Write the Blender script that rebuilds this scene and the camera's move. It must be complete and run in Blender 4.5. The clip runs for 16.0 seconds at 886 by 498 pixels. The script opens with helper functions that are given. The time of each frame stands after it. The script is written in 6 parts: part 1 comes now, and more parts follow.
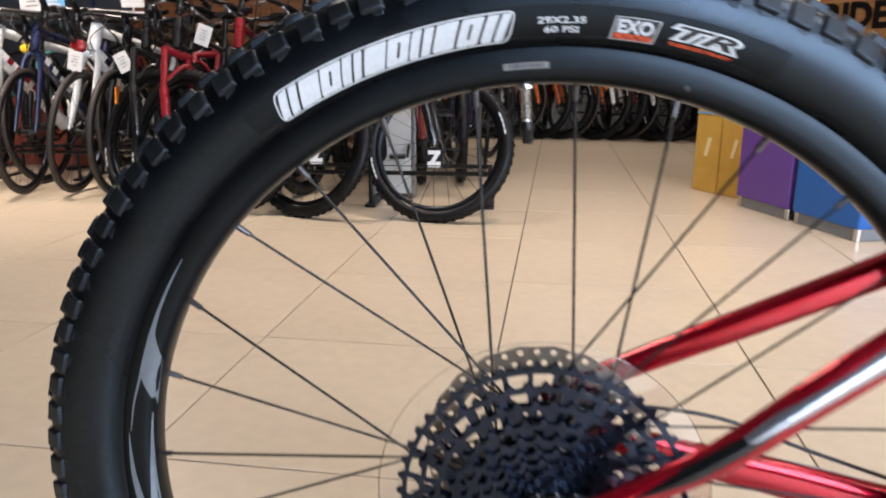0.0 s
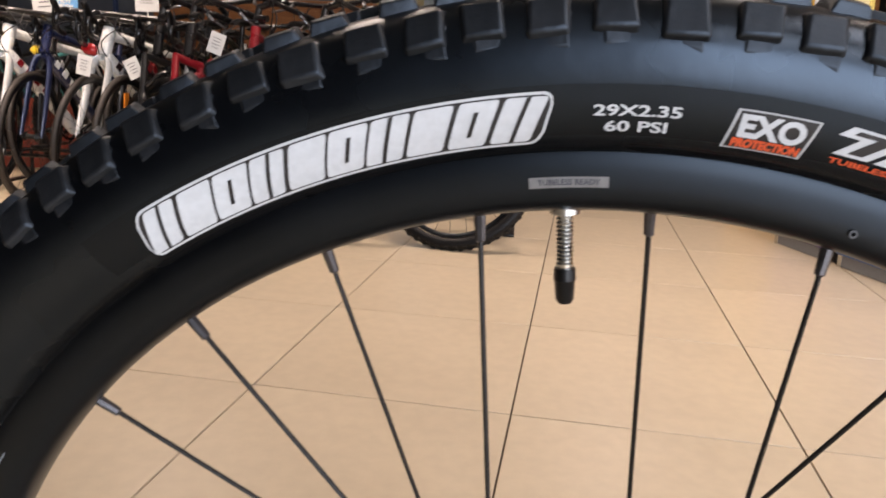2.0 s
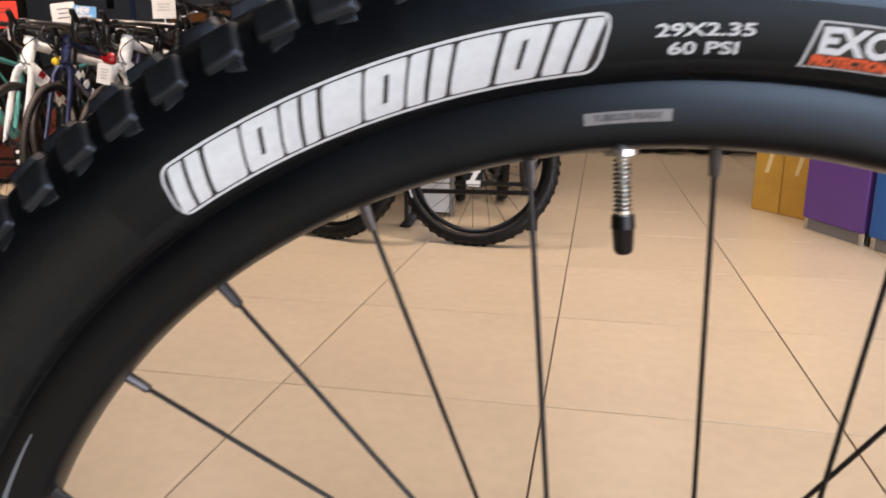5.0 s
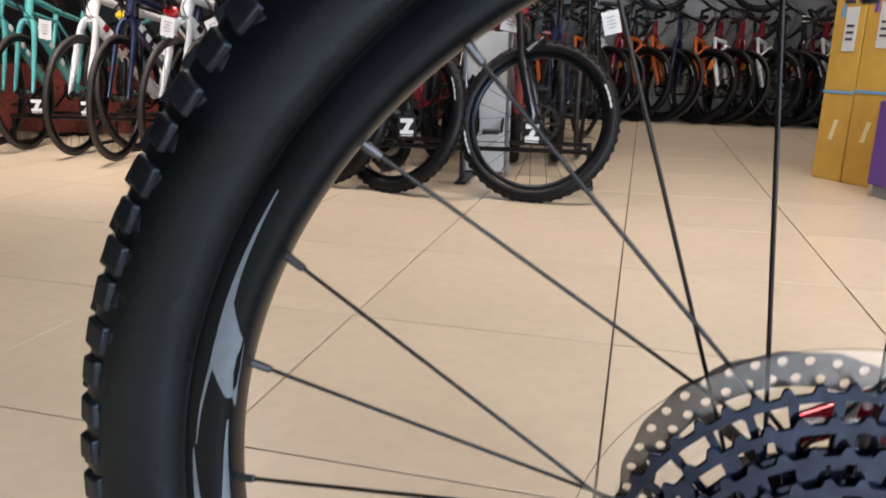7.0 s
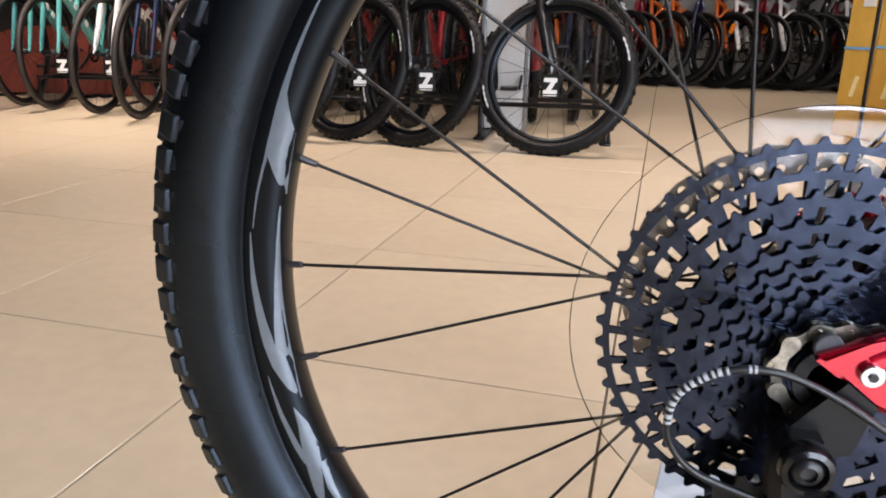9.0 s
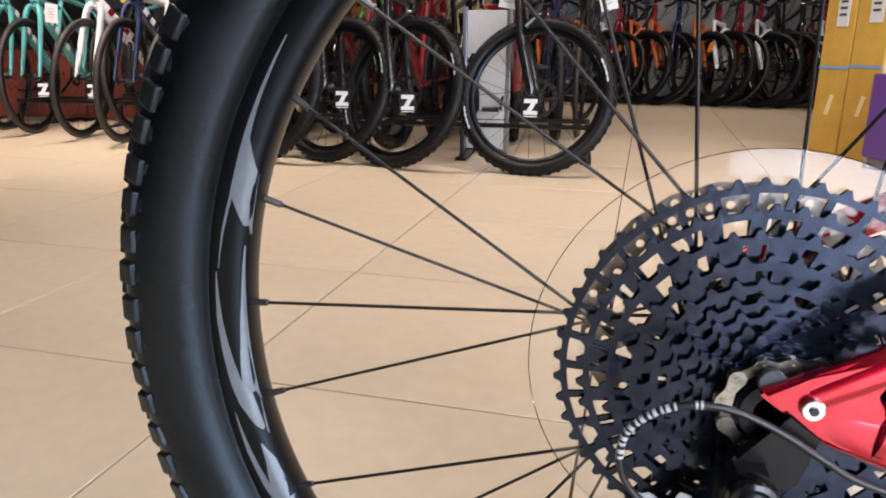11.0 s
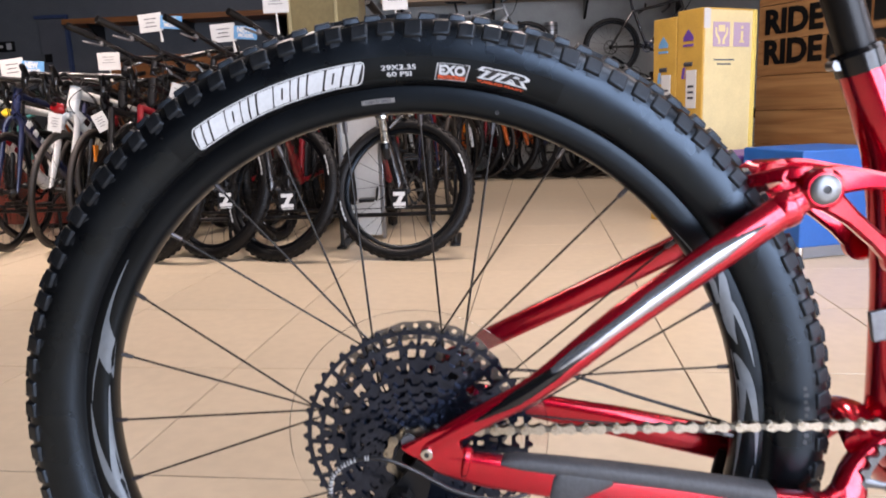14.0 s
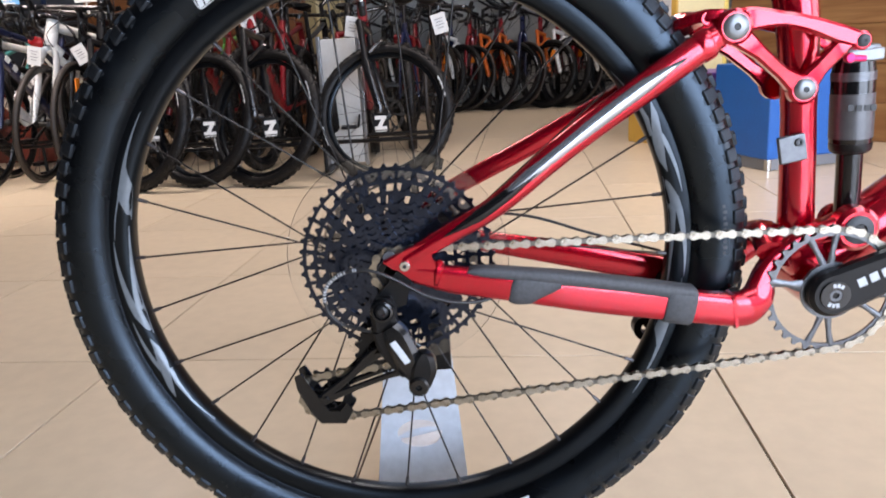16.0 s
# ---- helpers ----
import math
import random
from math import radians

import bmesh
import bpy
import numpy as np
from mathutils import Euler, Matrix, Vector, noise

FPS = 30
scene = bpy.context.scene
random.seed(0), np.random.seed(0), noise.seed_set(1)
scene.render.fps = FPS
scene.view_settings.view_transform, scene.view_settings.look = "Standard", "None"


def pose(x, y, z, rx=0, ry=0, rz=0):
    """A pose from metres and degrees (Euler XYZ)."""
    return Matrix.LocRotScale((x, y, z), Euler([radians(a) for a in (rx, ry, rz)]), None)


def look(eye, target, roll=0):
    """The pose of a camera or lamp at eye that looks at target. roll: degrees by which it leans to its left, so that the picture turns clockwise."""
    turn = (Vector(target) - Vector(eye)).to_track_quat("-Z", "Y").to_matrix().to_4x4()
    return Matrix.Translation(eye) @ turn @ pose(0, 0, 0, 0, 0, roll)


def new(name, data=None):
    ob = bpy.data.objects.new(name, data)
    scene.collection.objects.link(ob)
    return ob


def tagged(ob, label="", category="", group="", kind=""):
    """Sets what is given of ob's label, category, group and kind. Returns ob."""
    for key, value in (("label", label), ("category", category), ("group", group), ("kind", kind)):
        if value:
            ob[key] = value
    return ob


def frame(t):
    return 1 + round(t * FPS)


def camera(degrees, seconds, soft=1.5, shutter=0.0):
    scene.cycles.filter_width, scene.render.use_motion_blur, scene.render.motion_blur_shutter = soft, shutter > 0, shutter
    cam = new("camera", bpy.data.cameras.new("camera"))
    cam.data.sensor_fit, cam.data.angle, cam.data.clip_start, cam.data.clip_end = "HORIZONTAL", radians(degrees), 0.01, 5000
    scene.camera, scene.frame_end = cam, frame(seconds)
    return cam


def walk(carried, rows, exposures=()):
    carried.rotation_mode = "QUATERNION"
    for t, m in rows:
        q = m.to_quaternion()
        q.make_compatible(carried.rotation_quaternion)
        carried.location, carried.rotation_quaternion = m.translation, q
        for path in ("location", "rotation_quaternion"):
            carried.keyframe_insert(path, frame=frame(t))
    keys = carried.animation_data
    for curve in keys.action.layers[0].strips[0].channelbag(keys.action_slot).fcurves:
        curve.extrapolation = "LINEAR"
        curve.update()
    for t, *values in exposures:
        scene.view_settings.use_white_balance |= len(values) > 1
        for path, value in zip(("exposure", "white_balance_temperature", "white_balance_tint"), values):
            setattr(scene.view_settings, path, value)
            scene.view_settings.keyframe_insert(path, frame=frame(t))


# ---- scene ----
cam = camera(62.2, 16.0, soft=1.8, shutter=0.5)
PATH = [
    (0, (-0.0379, -0.4902, 0.6813), (-0.1779, 1.4431, 0.1889), 0.28),
    (0.5, (-0.0638, -0.3925, 0.7142), (-0.2462, 1.5272, 0.1820), 1.69),
    (1, (-0.0574, -0.3196, 0.7268), (-0.2488, 1.5903, 0.1648), 1.78),
    (1.5, (-0.0548, -0.2905, 0.7150), (-0.2472, 1.6368, 0.2152), 3.50),
    (2, (-0.0388, -0.2825, 0.7165), (-0.2321, 1.6525, 0.2459), 2.21),
    (2.5, (-0.0136, -0.2796, 0.7207), (-0.1868, 1.6651, 0.2846), 1.41),
    (3, (0.0135, -0.2816, 0.7228), (-0.1403, 1.6602, 0.2710), -0.10),
    (3.5, (0.0373, -0.2835, 0.7170), (-0.0946, 1.6593, 0.2604), -0.81),
    (4, (0.0254, -0.2776, 0.7195), (-0.1235, 1.6643, 0.2644), -1.10),
    (4.5, (-0.0099, -0.2685, 0.7107), (-0.2006, 1.6703, 0.2611), -0.59),
    (5, (-0.0495, -0.2673, 0.6940), (-0.2999, 1.6607, 0.2232), 0.03),
    (5.2, (-0.0637, -0.2692, 0.6885), (-0.3249, 1.6587, 0.2260), 0.64),
    (7.5, (-0.1293, -0.3241, 0.5810), (-0.4792, 1.5590, 0.0050), 0.75),
    (8, (-0.1343, -0.3238, 0.5522), (-0.4923, 1.5467, -0.0578), 0.95),
    (8.5, (-0.1265, -0.3567, 0.5436), (-0.5053, 1.5127, -0.0567), 1.46),
    (9, (-0.1118, -0.3946, 0.5337), (-0.4965, 1.4747, -0.0634), 0.77),
    (11.5, (-0.0859, -0.3979, 0.5608), (-0.4096, 1.5105, 0.0542), 0.16),
    (12, (-0.0510, -0.3825, 0.6188), (-0.3075, 1.5579, 0.2064), 0.15),
    (12.5, (-0.0013, -0.4360, 0.6667), (-0.1932, 1.5266, 0.3324), -0.16),
    (13, (0.0252, -0.5092, 0.6830), (-0.1488, 1.4545, 0.3431), -0.37),
    (13.5, (0.0494, -0.5913, 0.6874), (-0.0645, 1.3764, 0.3505), -0.79),
    (14, (0.0629, -0.6441, 0.6703), (-0.0432, 1.3189, 0.2992), -2.10),
    (14.5, (0.0723, -0.6999, 0.6524), (-0.0185, 1.2593, 0.2587), -1.91),
    (15, (0.0796, -0.7167, 0.6300), (0.0399, 1.2312, 0.1774), -2.14),
    (15.5, (0.0789, -0.7394, 0.6088), (0.0288, 1.1979, 0.1134), -2.95),
    (16, (0.0774, -0.7703, 0.5935), (0.0043, 1.1583, 0.0698), -3.35),
]
# the camera drifts in brightness and white balance: seconds, stops, kelvin, tint
EXPOSURES = [(0, 0.16, 6400, 19), (1, -0.02, 6700, 20), (2.5, -0.02, 7300, 25), (4, 0.0, 7450, 26), (5.2, 0.01, 7100, 23), (7.5, 0.15, 6250, 17),
             (9, 0.29, 6700, 21), (11.5, 0.31, 6550, 21), (12, 0.31, 6300, 18), (12.5, 0.31, 6700, 23), (14, 0.21, 6600, 25), (15, 0.16, 6600, 24), (16, 0.16, 6350, 21)]
walk(cam, [(t, look(eye, target, roll)) for t, eye, target, roll in PATH], EXPOSURES)

HUB = 0.39          # height of the rear axle in the bike's own upright axes
TV = 96.0           # angle of the valve
SPACING = 360 / 28  # between spokes

# ---- light: daylight through the shop front, inferred from highlights; added ceiling lamps inside ----
world = bpy.data.worlds.new("world")
scene.world = world
world.use_nodes = True
wn = world.node_tree.nodes
sky = wn.new("ShaderNodeTexSky")
sky.sky_type = "NISHITA"
sky.sun_disc = False
sky.sun_elevation = radians(36)
sky.sun_rotation = radians(149)
wn["Background"].inputs["Strength"].default_value = 0.10
world.node_tree.links.new(sky.outputs[0], wn["Background"].inputs["Color"])
scene.view_settings.exposure = 0.0


def area_lamp(name, eye, target, w, h, power, colour, spread=180):
    data = bpy.data.lights.new(name, "AREA")
    data.shape, data.size, data.size_y, data.energy, data.color, data.spread = "RECTANGLE", w, h, power, colour, radians(spread)
    ob = new(name, data)
    ob.matrix_world = look(eye, target)
    return ob


WARM, DAY, COOL = (1.0, 0.89, 0.765), (0.65, 0.83, 1.0), (0.86, 0.93, 1.0)
sun = new("sun", bpy.data.lights.new("sun", "SUN"))
sun.data.energy, sun.data.angle, sun.data.color = 2.5, radians(0.5), (1.0, 0.95, 0.88)
sun.matrix_world = look((0, 0, 10), Vector((0, 0, 10)) + Vector((-0.42, 0.70, -0.60)))
area_lamp("door_daylight", (1.31, -3.78, 1.46), (1.31, 0, 1.40), 1.18, 2.85, 105, DAY)
area_lamp("window_daylight", (3.43, -3.78, 1.48), (3.43, 0, 1.44), 2.84, 2.78, 255, DAY)
area_lamp("side_window_daylight", (5.02, -0.9, 1.48), (0, -0.9, 1.40), 3.6, 2.66, 132, COOL)
# unseen ceiling lamps, placed and powered to balance floor and bicycles
for lx, ly, lw in ((0.55, 2.3, 30), (-1.3, 2.5, 27), (-2.6, 4.6, 18), (0.9, 5.9, 19), (2.1, 1.8, 12)):
    area_lamp("unseen_ceiling_light", (lx, ly, 3.02), (lx, ly, 0), 0.55, 0.55, lw, WARM, 130)
area_lamp("unseen_ceiling_light", (-2.5, 2.2, 3.0), (-2.7, 3.4, 0.4), 0.55, 0.55, 27, WARM, 75)
# two cool panels added overhead to give the tyre its sheen
area_lamp("unseen_ceiling_light", (2.0, -0.35, 3.02), (2.0, -0.35, 0), 1.7, 1.3, 30, COOL)
area_lamp("unseen_ceiling_light", (1.7, -2.3, 3.02), (1.7, -2.3, 0), 1.7, 1.0, 26, COOL)


# ---- materials ----
def material(name, colour, rough=0.5, metal=0.0, scale=40.0, vary=0.15, bump=0.0, coat=0.0, second=None, stain=0.0, rvary=0.1, spec=0.5, pieces=0.0, tint=None):
    """A node material: base colour varied by fine grain and broad stains, with relief and uneven gloss."""
    m = bpy.data.materials.new(name)
    m.use_nodes = True
    nt = m.node_tree
    b = nt.nodes["Principled BSDF"]
    tc = nt.nodes.new("ShaderNodeTexCoord")
    n1 = nt.nodes.new("ShaderNodeTexNoise")
    n1.inputs["Scale"].default_value, n1.inputs["Detail"].default_value = scale, 6
    n2 = nt.nodes.new("ShaderNodeTexNoise")
    n2.inputs["Scale"].default_value, n2.inputs["Detail"].default_value = scale * 0.09, 3
    for n in (n1, n2):
        nt.links.new(tc.outputs["Object"], n.inputs["Vector"])
    c1 = nt.nodes.new("ShaderNodeMix")
    c1.data_type = "RGBA"
    other = second or tuple(c * (1 - vary) for c in colour)
    c1.inputs[6].default_value, c1.inputs[7].default_value = (*other, 1), (*colour, 1)
    ramp = nt.nodes.new("ShaderNodeMapRange")
    ramp.inputs["From Min"].default_value, ramp.inputs["From Max"].default_value = 0.35, 0.65
    nt.links.new(n1.outputs["Fac"], ramp.inputs["Value"])
    nt.links.new(ramp.outputs[0], c1.inputs[0])
    hsv = nt.nodes.new("ShaderNodeHueSaturation")
    nt.links.new(c1.outputs[2], hsv.inputs["Color"])
    vr = nt.nodes.new("ShaderNodeMapRange")
    vr.inputs["From Min"].default_value, vr.inputs["From Max"].default_value = 0.3, 0.7
    vr.inputs["To Min"].default_value, vr.inputs["To Max"].default_value = 1 - stain, 1 + stain * 0.5
    nt.links.new(n2.outputs["Fac"], vr.inputs["Value"])
    if pieces:
        oi = nt.nodes.new("ShaderNodeObjectInfo")
        pr = nt.nodes.new("ShaderNodeMapRange")
        pr.inputs["To Min"].default_value, pr.inputs["To Max"].default_value = 1 - pieces, 1 + pieces
        nt.links.new(oi.outputs["Random"], pr.inputs["Value"])
        mu = nt.nodes.new("ShaderNodeMath")
        mu.operation = "MULTIPLY"
        nt.links.new(vr.outputs[0], mu.inputs[0])
        nt.links.new(pr.outputs[0], mu.inputs[1])
        nt.links.new(mu.outputs[0], hsv.inputs["Value"])
    else:
        nt.links.new(vr.outputs[0], hsv.inputs["Value"])
    nt.links.new(hsv.outputs[0], b.inputs["Base Color"])
    rr = nt.nodes.new("ShaderNodeMapRange")
    rr.inputs["To Min"].default_value, rr.inputs["To Max"].default_value = max(rough - rvary, 0.02), min(rough + rvary, 1)
    nt.links.new(n2.outputs["Fac"], rr.inputs["Value"])
    nt.links.new(rr.outputs[0], b.inputs["Roughness"])
    b.inputs["Metallic"].default_value = metal
    b.inputs["Coat Weight"].default_value = coat
    b.inputs["Coat Roughness"].default_value = 0.06
    b.inputs["Specular IOR Level"].default_value = spec
    if tint:
        b.inputs["Specular Tint"].default_value = (*tint, 1)
    if bump:
        bp = nt.nodes.new("ShaderNodeBump")
        bp.inputs["Strength"].default_value, bp.inputs["Distance"].default_value = bump, 0.002
        nt.links.new(n1.outputs["Fac"], bp.inputs["Height"])
        nt.links.new(bp.outputs[0], b.inputs["Normal"])
    return m


def wood_material(name, light, dark, along=(0.6, 0.6, 9.0), rough=0.5):
    m = bpy.data.materials.new(name)
    m.use_nodes = True
    nt = m.node_tree
    b = nt.nodes["Principled BSDF"]
    tc = nt.nodes.new("ShaderNodeTexCoord")
    mp = nt.nodes.new("ShaderNodeMapping")
    mp.inputs["Scale"].default_value = along
    n = nt.nodes.new("ShaderNodeTexNoise")
    n.inputs["Scale"].default_value, n.inputs["Detail"].default_value, n.inputs["Distortion"].default_value = 3.0, 8, 0.8
    mix = nt.nodes.new("ShaderNodeMix")
    mix.data_type = "RGBA"
    mix.inputs[6].default_value, mix.inputs[7].default_value = (*dark, 1), (*light, 1)
    r = nt.nodes.new("ShaderNodeMapRange")
    r.inputs["From Min"].default_value, r.inputs["From Max"].default_value = 0.35, 0.68
    oi = nt.nodes.new("ShaderNodeObjectInfo")
    add = nt.nodes.new("ShaderNodeVectorMath")
    nt.links.new(tc.outputs["Object"], add.inputs[0])
    sc = nt.nodes.new("ShaderNodeVectorMath")
    sc.operation = "SCALE"
    sc.inputs[0].default_value = (7.0, 3.0, 5.0)
    nt.links.new(oi.outputs["Random"], sc.inputs["Scale"])
    nt.links.new(sc.outputs[0], add.inputs[1])
    nt.links.new(add.outputs[0], mp.inputs["Vector"])
    nt.links.new(mp.outputs[0], n.inputs["Vector"])
    nt.links.new(n.outputs["Fac"], r.inputs["Value"])
    nt.links.new(r.outputs[0], mix.inputs[0])
    nt.links.new(mix.outputs[2], b.inputs["Base Color"])
    bp = nt.nodes.new("ShaderNodeBump")
    bp.inputs["Strength"].default_value, bp.inputs["Distance"].default_value = 0.15, 0.001
    nt.links.new(n.outputs["Fac"], bp.inputs["Height"])
    nt.links.new(bp.outputs[0], b.inputs["Normal"])
    b.inputs["Roughness"].default_value = rough
    return m


# tint puts the daylight's bluish sheen into black rubber and rim
RUBBER = material("tyre_rubber", (0.0018, 0.0019, 0.0024), 0.29, 0, 260, 0.35, 0.04, stain=0.3, rvary=0.13, spec=0.54, tint=(0.62, 0.80, 1.0))
KNOB = material("knob_rubber", (0.0105, 0.0108, 0.0118), 0.44, 0, 300, 0.4, 0.16, stain=0.4, pieces=0.35, rvary=0.2, spec=0.46, tint=(0.66, 0.82, 1.0))
BAND = material("label_band_rubber", (0.0018, 0.0018, 0.0022), 0.36, 0, 260, 0.3, 0.03, rvary=0.12, spec=0.36, tint=(0.68, 0.84, 1.0))
WHITE_INK = material("white_ink", (0.53, 0.55, 0.565), 0.5, 0, 300, 0.09, 0.05, stain=0.06)
GREY_INK = material("grey_outline_ink", (0.42, 0.43, 0.44), 0.5, 0, 500, 0.1)
BLACK_INK = material("black_ink", (0.008, 0.008, 0.009), 0.45, 0, 400, 0.2)
ORANGE_INK = material("orange_ink", (0.72, 0.10, 0.03), 0.5, 0, 400, 0.2)
RIM = material("rim_satin_black", (0.0020, 0.0020, 0.0024), 0.32, 0, 180, 0.25, 0.02, stain=0.2, rvary=0.08, spec=0.33, tint=(0.68, 0.84, 1.0))
DECAL = material("rim_decal_grey", (0.16, 0.185, 0.21), 0.32, 0.35, 150, 0.12, stain=0.1)
STICKER = material("rim_sticker_grey", (0.16, 0.155, 0.15), 0.45, 0, 200, 0.2)
SPOKE = material("black_spoke_steel", (0.011, 0.009, 0.008), 0.38, 0.2, 300, 0.3, spec=0.3)
STEEL = material("bright_steel", (0.62, 0.62, 0.60), 0.25, 1.0, 300, 0.2, 0.02)
CHAIN = material("nickel_chain", (0.44, 0.405, 0.34), 0.28, 1.0, 500, 0.3, 0.03, stain=0.25)
CHAIN_IN = material("dull_chain_links", (0.17, 0.16, 0.14), 0.36, 1.0, 500, 0.35, 0.03, stain=0.3)
HOUSING = material("glossy_dark_housing", (0.010, 0.010, 0.011), 0.34, 0, 300, 0.2, spec=0.45)
ALU = material("grey_aluminium", (0.34, 0.35, 0.37), 0.34, 0.9, 200, 0.15)
STANDM = material("brushed_stand_metal", (0.70, 0.74, 0.80), 0.40, 0.35, 60, 0.12, 0.02, stain=0.10)
COG = material("black_sprocket_steel", (0.042, 0.053, 0.084), 0.16, 0.85, 130, 0.35, 0.14, stain=0.35, spec=0.5)
ROTOR = material("rotor_steel", (0.26, 0.225, 0.195), 0.42, 0.9, 200, 0.2)
BLACKP = material("black_plastic", (0.005, 0.005, 0.0055), 0.34, 0, 200, 0.3, 0.04, spec=0.28)
GLOSSB = material("gloss_black", (0.005, 0.005, 0.0055), 0.18, 0, 120, 0.2, coat=0.2, spec=0.4)
NIPPLE = material("grey_nipple_alloy", (0.075, 0.070, 0.072), 0.34, 0.7, 300, 0.2)
PIVOT = material("satin_grey_pivot", (0.20, 0.205, 0.21), 0.36, 0.8, 200, 0.15)
BOLT = material("grey_bolt_metal", (0.15, 0.155, 0.165), 0.38, 0.7, 200, 0.2)
RED = material("metallic_red_paint", (0.58, 0.0030, 0.022), 0.22, 0.80, 900, 0.25, coat=1.0, stain=0.06, rvary=0.04)
REDKNOB = material("red_anodised", (0.62, 0.02, 0.10), 0.3, 0.7, 300, 0.1)
GUARD = material("grey_rubber_guard", (0.055, 0.057, 0.062), 0.6, 0, 300, 0.25, 0.1)
# colour of the highlight laid on the red seat stay
SILVER_SHEEN = material("silver_sheen_colour", (0.42, 0.44, 0.48), 0.20, 0.85, 500, 0.12, coat=0.5)
TILE = material("beige_floor_tile", (0.590, 0.488, 0.350), 0.30, 0, 26, 0.07, 0.015, stain=0.07, rvary=0.07, pieces=0.02)
GROUT = material("dark_grout", (0.11, 0.082, 0.058), 0.9, 0, 200, 0.4)
WALLG = material("grey_blue_wall", (0.085, 0.092, 0.105), 0.75, 0, 90, 0.1, 0.05, stain=0.1)
# dark brown chosen for unseen walls, so the tyre's left reflects little
WALL_DIMMED = material("dimmed_unseen_wall", (0.030, 0.024, 0.019), 0.6, 0, 90, 0.15, 0.05, stain=0.2)
WALLL = material("light_grey_wall", (0.36, 0.37, 0.36), 0.75, 0, 90, 0.08, 0.05, stain=0.1)
CEIL = material("dimmed_unseen_ceiling", (0.12, 0.115, 0.105), 0.9, 0, 60, 0.06, stain=0.06)
WOOD = wood_material("oak_panel_wood", (0.34, 0.170, 0.060), (0.215, 0.092, 0.029))
ORANGEW = wood_material("orange_shelf_wood", (0.21, 0.080, 0.022), (0.14, 0.048, 0.013))
CARD = material("yellow_cardboard", (0.56, 0.33, 0.055), 0.62, 0, 120, 0.12, 0.05, stain=0.12)
CREAM = material("cream_carton", (0.74, 0.62, 0.33), 0.6, 0, 120, 0.06, 0.03, stain=0.06)
PURPLE = material("purple_plinth", (0.13, 0.055, 0.30), 0.5, 0, 120, 0.1, 0.02, stain=0.08)
BLUE = material("blue_plinth", (0.010, 0.115, 0.42), 0.48, 0, 120, 0.1, 0.02, stain=0.08)
GREYBASE = material("grey_plinth_base", (0.22, 0.23, 0.25), 0.4, 0.3, 120, 0.1)
PAPER = material("white_card_paper", (0.58, 0.58, 0.565), 0.6, 0, 90, 0.04)
PAPERB = material("blue_card_print", (0.13, 0.33, 0.58), 0.5, 0, 90, 0.12)
PRINT = material("dark_print", (0.05, 0.05, 0.06), 0.6, 0, 200, 0.2)
BOARD = material("white_display_board", (0.50, 0.52, 0.52), 0.5, 0, 60, 0.06, stain=0.08)
BRICKRED = material("red_board", (0.17, 0.030, 0.018), 0.55, 0, 90, 0.15, stain=0.15)
MIRROR = material("cream_cabinet_panel", (0.46, 0.36, 0.17), 0.35, 0, 30, 0.12, stain=0.2)
LAMPM = material("lamp_housing_white", (0.7, 0.7, 0.68), 0.5, 0, 90, 0.05)


def clear_plastic(name):
    m = bpy.data.materials.new(name)
    m.use_nodes = True
    nt = m.node_tree
    nt.nodes.remove(nt.nodes["Principled BSDF"])
    out = nt.nodes["Material Output"]
    tr, gl, mx, fr = (nt.nodes.new("ShaderNode" + k) for k in ("BsdfTransparent", "BsdfGlossy", "MixShader", "Fresnel"))
    tr.inputs["Color"].default_value = (0.995, 0.995, 0.995, 1)
    gl.inputs["Roughness"].default_value = 0.025
    fr.inputs["IOR"].default_value = 1.65
    nt.links.new(fr.outputs[0], mx.inputs[0])
    nt.links.new(tr.outputs[0], mx.inputs[1])
    nt.links.new(gl.outputs[0], mx.inputs[2])
    nt.links.new(mx.outputs[0], out.inputs["Surface"])
    return m


CLEAR = clear_plastic("clear_plastic")


# ---- mesh tools ----
def part(name, bm, mat, parent=None, label="", at=None, smooth=40):
    """Links a bmesh as one mesh object under its thing or part."""
    me = bpy.data.meshes.new(name)
    bmesh.ops.recalc_face_normals(bm, faces=bm.faces[:])
    keep = bm.faces.layers.int.get("flat")
    for f in bm.faces:
        f.smooth = not (keep and f[keep])
    for e in bm.edges:
        if len(e.link_faces) == 2 and e.calc_face_angle(0) > radians(smooth):
            e.smooth = False
    bm.to_mesh(me)
    bm.free()
    me.materials.append(mat)
    return piece(name, me, parent, label, at)


def piece(name, me, parent=None, label="", at=None):
    ob = new(name, me)
    ob.parent = parent
    if at is not None:
        ob.matrix_basis = at
    if label:
        tagged(ob, label)
    return ob


def thing(name, label, category, at=None, group="", kind=""):
    ob = new(name)
    ob.empty_display_size = 0.05
    if at is not None:
        ob.matrix_basis = at
    return tagged(ob, label, category, group, kind)


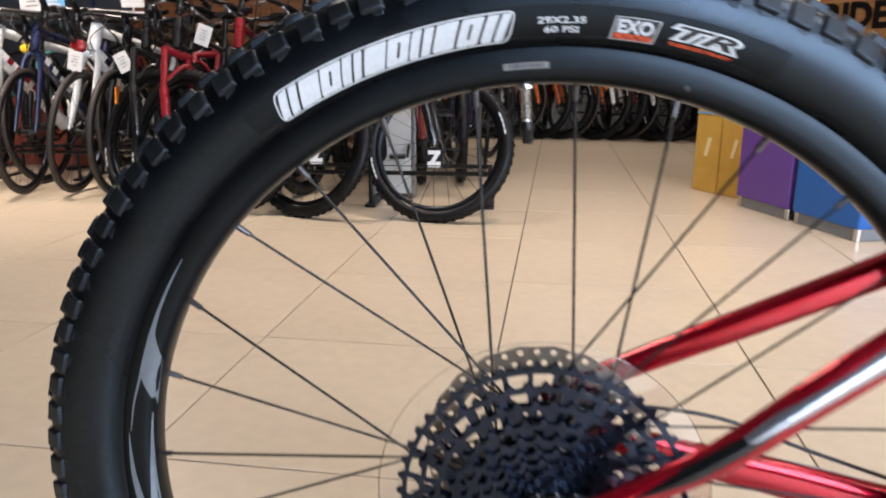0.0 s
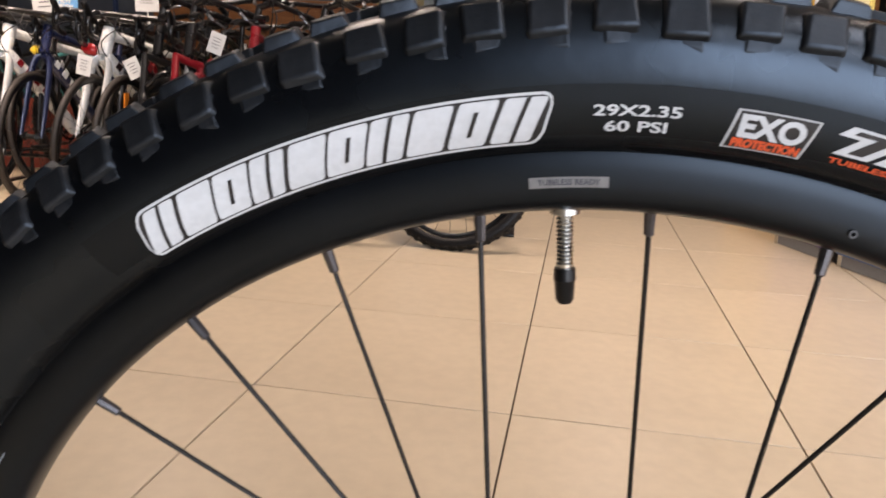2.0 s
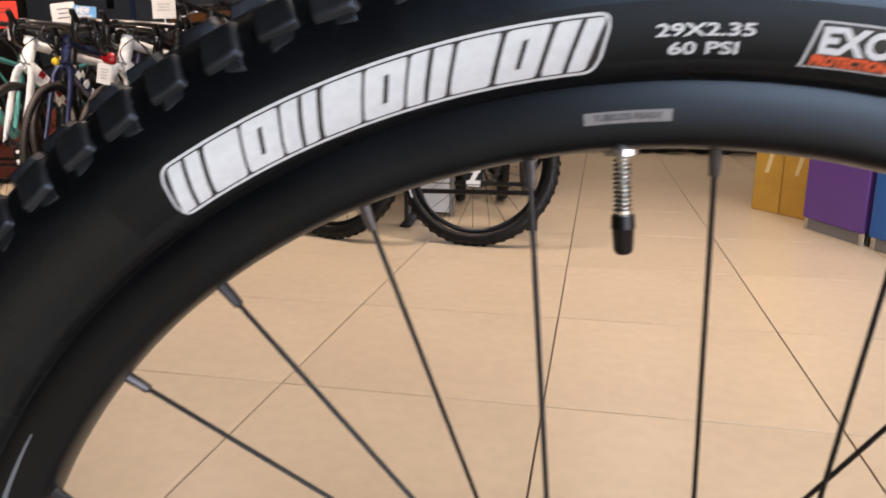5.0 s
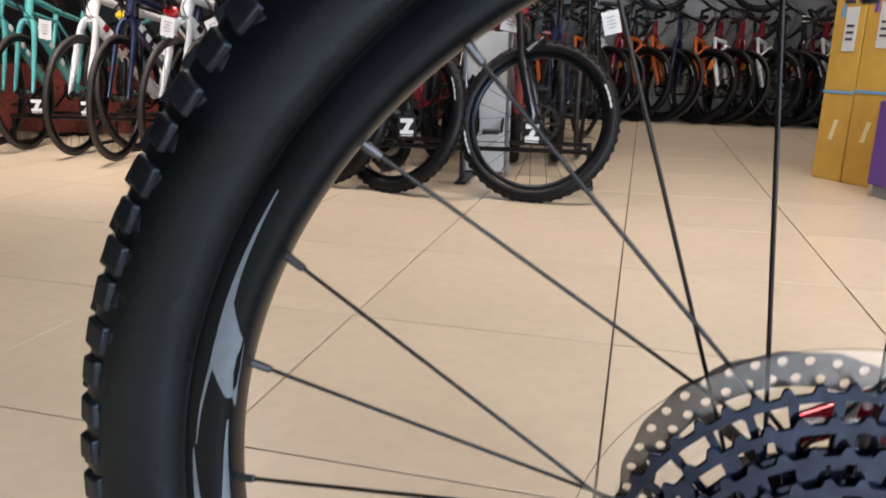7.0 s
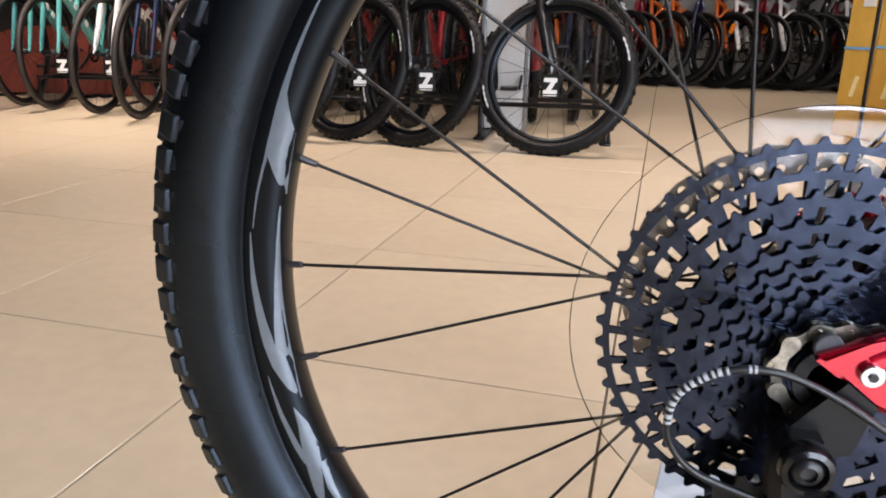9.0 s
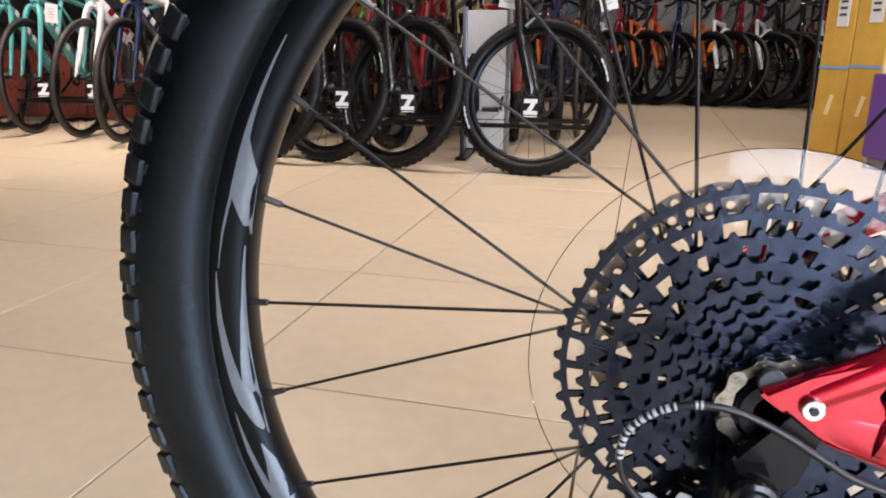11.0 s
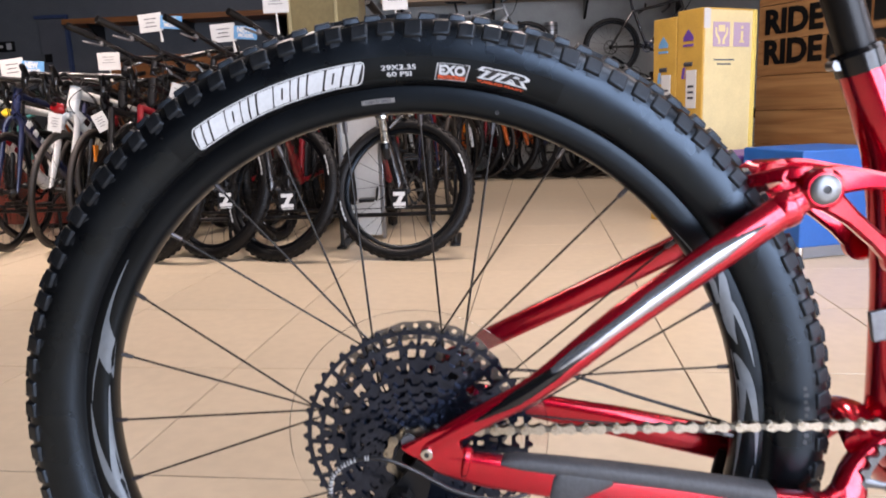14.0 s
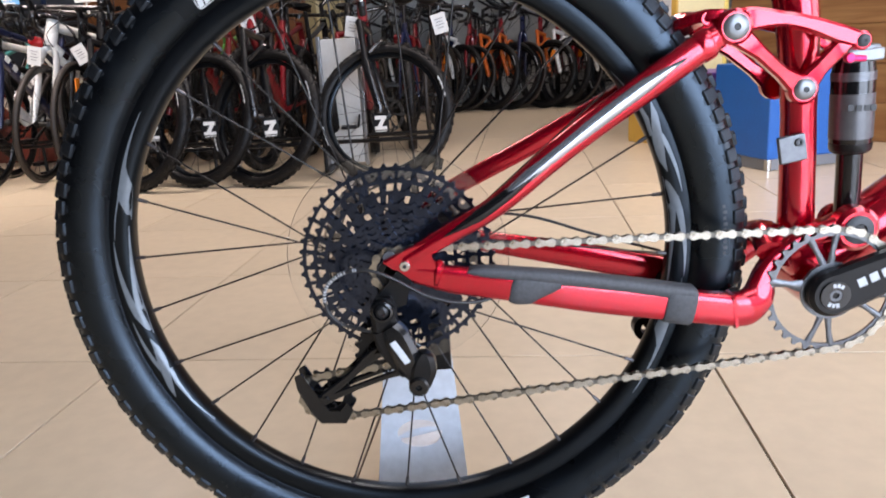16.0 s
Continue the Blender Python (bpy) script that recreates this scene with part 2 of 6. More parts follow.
def box(bm, centre, size, turn=(0, 0, 0), bevel=0.0, taper=None):
    r = bmesh.ops.create_cube(bm, size=1)
    vs = r["verts"]
    bmesh.ops.scale(bm, vec=size, verts=vs)
    if taper:
        for v in vs:
            if v.co.z > 0:
                v.co.x *= taper[0]
                v.co.y *= taper[1]
    if bevel:
        es = list({e for v in vs for e in v.link_edges})
        g = bmesh.ops.bevel(bm, geom=es, offset=bevel, segments=2, affect="EDGES", profile=0.5)
        vs = list({v for f in g["faces"] for v in f.verts} | {v for v in vs if v.is_valid})
        lay = bm.faces.layers.int.get("flat") or bm.faces.layers.int.new("flat")
        fs = sorted({f for v in vs for f in v.link_faces}, key=lambda f: -f.calc_area())
        for i, f in enumerate(fs):
            f[lay] = 1 if i < 6 else 0
    bmesh.ops.transform(bm, matrix=pose(*centre, *turn), verts=vs)
    return bm


def smooth_path(pts, radii, n):
    """Catmull-Rom through the points, with the radii carried along."""
    P = [np.array(p, float) for p in pts]
    R = [np.array(r, float) for r in radii]
    out, rad = [], []
    for i in range(len(P) - 1):
        p0, p1, p2, p3 = P[max(i - 1, 0)], P[i], P[i + 1], P[min(i + 2, len(P) - 1)]
        for k in range(n):
            u = k / n
            out.append(0.5 * (2 * p1 + (p2 - p0) * u + (2 * p0 - 5 * p1 + 4 * p2 - p3) * u * u + (3 * p1 - p0 - 3 * p2 + p3) * u ** 3))
            rad.append(R[i] * (1 - u) + R[i + 1] * u)
    out.append(P[-1])
    rad.append(R[-1])
    return out, rad


def tube(bm, pts, radii, seg=12, n=1, cap=True, up=(0, 1, 0), square=2.0):
    """A tube through points; a radius is a number or (across up, along up); square over 2 flattens its four sides."""
    if not isinstance(radii, (list, tuple)):
        radii = [radii] * len(pts)
    radii = [r if isinstance(r, tuple) else (r, r) for r in radii]
    if n > 1:
        pts, radii = smooth_path(pts, radii, n)
    pts = [Vector(p) for p in pts]
    rings = []
    for i, p in enumerate(pts):
        t = (pts[min(i + 1, len(pts) - 1)] - pts[max(i - 1, 0)]).normalized()
        u = Vector(up)
        if abs(t.dot(u)) > 0.95:
            u = Vector((1, 0, 0))
        a = t.cross(u).normalized()
        b = a.cross(t).normalized()
        ring = []
        for k in range(seg):
            c, s = math.cos(2 * math.pi * k / seg), math.sin(2 * math.pi * k / seg)
            c, s = math.copysign(abs(c) ** (2 / square), c), math.copysign(abs(s) ** (2 / square), s)
            ring.append(bm.verts.new(p + a * (radii[i][0] * c) + b * (radii[i][1] * s)))
        rings.append(ring)
    for r0, r1 in zip(rings, rings[1:]):
        for k in range(seg):
            bm.faces.new((r0[k], r0[(k + 1) % seg], r1[(k + 1) % seg], r1[k]))
    if cap:
        bm.faces.new(rings[0])
        bm.faces.new(rings[-1][::-1])
    return bm


def bar(bm, pts, widths, thick, chamfer, n=4, up=(0, 1, 0)):
    """A flat bar with chamfered edges swept through points; thick is half its depth along up."""
    w, t, c = 1.0, thick, chamfer
    path, ws = smooth_path(pts, [(v, thick) for v in widths], n)
    rings = []
    for i, p in enumerate(path):
        p = Vector(p)
        d = (Vector(path[min(i + 1, len(path) - 1)]) - Vector(path[max(i - 1, 0)])).normalized()
        a = d.cross(Vector(up)).normalized()
        b = a.cross(d).normalized()
        w = float(ws[i][0])
        rings.append([bm.verts.new(p + a * s + b * q) for s, q in ((w, t - c), (w - c, t), (c - w, t), (-w, t - c), (-w, c - t), (c - w, -t), (w - c, -t), (w, c - t))])
    for r0, r1 in zip(rings, rings[1:]):
        for k in range(8):
            bm.faces.new((r0[k], r0[(k + 1) % 8], r1[(k + 1) % 8], r1[k]))
    bm.faces.new(rings[0])
    bm.faces.new(rings[-1][::-1])
    return bm


def lathe(bm, profile, seg=96, closed=True):
    """Turns (radius, y) pairs about the y axis."""
    rings = []
    for k in range(seg):
        a = 2 * math.pi * k / seg
        rings.append([bm.verts.new((r * math.cos(a), y, r * math.sin(a))) for r, y in profile])
    m = len(profile)
    for k in range(seg):
        q, w = rings[k], rings[(k + 1) % seg]
        for j in range(m if closed else m - 1):
            bm.faces.new((q[j], q[(j + 1) % m], w[(j + 1) % m], w[j]))
    return bm


def disc(bm, centre, r, depth, seg=24, turn=(0, 0, 0), hole=0.0, bevel=0.0):
    """A flat round plate with its axis along y, optionally with a hole and softened rims."""
    b2 = bevel or min(r, depth) * 0.12
    if hole:
        prof = [(r, -depth / 2 + b2), (r - b2, -depth / 2), (hole, -depth / 2), (hole, depth / 2), (r - b2, depth / 2), (r, depth / 2 - b2)]
    else:
        prof = [(1e-5, -depth / 2), (r - b2, -depth / 2), (r, -depth / 2 + b2), (r, depth / 2 - b2), (r - b2, depth / 2), (1e-5, depth / 2)]
    tmp = bmesh.new()
    lathe(tmp, prof, seg, closed=bool(hole))
    bmesh.ops.remove_doubles(tmp, verts=tmp.verts[:], dist=2e-5)
    bmesh.ops.transform(tmp, matrix=pose(*centre, *turn), verts=tmp.verts[:])
    me = bpy.data.meshes.new("tmp")
    tmp.to_mesh(me)
    tmp.free()
    bm.from_mesh(me)
    bpy.data.meshes.remove(me)
    return bm


def prism(bm, outline, y0, y1, place=None):
    """Extrudes an (x, z) outline from y0 to y1."""
    n = len(outline)
    a = [bm.verts.new((x, y0, z)) for x, z in outline]
    b = [bm.verts.new((x, y1, z)) for x, z in outline]
    bm.faces.new(a)
    bm.faces.new(b[::-1])
    for k in range(n):
        bm.faces.new((a[k], b[k], b[(k + 1) % n], a[(k + 1) % n]))
    if place is not None:
        bmesh.ops.transform(bm, matrix=place, verts=a + b)
    return bm


def letter_mesh(body, bold, shear):
    cu = bpy.data.curves.new("letters", "FONT")
    cu.body, cu.size, cu.offset, cu.shear, cu.align_x, cu.resolution_u = body, 1.0, bold, shear, "CENTER", 3
    ob = bpy.data.objects.new("letters", cu)
    scene.collection.objects.link(ob)
    dg = bpy.context.evaluated_depsgraph_get()
    me = bpy.data.meshes.new_from_object(ob.evaluated_get(dg))
    v = np.array([p.co for p in me.vertices])
    f = [tuple(p.vertices) for p in me.polygons]
    bpy.data.objects.remove(ob)
    bpy.data.meshes.remove(me)
    return v, f


def text_mesh(body, size, width=None, bold=0.0, shear=0.0):
    """Flat letters in the built-in font as (vertices, faces), centred on x, standing on y = 0; size and width are those of the letters before emboldening."""
    p, _ = letter_mesh(body, 0.0, shear)
    v, f = letter_mesh(body, bold, shear)
    lo, hi = p.min(0), p.max(0)
    s = size / (hi[1] - lo[1])
    v[:, 1] = (v[:, 1] - lo[1]) * s
    v[:, 0] = (v[:, 0] - (lo[0] + hi[0]) / 2) * ((width / (hi[0] - lo[0])) if width else s)
    return v, f


def flat_text(name, body, size, width, mat, parent, at, label="", bold=0.02, shear=0.0):
    """Thin raised letters lying in the xz plane of the pose, facing -y."""
    v, f = text_mesh(body, size, width, bold, shear)
    bm = bmesh.new()
    vs = [bm.verts.new((x, 0, y)) for x, y, _ in v]
    for q in f:
        try:
            bm.faces.new([vs[k] for k in q])
        except ValueError:
            pass
    g = bmesh.ops.extrude_face_region(bm, geom=bm.faces[:])
    bmesh.ops.translate(bm, vec=(0, 0.0012, 0), verts=[q for q in g["geom"] if isinstance(q, bmesh.types.BMVert)])
    return part(name, bm, mat, parent, label, at)


def polar_plate(bm, rows, n, keep, y, thick, slant=0.0):
    """A flat ring plate cut with openings: rows of radii (numbers, or functions of the step), n steps round; keep(row, step) says which cells are solid."""
    grid = []
    for i, r in enumerate(rows):
        ring = []
        for k in range(n):
            rk_ = r(k) if callable(r) else r
            a = 2 * math.pi * k / n + slant * i
            ring.append(bm.verts.new((rk_ * math.cos(a), y, rk_ * math.sin(a))))
        grid.append(ring)
    fs = []
    for i in range(len(rows) - 1):
        for k in range(n):
            if keep(i, k):
                j = (k + 1) % n
                fs.append(bm.faces.new((grid[i][k], grid[i][j], grid[i + 1][j], grid[i + 1][k])))
    loose = [v for v in bm.verts if not v.link_faces]
    bmesh.ops.delete(bm, geom=loose, context="VERTS")
    bmesh.ops.solidify(bm, geom=fs, thickness=thick)
    return bm


# ---- the room ----
def wall(name, a, b, z0, z1, thick, mat, label, category="wall"):
    """An upright slab between two plan points."""
    a, b = Vector((*a, 0)), Vector((*b, 0))
    d = b - a
    bm = bmesh.new()
    box(bm, (d.length / 2, 0, (z0 + z1) / 2), (d.length, thick, z1 - z0))
    ob = part(name, bm, mat, None, "", pose(a.x, a.y, 0, 0, 0, math.degrees(math.atan2(d.y, d.x))))
    return tagged(ob, label, category, kind="structure")


wall("wall_north", (-5.2, 7.56), (5.2, 7.56), 0, 3.3, 0.12, WALLL, "light grey painted back wall of the shop")
# unseen closing wall, kept dark to dim what the tyre reflects
wall("wall_west", (-5.14, -3.9), (-5.14, 7.6), 0, 3.3, 0.12, WALL_DIMMED, "unseen side wall, dark brown to dim the tyre's reflections")
wall("wall_east_far", (5.14, 0.98), (5.14, 7.6), 0, 3.3, 0.12, WALLL, "plain light grey side wall")
wall("wall_east_sill", (5.14, -3.9), (5.14, 0.98), 0, 0.10, 0.12, WALLL, "low wall below the side window")
wall("wall_east_top", (5.14, -3.9), (5.14, 0.98), 2.85, 3.3, 0.12, WALLL, "wall above the side window")
wall("wall_east_near", (5.14, -3.9), (5.14, -2.78), 0.10, 2.85, 0.12, WALLL, "wall beside the side window")
bm = bmesh.new()
for gy in (-2.74, -0.9, 0.94):
    box(bm, (5.14, gy, 1.475), (0.1, 0.05, 2.75))
tagged(part("window_2", bm, ALU), "aluminium mullions of the side window", "window", kind="structure")
wall("wall_inner", (-5.05, 6.72), (-1.0, 6.62), 0, 3.2, 0.1, WALLG, "dark grey blue partition wall behind the bikes")
wall("wall_south_sill", (-5.2, -3.9), (5.2, -3.9), 0, 0.06, 0.14, WALLL, "low wall below the shop window")
wall("wall_south_top", (-5.2, -3.9), (5.2, -3.9), 2.9, 3.3, 0.14, WALLL, "wall above the shop window")
# also out of view and kept dark for the tyre's reflections
wall("wall_south_left", (-5.2, -3.9), (0.70, -3.9), 0.06, 2.9, 0.14, WALL_DIMMED, "unseen wall beside the shop window, dark brown to dim reflections")
wall("wall_south_right", (4.9, -3.9), (5.2, -3.9), 0.06, 2.9, 0.14, WALLL, "wall beside the shop window")
# unseen ceiling, its grey set dark to cut bounced fill light
bm = bmesh.new()
box(bm, (0, 1.85, 3.36), (10.5, 11.8, 0.12))
tagged(part("ceiling", bm, CEIL), "unseen shop ceiling, dark grey to cut the fill light", "ceiling", kind="structure")
bm = bmesh.new()
for gx in (0.72, 1.96, 3.43, 4.88):
    box(bm, (gx, -3.9, 1.48), (0.05, 0.1, 2.84))
tagged(part("window_1", bm, ALU), "aluminium mullions of the shop window", "window", kind="structure")

# shop floor: a slab of grout with one tile after another on it
bm = bmesh.new()
box(bm, (0, 1.85, -0.06), (10.5, 11.8, 0.11))
floor = tagged(part("floor", bm, GROUT), "polished beige ceramic floor tiles with thin dark joints", "floor", kind="structure")

# dark grey door and the orange shelf on the partition
inner = thing("door_1", "narrow dark grey door with a blue frame edge in the partition", "door", pose(-4.07, 6.625, 0, 0, 0, -1.4), kind="structure")
bm = bmesh.new()
box(bm, (0, 0, 0.84), (0.27, 0.03, 1.68), bevel=0.004)
part("leaf", bm, material("door_grey", (0.085, 0.09, 0.105), 0.5, 0, 60, 0.1, stain=0.1), inner)
bm = bmesh.new()
box(bm, (0.15, -0.005, 0.85), (0.03, 0.05, 1.70), bevel=0.004)
box(bm, (0, -0.005, 1.70), (0.33, 0.05, 0.03), bevel=0.004)
part("frame", bm, material("blue_frame", (0.03, 0.05, 0.12), 0.5, 0, 60, 0.1), inner)
bm = bmesh.new()
box(bm, (-0.06, -0.03, 1.31), (0.07, 0.02, 0.08), bevel=0.005)
part("lock_plate", bm, BLACKP, inner)
sign = thing("exit_sign", "small dark sign on the grey partition", "sign", pose(-4.60, 6.645, 1.44, 0, 0, -1.4))
bm = bmesh.new()
box(bm, (0, -0.012, 0), (0.24, 0.02, 0.10), bevel=0.004)
part("panel", bm, BLACKP, sign)
bm = bmesh.new()
box(bm, (0.07, -0.024, 0), (0.05, 0.004, 0.06))
box(bm, (-0.05, -0.024, 0), (0.11, 0.004, 0.025))
part("mark", bm, GREY_INK, sign)

shelf = thing("wall_shelf", "orange-brown wooden wall shelf on the grey partition", "shelf", pose(-2.66, 6.45, 0.05, 0, 0, -1.4))
bm = bmesh.new()
box(bm, (0, 0, 1.56), (2.3, 0.30, 0.05), bevel=0.004)
part("board", bm, ORANGEW, shelf)
for bx in (-0.9, 0.0, 0.9):
    bm = bmesh.new()
    prism(bm, [(-0.14, 0), (0.14, 0), (0.14, -0.18)], -0.012, 0.012, pose(bx, 0, 1.535, 0, 0, 90))
    part("bracket", bm, BLACKP, shelf)
cab = thing("drawer_cabinet", "orange-brown wooden drawer cabinet by the partition", "cabinet", pose(-2.25, 6.12, 0, 0, 0, -1.4))
bm = bmesh.new()
box(bm, (0, 0, 0.62), (1.9, 0.42, 1.24), bevel=0.006)
part("body", bm, ORANGEW, cab)
for i in range(3):
    for j in range(3):
        bm = bmesh.new()
        box(bm, (-0.62 + i * 0.62, -0.216, 0.25 + j * 0.37), (0.58, 0.02, 0.33), bevel=0.004)
        d = part("drawer", bm, ORANGEW, cab)
        bm = bmesh.new()
        tube(bm, [(-0.69 + i * 0.62, -0.24, 0.25 + j * 0.37), (-0.55 + i * 0.62, -0.24, 0.25 + j * 0.37)], 0.008, 8)
        part("handle", bm, STEEL, d)
tall = thing("tall_cabinet", "tall cabinet with a cream glossy door and metal edge", "cabinet", pose(-1.31, 6.36, 0))
bm = bmesh.new()
box(bm, (0, 0.02, 1.25), (0.66, 0.4, 2.5), bevel=0.006)
part("body", bm, MIRROR, tall)
for sx in (-0.3, 0.12):
    bm = bmesh.new()
    box(bm, (sx, -0.19, 1.25), (0.03, 0.02, 2.46), bevel=0.004)
    part("edge_strip", bm, CREAM, tall)

# long wall shelf with boxed goods, a bicycle frame display below it
rack = thing("goods_shelf", "long wooden wall shelf on the back wall", "shelf", pose(1.20, 7.29, -0.012))
bm = bmesh.new()
box(bm, (0, 0, 1.80), (4.2, 0.34, 0.06), bevel=0.004)
part("board", bm, wood_material("pale_shelf_wood", (0.42, 0.29, 0.19), (0.32, 0.2, 0.12)), rack)
for bx in (-1.9, -0.95, 0.0, 0.95, 1.9):
    bm = bmesh.new()
    prism(bm, [(-0.15, 0), (0.15, 0), (0.15, -0.2)], -0.012, 0.012, pose(bx, 0, 1.77, 0, 0, 90))
    part("bracket", bm, BLACKP, rack)
boxmat = [material("goods_black", (0.015, 0.015, 0.017), 0.45, 0, 90, 0.2), material("goods_white", (0.62, 0.61, 0.6), 0.5, 0, 90, 0.08), material("goods_red", (0.42, 0.02, 0.03), 0.5, 0, 90, 0.15)]
rng = random.Random(4)
gx = -0.68
while gx < 3.3:
    w = rng.uniform(0.13, 0.2)
    hh = rng.uniform(0.2, 0.3)
    black = rng.random() < 0.6 or gx < 1.6
    g = thing("goods_box", "small black and white boxed goods on the shelf" if black else "small pale boxed goods on the shelf", "box", pose(gx + w / 2, 7.25, 1.819), group="goods on the wall shelf")
    bm = bmesh.new()
    box(bm, (0, 0, hh / 2 + 0.05), (w * 0.95, 0.16, hh - 0.1), bevel=0.003)
    part("carton", bm, boxmat[0 if black else 1], g)
    bm = bmesh.new()
    box(bm, (0, 0.001, 0.025), (w * 0.96, 0.163, 0.049), bevel=0.002)
    part("label_strip", bm, boxmat[1], g)
    bm = bmesh.new()
    box(bm, (-w * 0.3, -0.084, 0.03), (w * 0.24, 0.004, 0.045))
    part("tag", bm, boxmat[2], g)
    gx += w

# wooden panel wall at an angle, with raised black letters
PA = Vector((1.735, 3.975, 0))
ANG = -60.0
panel = thing("wall_panelled", "oak panelled wall with raised black letters", "wall", pose(*PA, 0, 0, ANG), kind="structure")
bm = bmesh.new()
box(bm, (1.7, 0.075, 1.6), (3.4, 0.1, 3.2))
part("backing", bm, WOOD, panel)
bmp = bmesh.new()
box(bmp, (1.7, 0, 0), (3.39, 0.025, 0.197), bevel=0.002)
plank = part("plank", bmp, WOOD, panel, at=pose(0, 0.013, 0.1))
for k in range(1, 16):
    piece("plank", plank.data, panel, at=pose(0, 0.013, 0.1 + 0.2 * k))
for zz in (0.872, 1.043):
    flat_text("letters", "RIDE", 0.125, 0.36, BLACKP, panel, pose(0.245, -0.006, zz), "raised black letters", 0.045)
    for q, bw in ((0.505, 0.085), (0.580, 0.034), (0.655, 0.085), (0.760, 0.085), (0.865, 0.080)):
        bm = bmesh.new()
        box(bm, (q, -0.006, zz + 0.0625), (bw, 0.012, 0.125), bevel=0.002)
        part("letter_block", bm, BLACKP, panel, "raised black block")

# cartons and plinths along that wall
LILAC = material("lilac_print", (0.46, 0.34, 0.44), 0.6, 0, 90, 0.1)
DIR = -60.0  # along the narrow fronts


def carton(label, at, w, d, h, face, side):
    """A tall bicycle carton: folded flaps, tape and printed panels. Local x runs along its narrow front, y back along its side."""
    t = thing("bicycle_carton", label, "carton", at, group="cartons by the panel wall")
    bm = bmesh.new()
    box(bm, (w / 2, d / 2, h / 2), (w, d, h), bevel=0.006)
    part("carton_body", bm, face, t)
    bm = bmesh.new()
    box(bm, (w / 2, -0.002, h * 0.38), (w * 0.99, 0.004, 0.012))
    part("strap", bm, PAPERB, t)
    bm = bmesh.new()
    box(bm, (w * 0.6, -0.003, h * 0.64), (w * 0.38, 0.004, 0.20))
    part("paper_label", bm, PAPER, t)
    bm = bmesh.new()
    for q in range(3):
        box(bm, (w * 0.6, -0.0065, h * 0.6 + q * 0.03), (w * 0.22, 0.002, 0.012))
    part("print_bar", bm, PRINT, t)
    bm = bmesh.new()
    prism(bm, [(-0.035, 0), (0.035, 0), (0.035, 0.02), (0, 0.06), (-0.035, 0.02)], -0.002, 0.0, pose(w * 0.45, -0.001, h * 0.86))
    box(bm, (w * 0.45, -0.002, h * 0.84), (0.07, 0.003, 0.012))
    part("printed_mark", bm, PURPLE if side is CREAM else PAPERB, t)
    # hand hole: a solid dark strip carries the opening's shade
    bm = bmesh.new()
    tube(bm, [(w * 0.32, 0.001, h * 0.755), (w * 0.62, 0.001, h * 0.755)], 0.012, 8)
    part("hand_hole_shade", bm, PRINT, t)
    for q in (0.2, 0.27):
        bm = bmesh.new()
        box(bm, (w * (0.3 + q), -0.002, h * 0.22), (0.012, 0.003, 0.10), (0, 14, 0))
        part("print_bar", bm, CREAM, t)
    for q, (bx, bh) in enumerate(((0.28, 0.060), (0.40, 0.040), (0.54, 0.040))):
        bm = bmesh.new()
        box(bm, (w * bx, -0.002, h * 0.715 + bh / 2 - 0.03), (0.012 if q else 0.016, 0.003, bh), (0, 10, 0))
        part("printed_mark", bm, PURPLE if side is CREAM else PAPERB, t)
    if side is CREAM:
        bm = bmesh.new()
        box(bm, (w + 0.005, 0.022, h - 0.055), (0.003, 0.044, 0.10))
        part("white_tape", bm, PAPER, t, "white tape over the corner")
        bm = bmesh.new()
        box(bm, (w + 0.002, d / 2, h / 2), (0.004, d - 0.02, h - 0.02))
        part("side_panel", bm, CREAM, t)
        for q in (0.125, 0.275):
            bm = bmesh.new()
            box(bm, (w + 0.005, q, h - 0.135), (0.003, 0.12, 0.125))
            m = part("handling_mark", bm, LILAC, t)
            bm = bmesh.new()
            if q < 0.2:
                # a parcel held from below by two curved arms
                box(bm, (w + 0.0075, q, h - 0.105), (0.002, 0.046, 0.034))
                for sy in (-1, 1):
                    tube(bm, [(w + 0.0070, q + 0.040 * sy, h - 0.100), (w + 0.0070, q + 0.038 * sy, h - 0.130), (w + 0.0070, q + 0.018 * sy, h - 0.160), (w + 0.0070, q + 0.016 * sy, h - 0.185)], [(0.006, 0.0012), (0.007, 0.0012), (0.008, 0.0012), (0.009, 0.0012)], 8, 3, up=(1, 0, 0))
            else:
                disc(bm, (w + 0.0075, q, h - 0.098), 0.009, 0.002, 16, (0, 0, 90))
                box(bm, (w + 0.0075, q, h - 0.145), (0.002, 0.016, 0.056))
                box(bm, (w + 0.0075, q, h - 0.172), (0.002, 0.036, 0.010))
            part("mark_symbol", bm, CREAM, m)
        for q in range(2):
            bm = bmesh.new()
            box(bm, (w + 0.005, 0.15, h - 0.265 - q * 0.022), (0.002, 0.15 - q * 0.05, 0.007))
            part("print_bar", bm, DECAL, t)
        bm = bmesh.new()
        box(bm, (w + 0.004, d - 0.018, h / 2), (0.012, 0.03, h - 0.01), bevel=0.003)
        part("tape_strip", bm, material("yellow_tape", (0.78, 0.60, 0.16), 0.35, 0, 90, 0.1), t)
    return t


cdir = Vector((math.cos(radians(DIR)), math.sin(radians(DIR)), 0))
base = Vector((1.055, 3.675, 0))
carton("tall yellow cardboard bicycle carton with printed mark", pose(*base, 0, 0, DIR), 0.176, 0.39, 1.120, CARD, None)
base2 = base + cdir * 0.181
carton("tall yellow bicycle carton with a cream long side", pose(*base2, 0, 0, DIR), 0.182, 0.39, 1.145, CARD, CREAM)


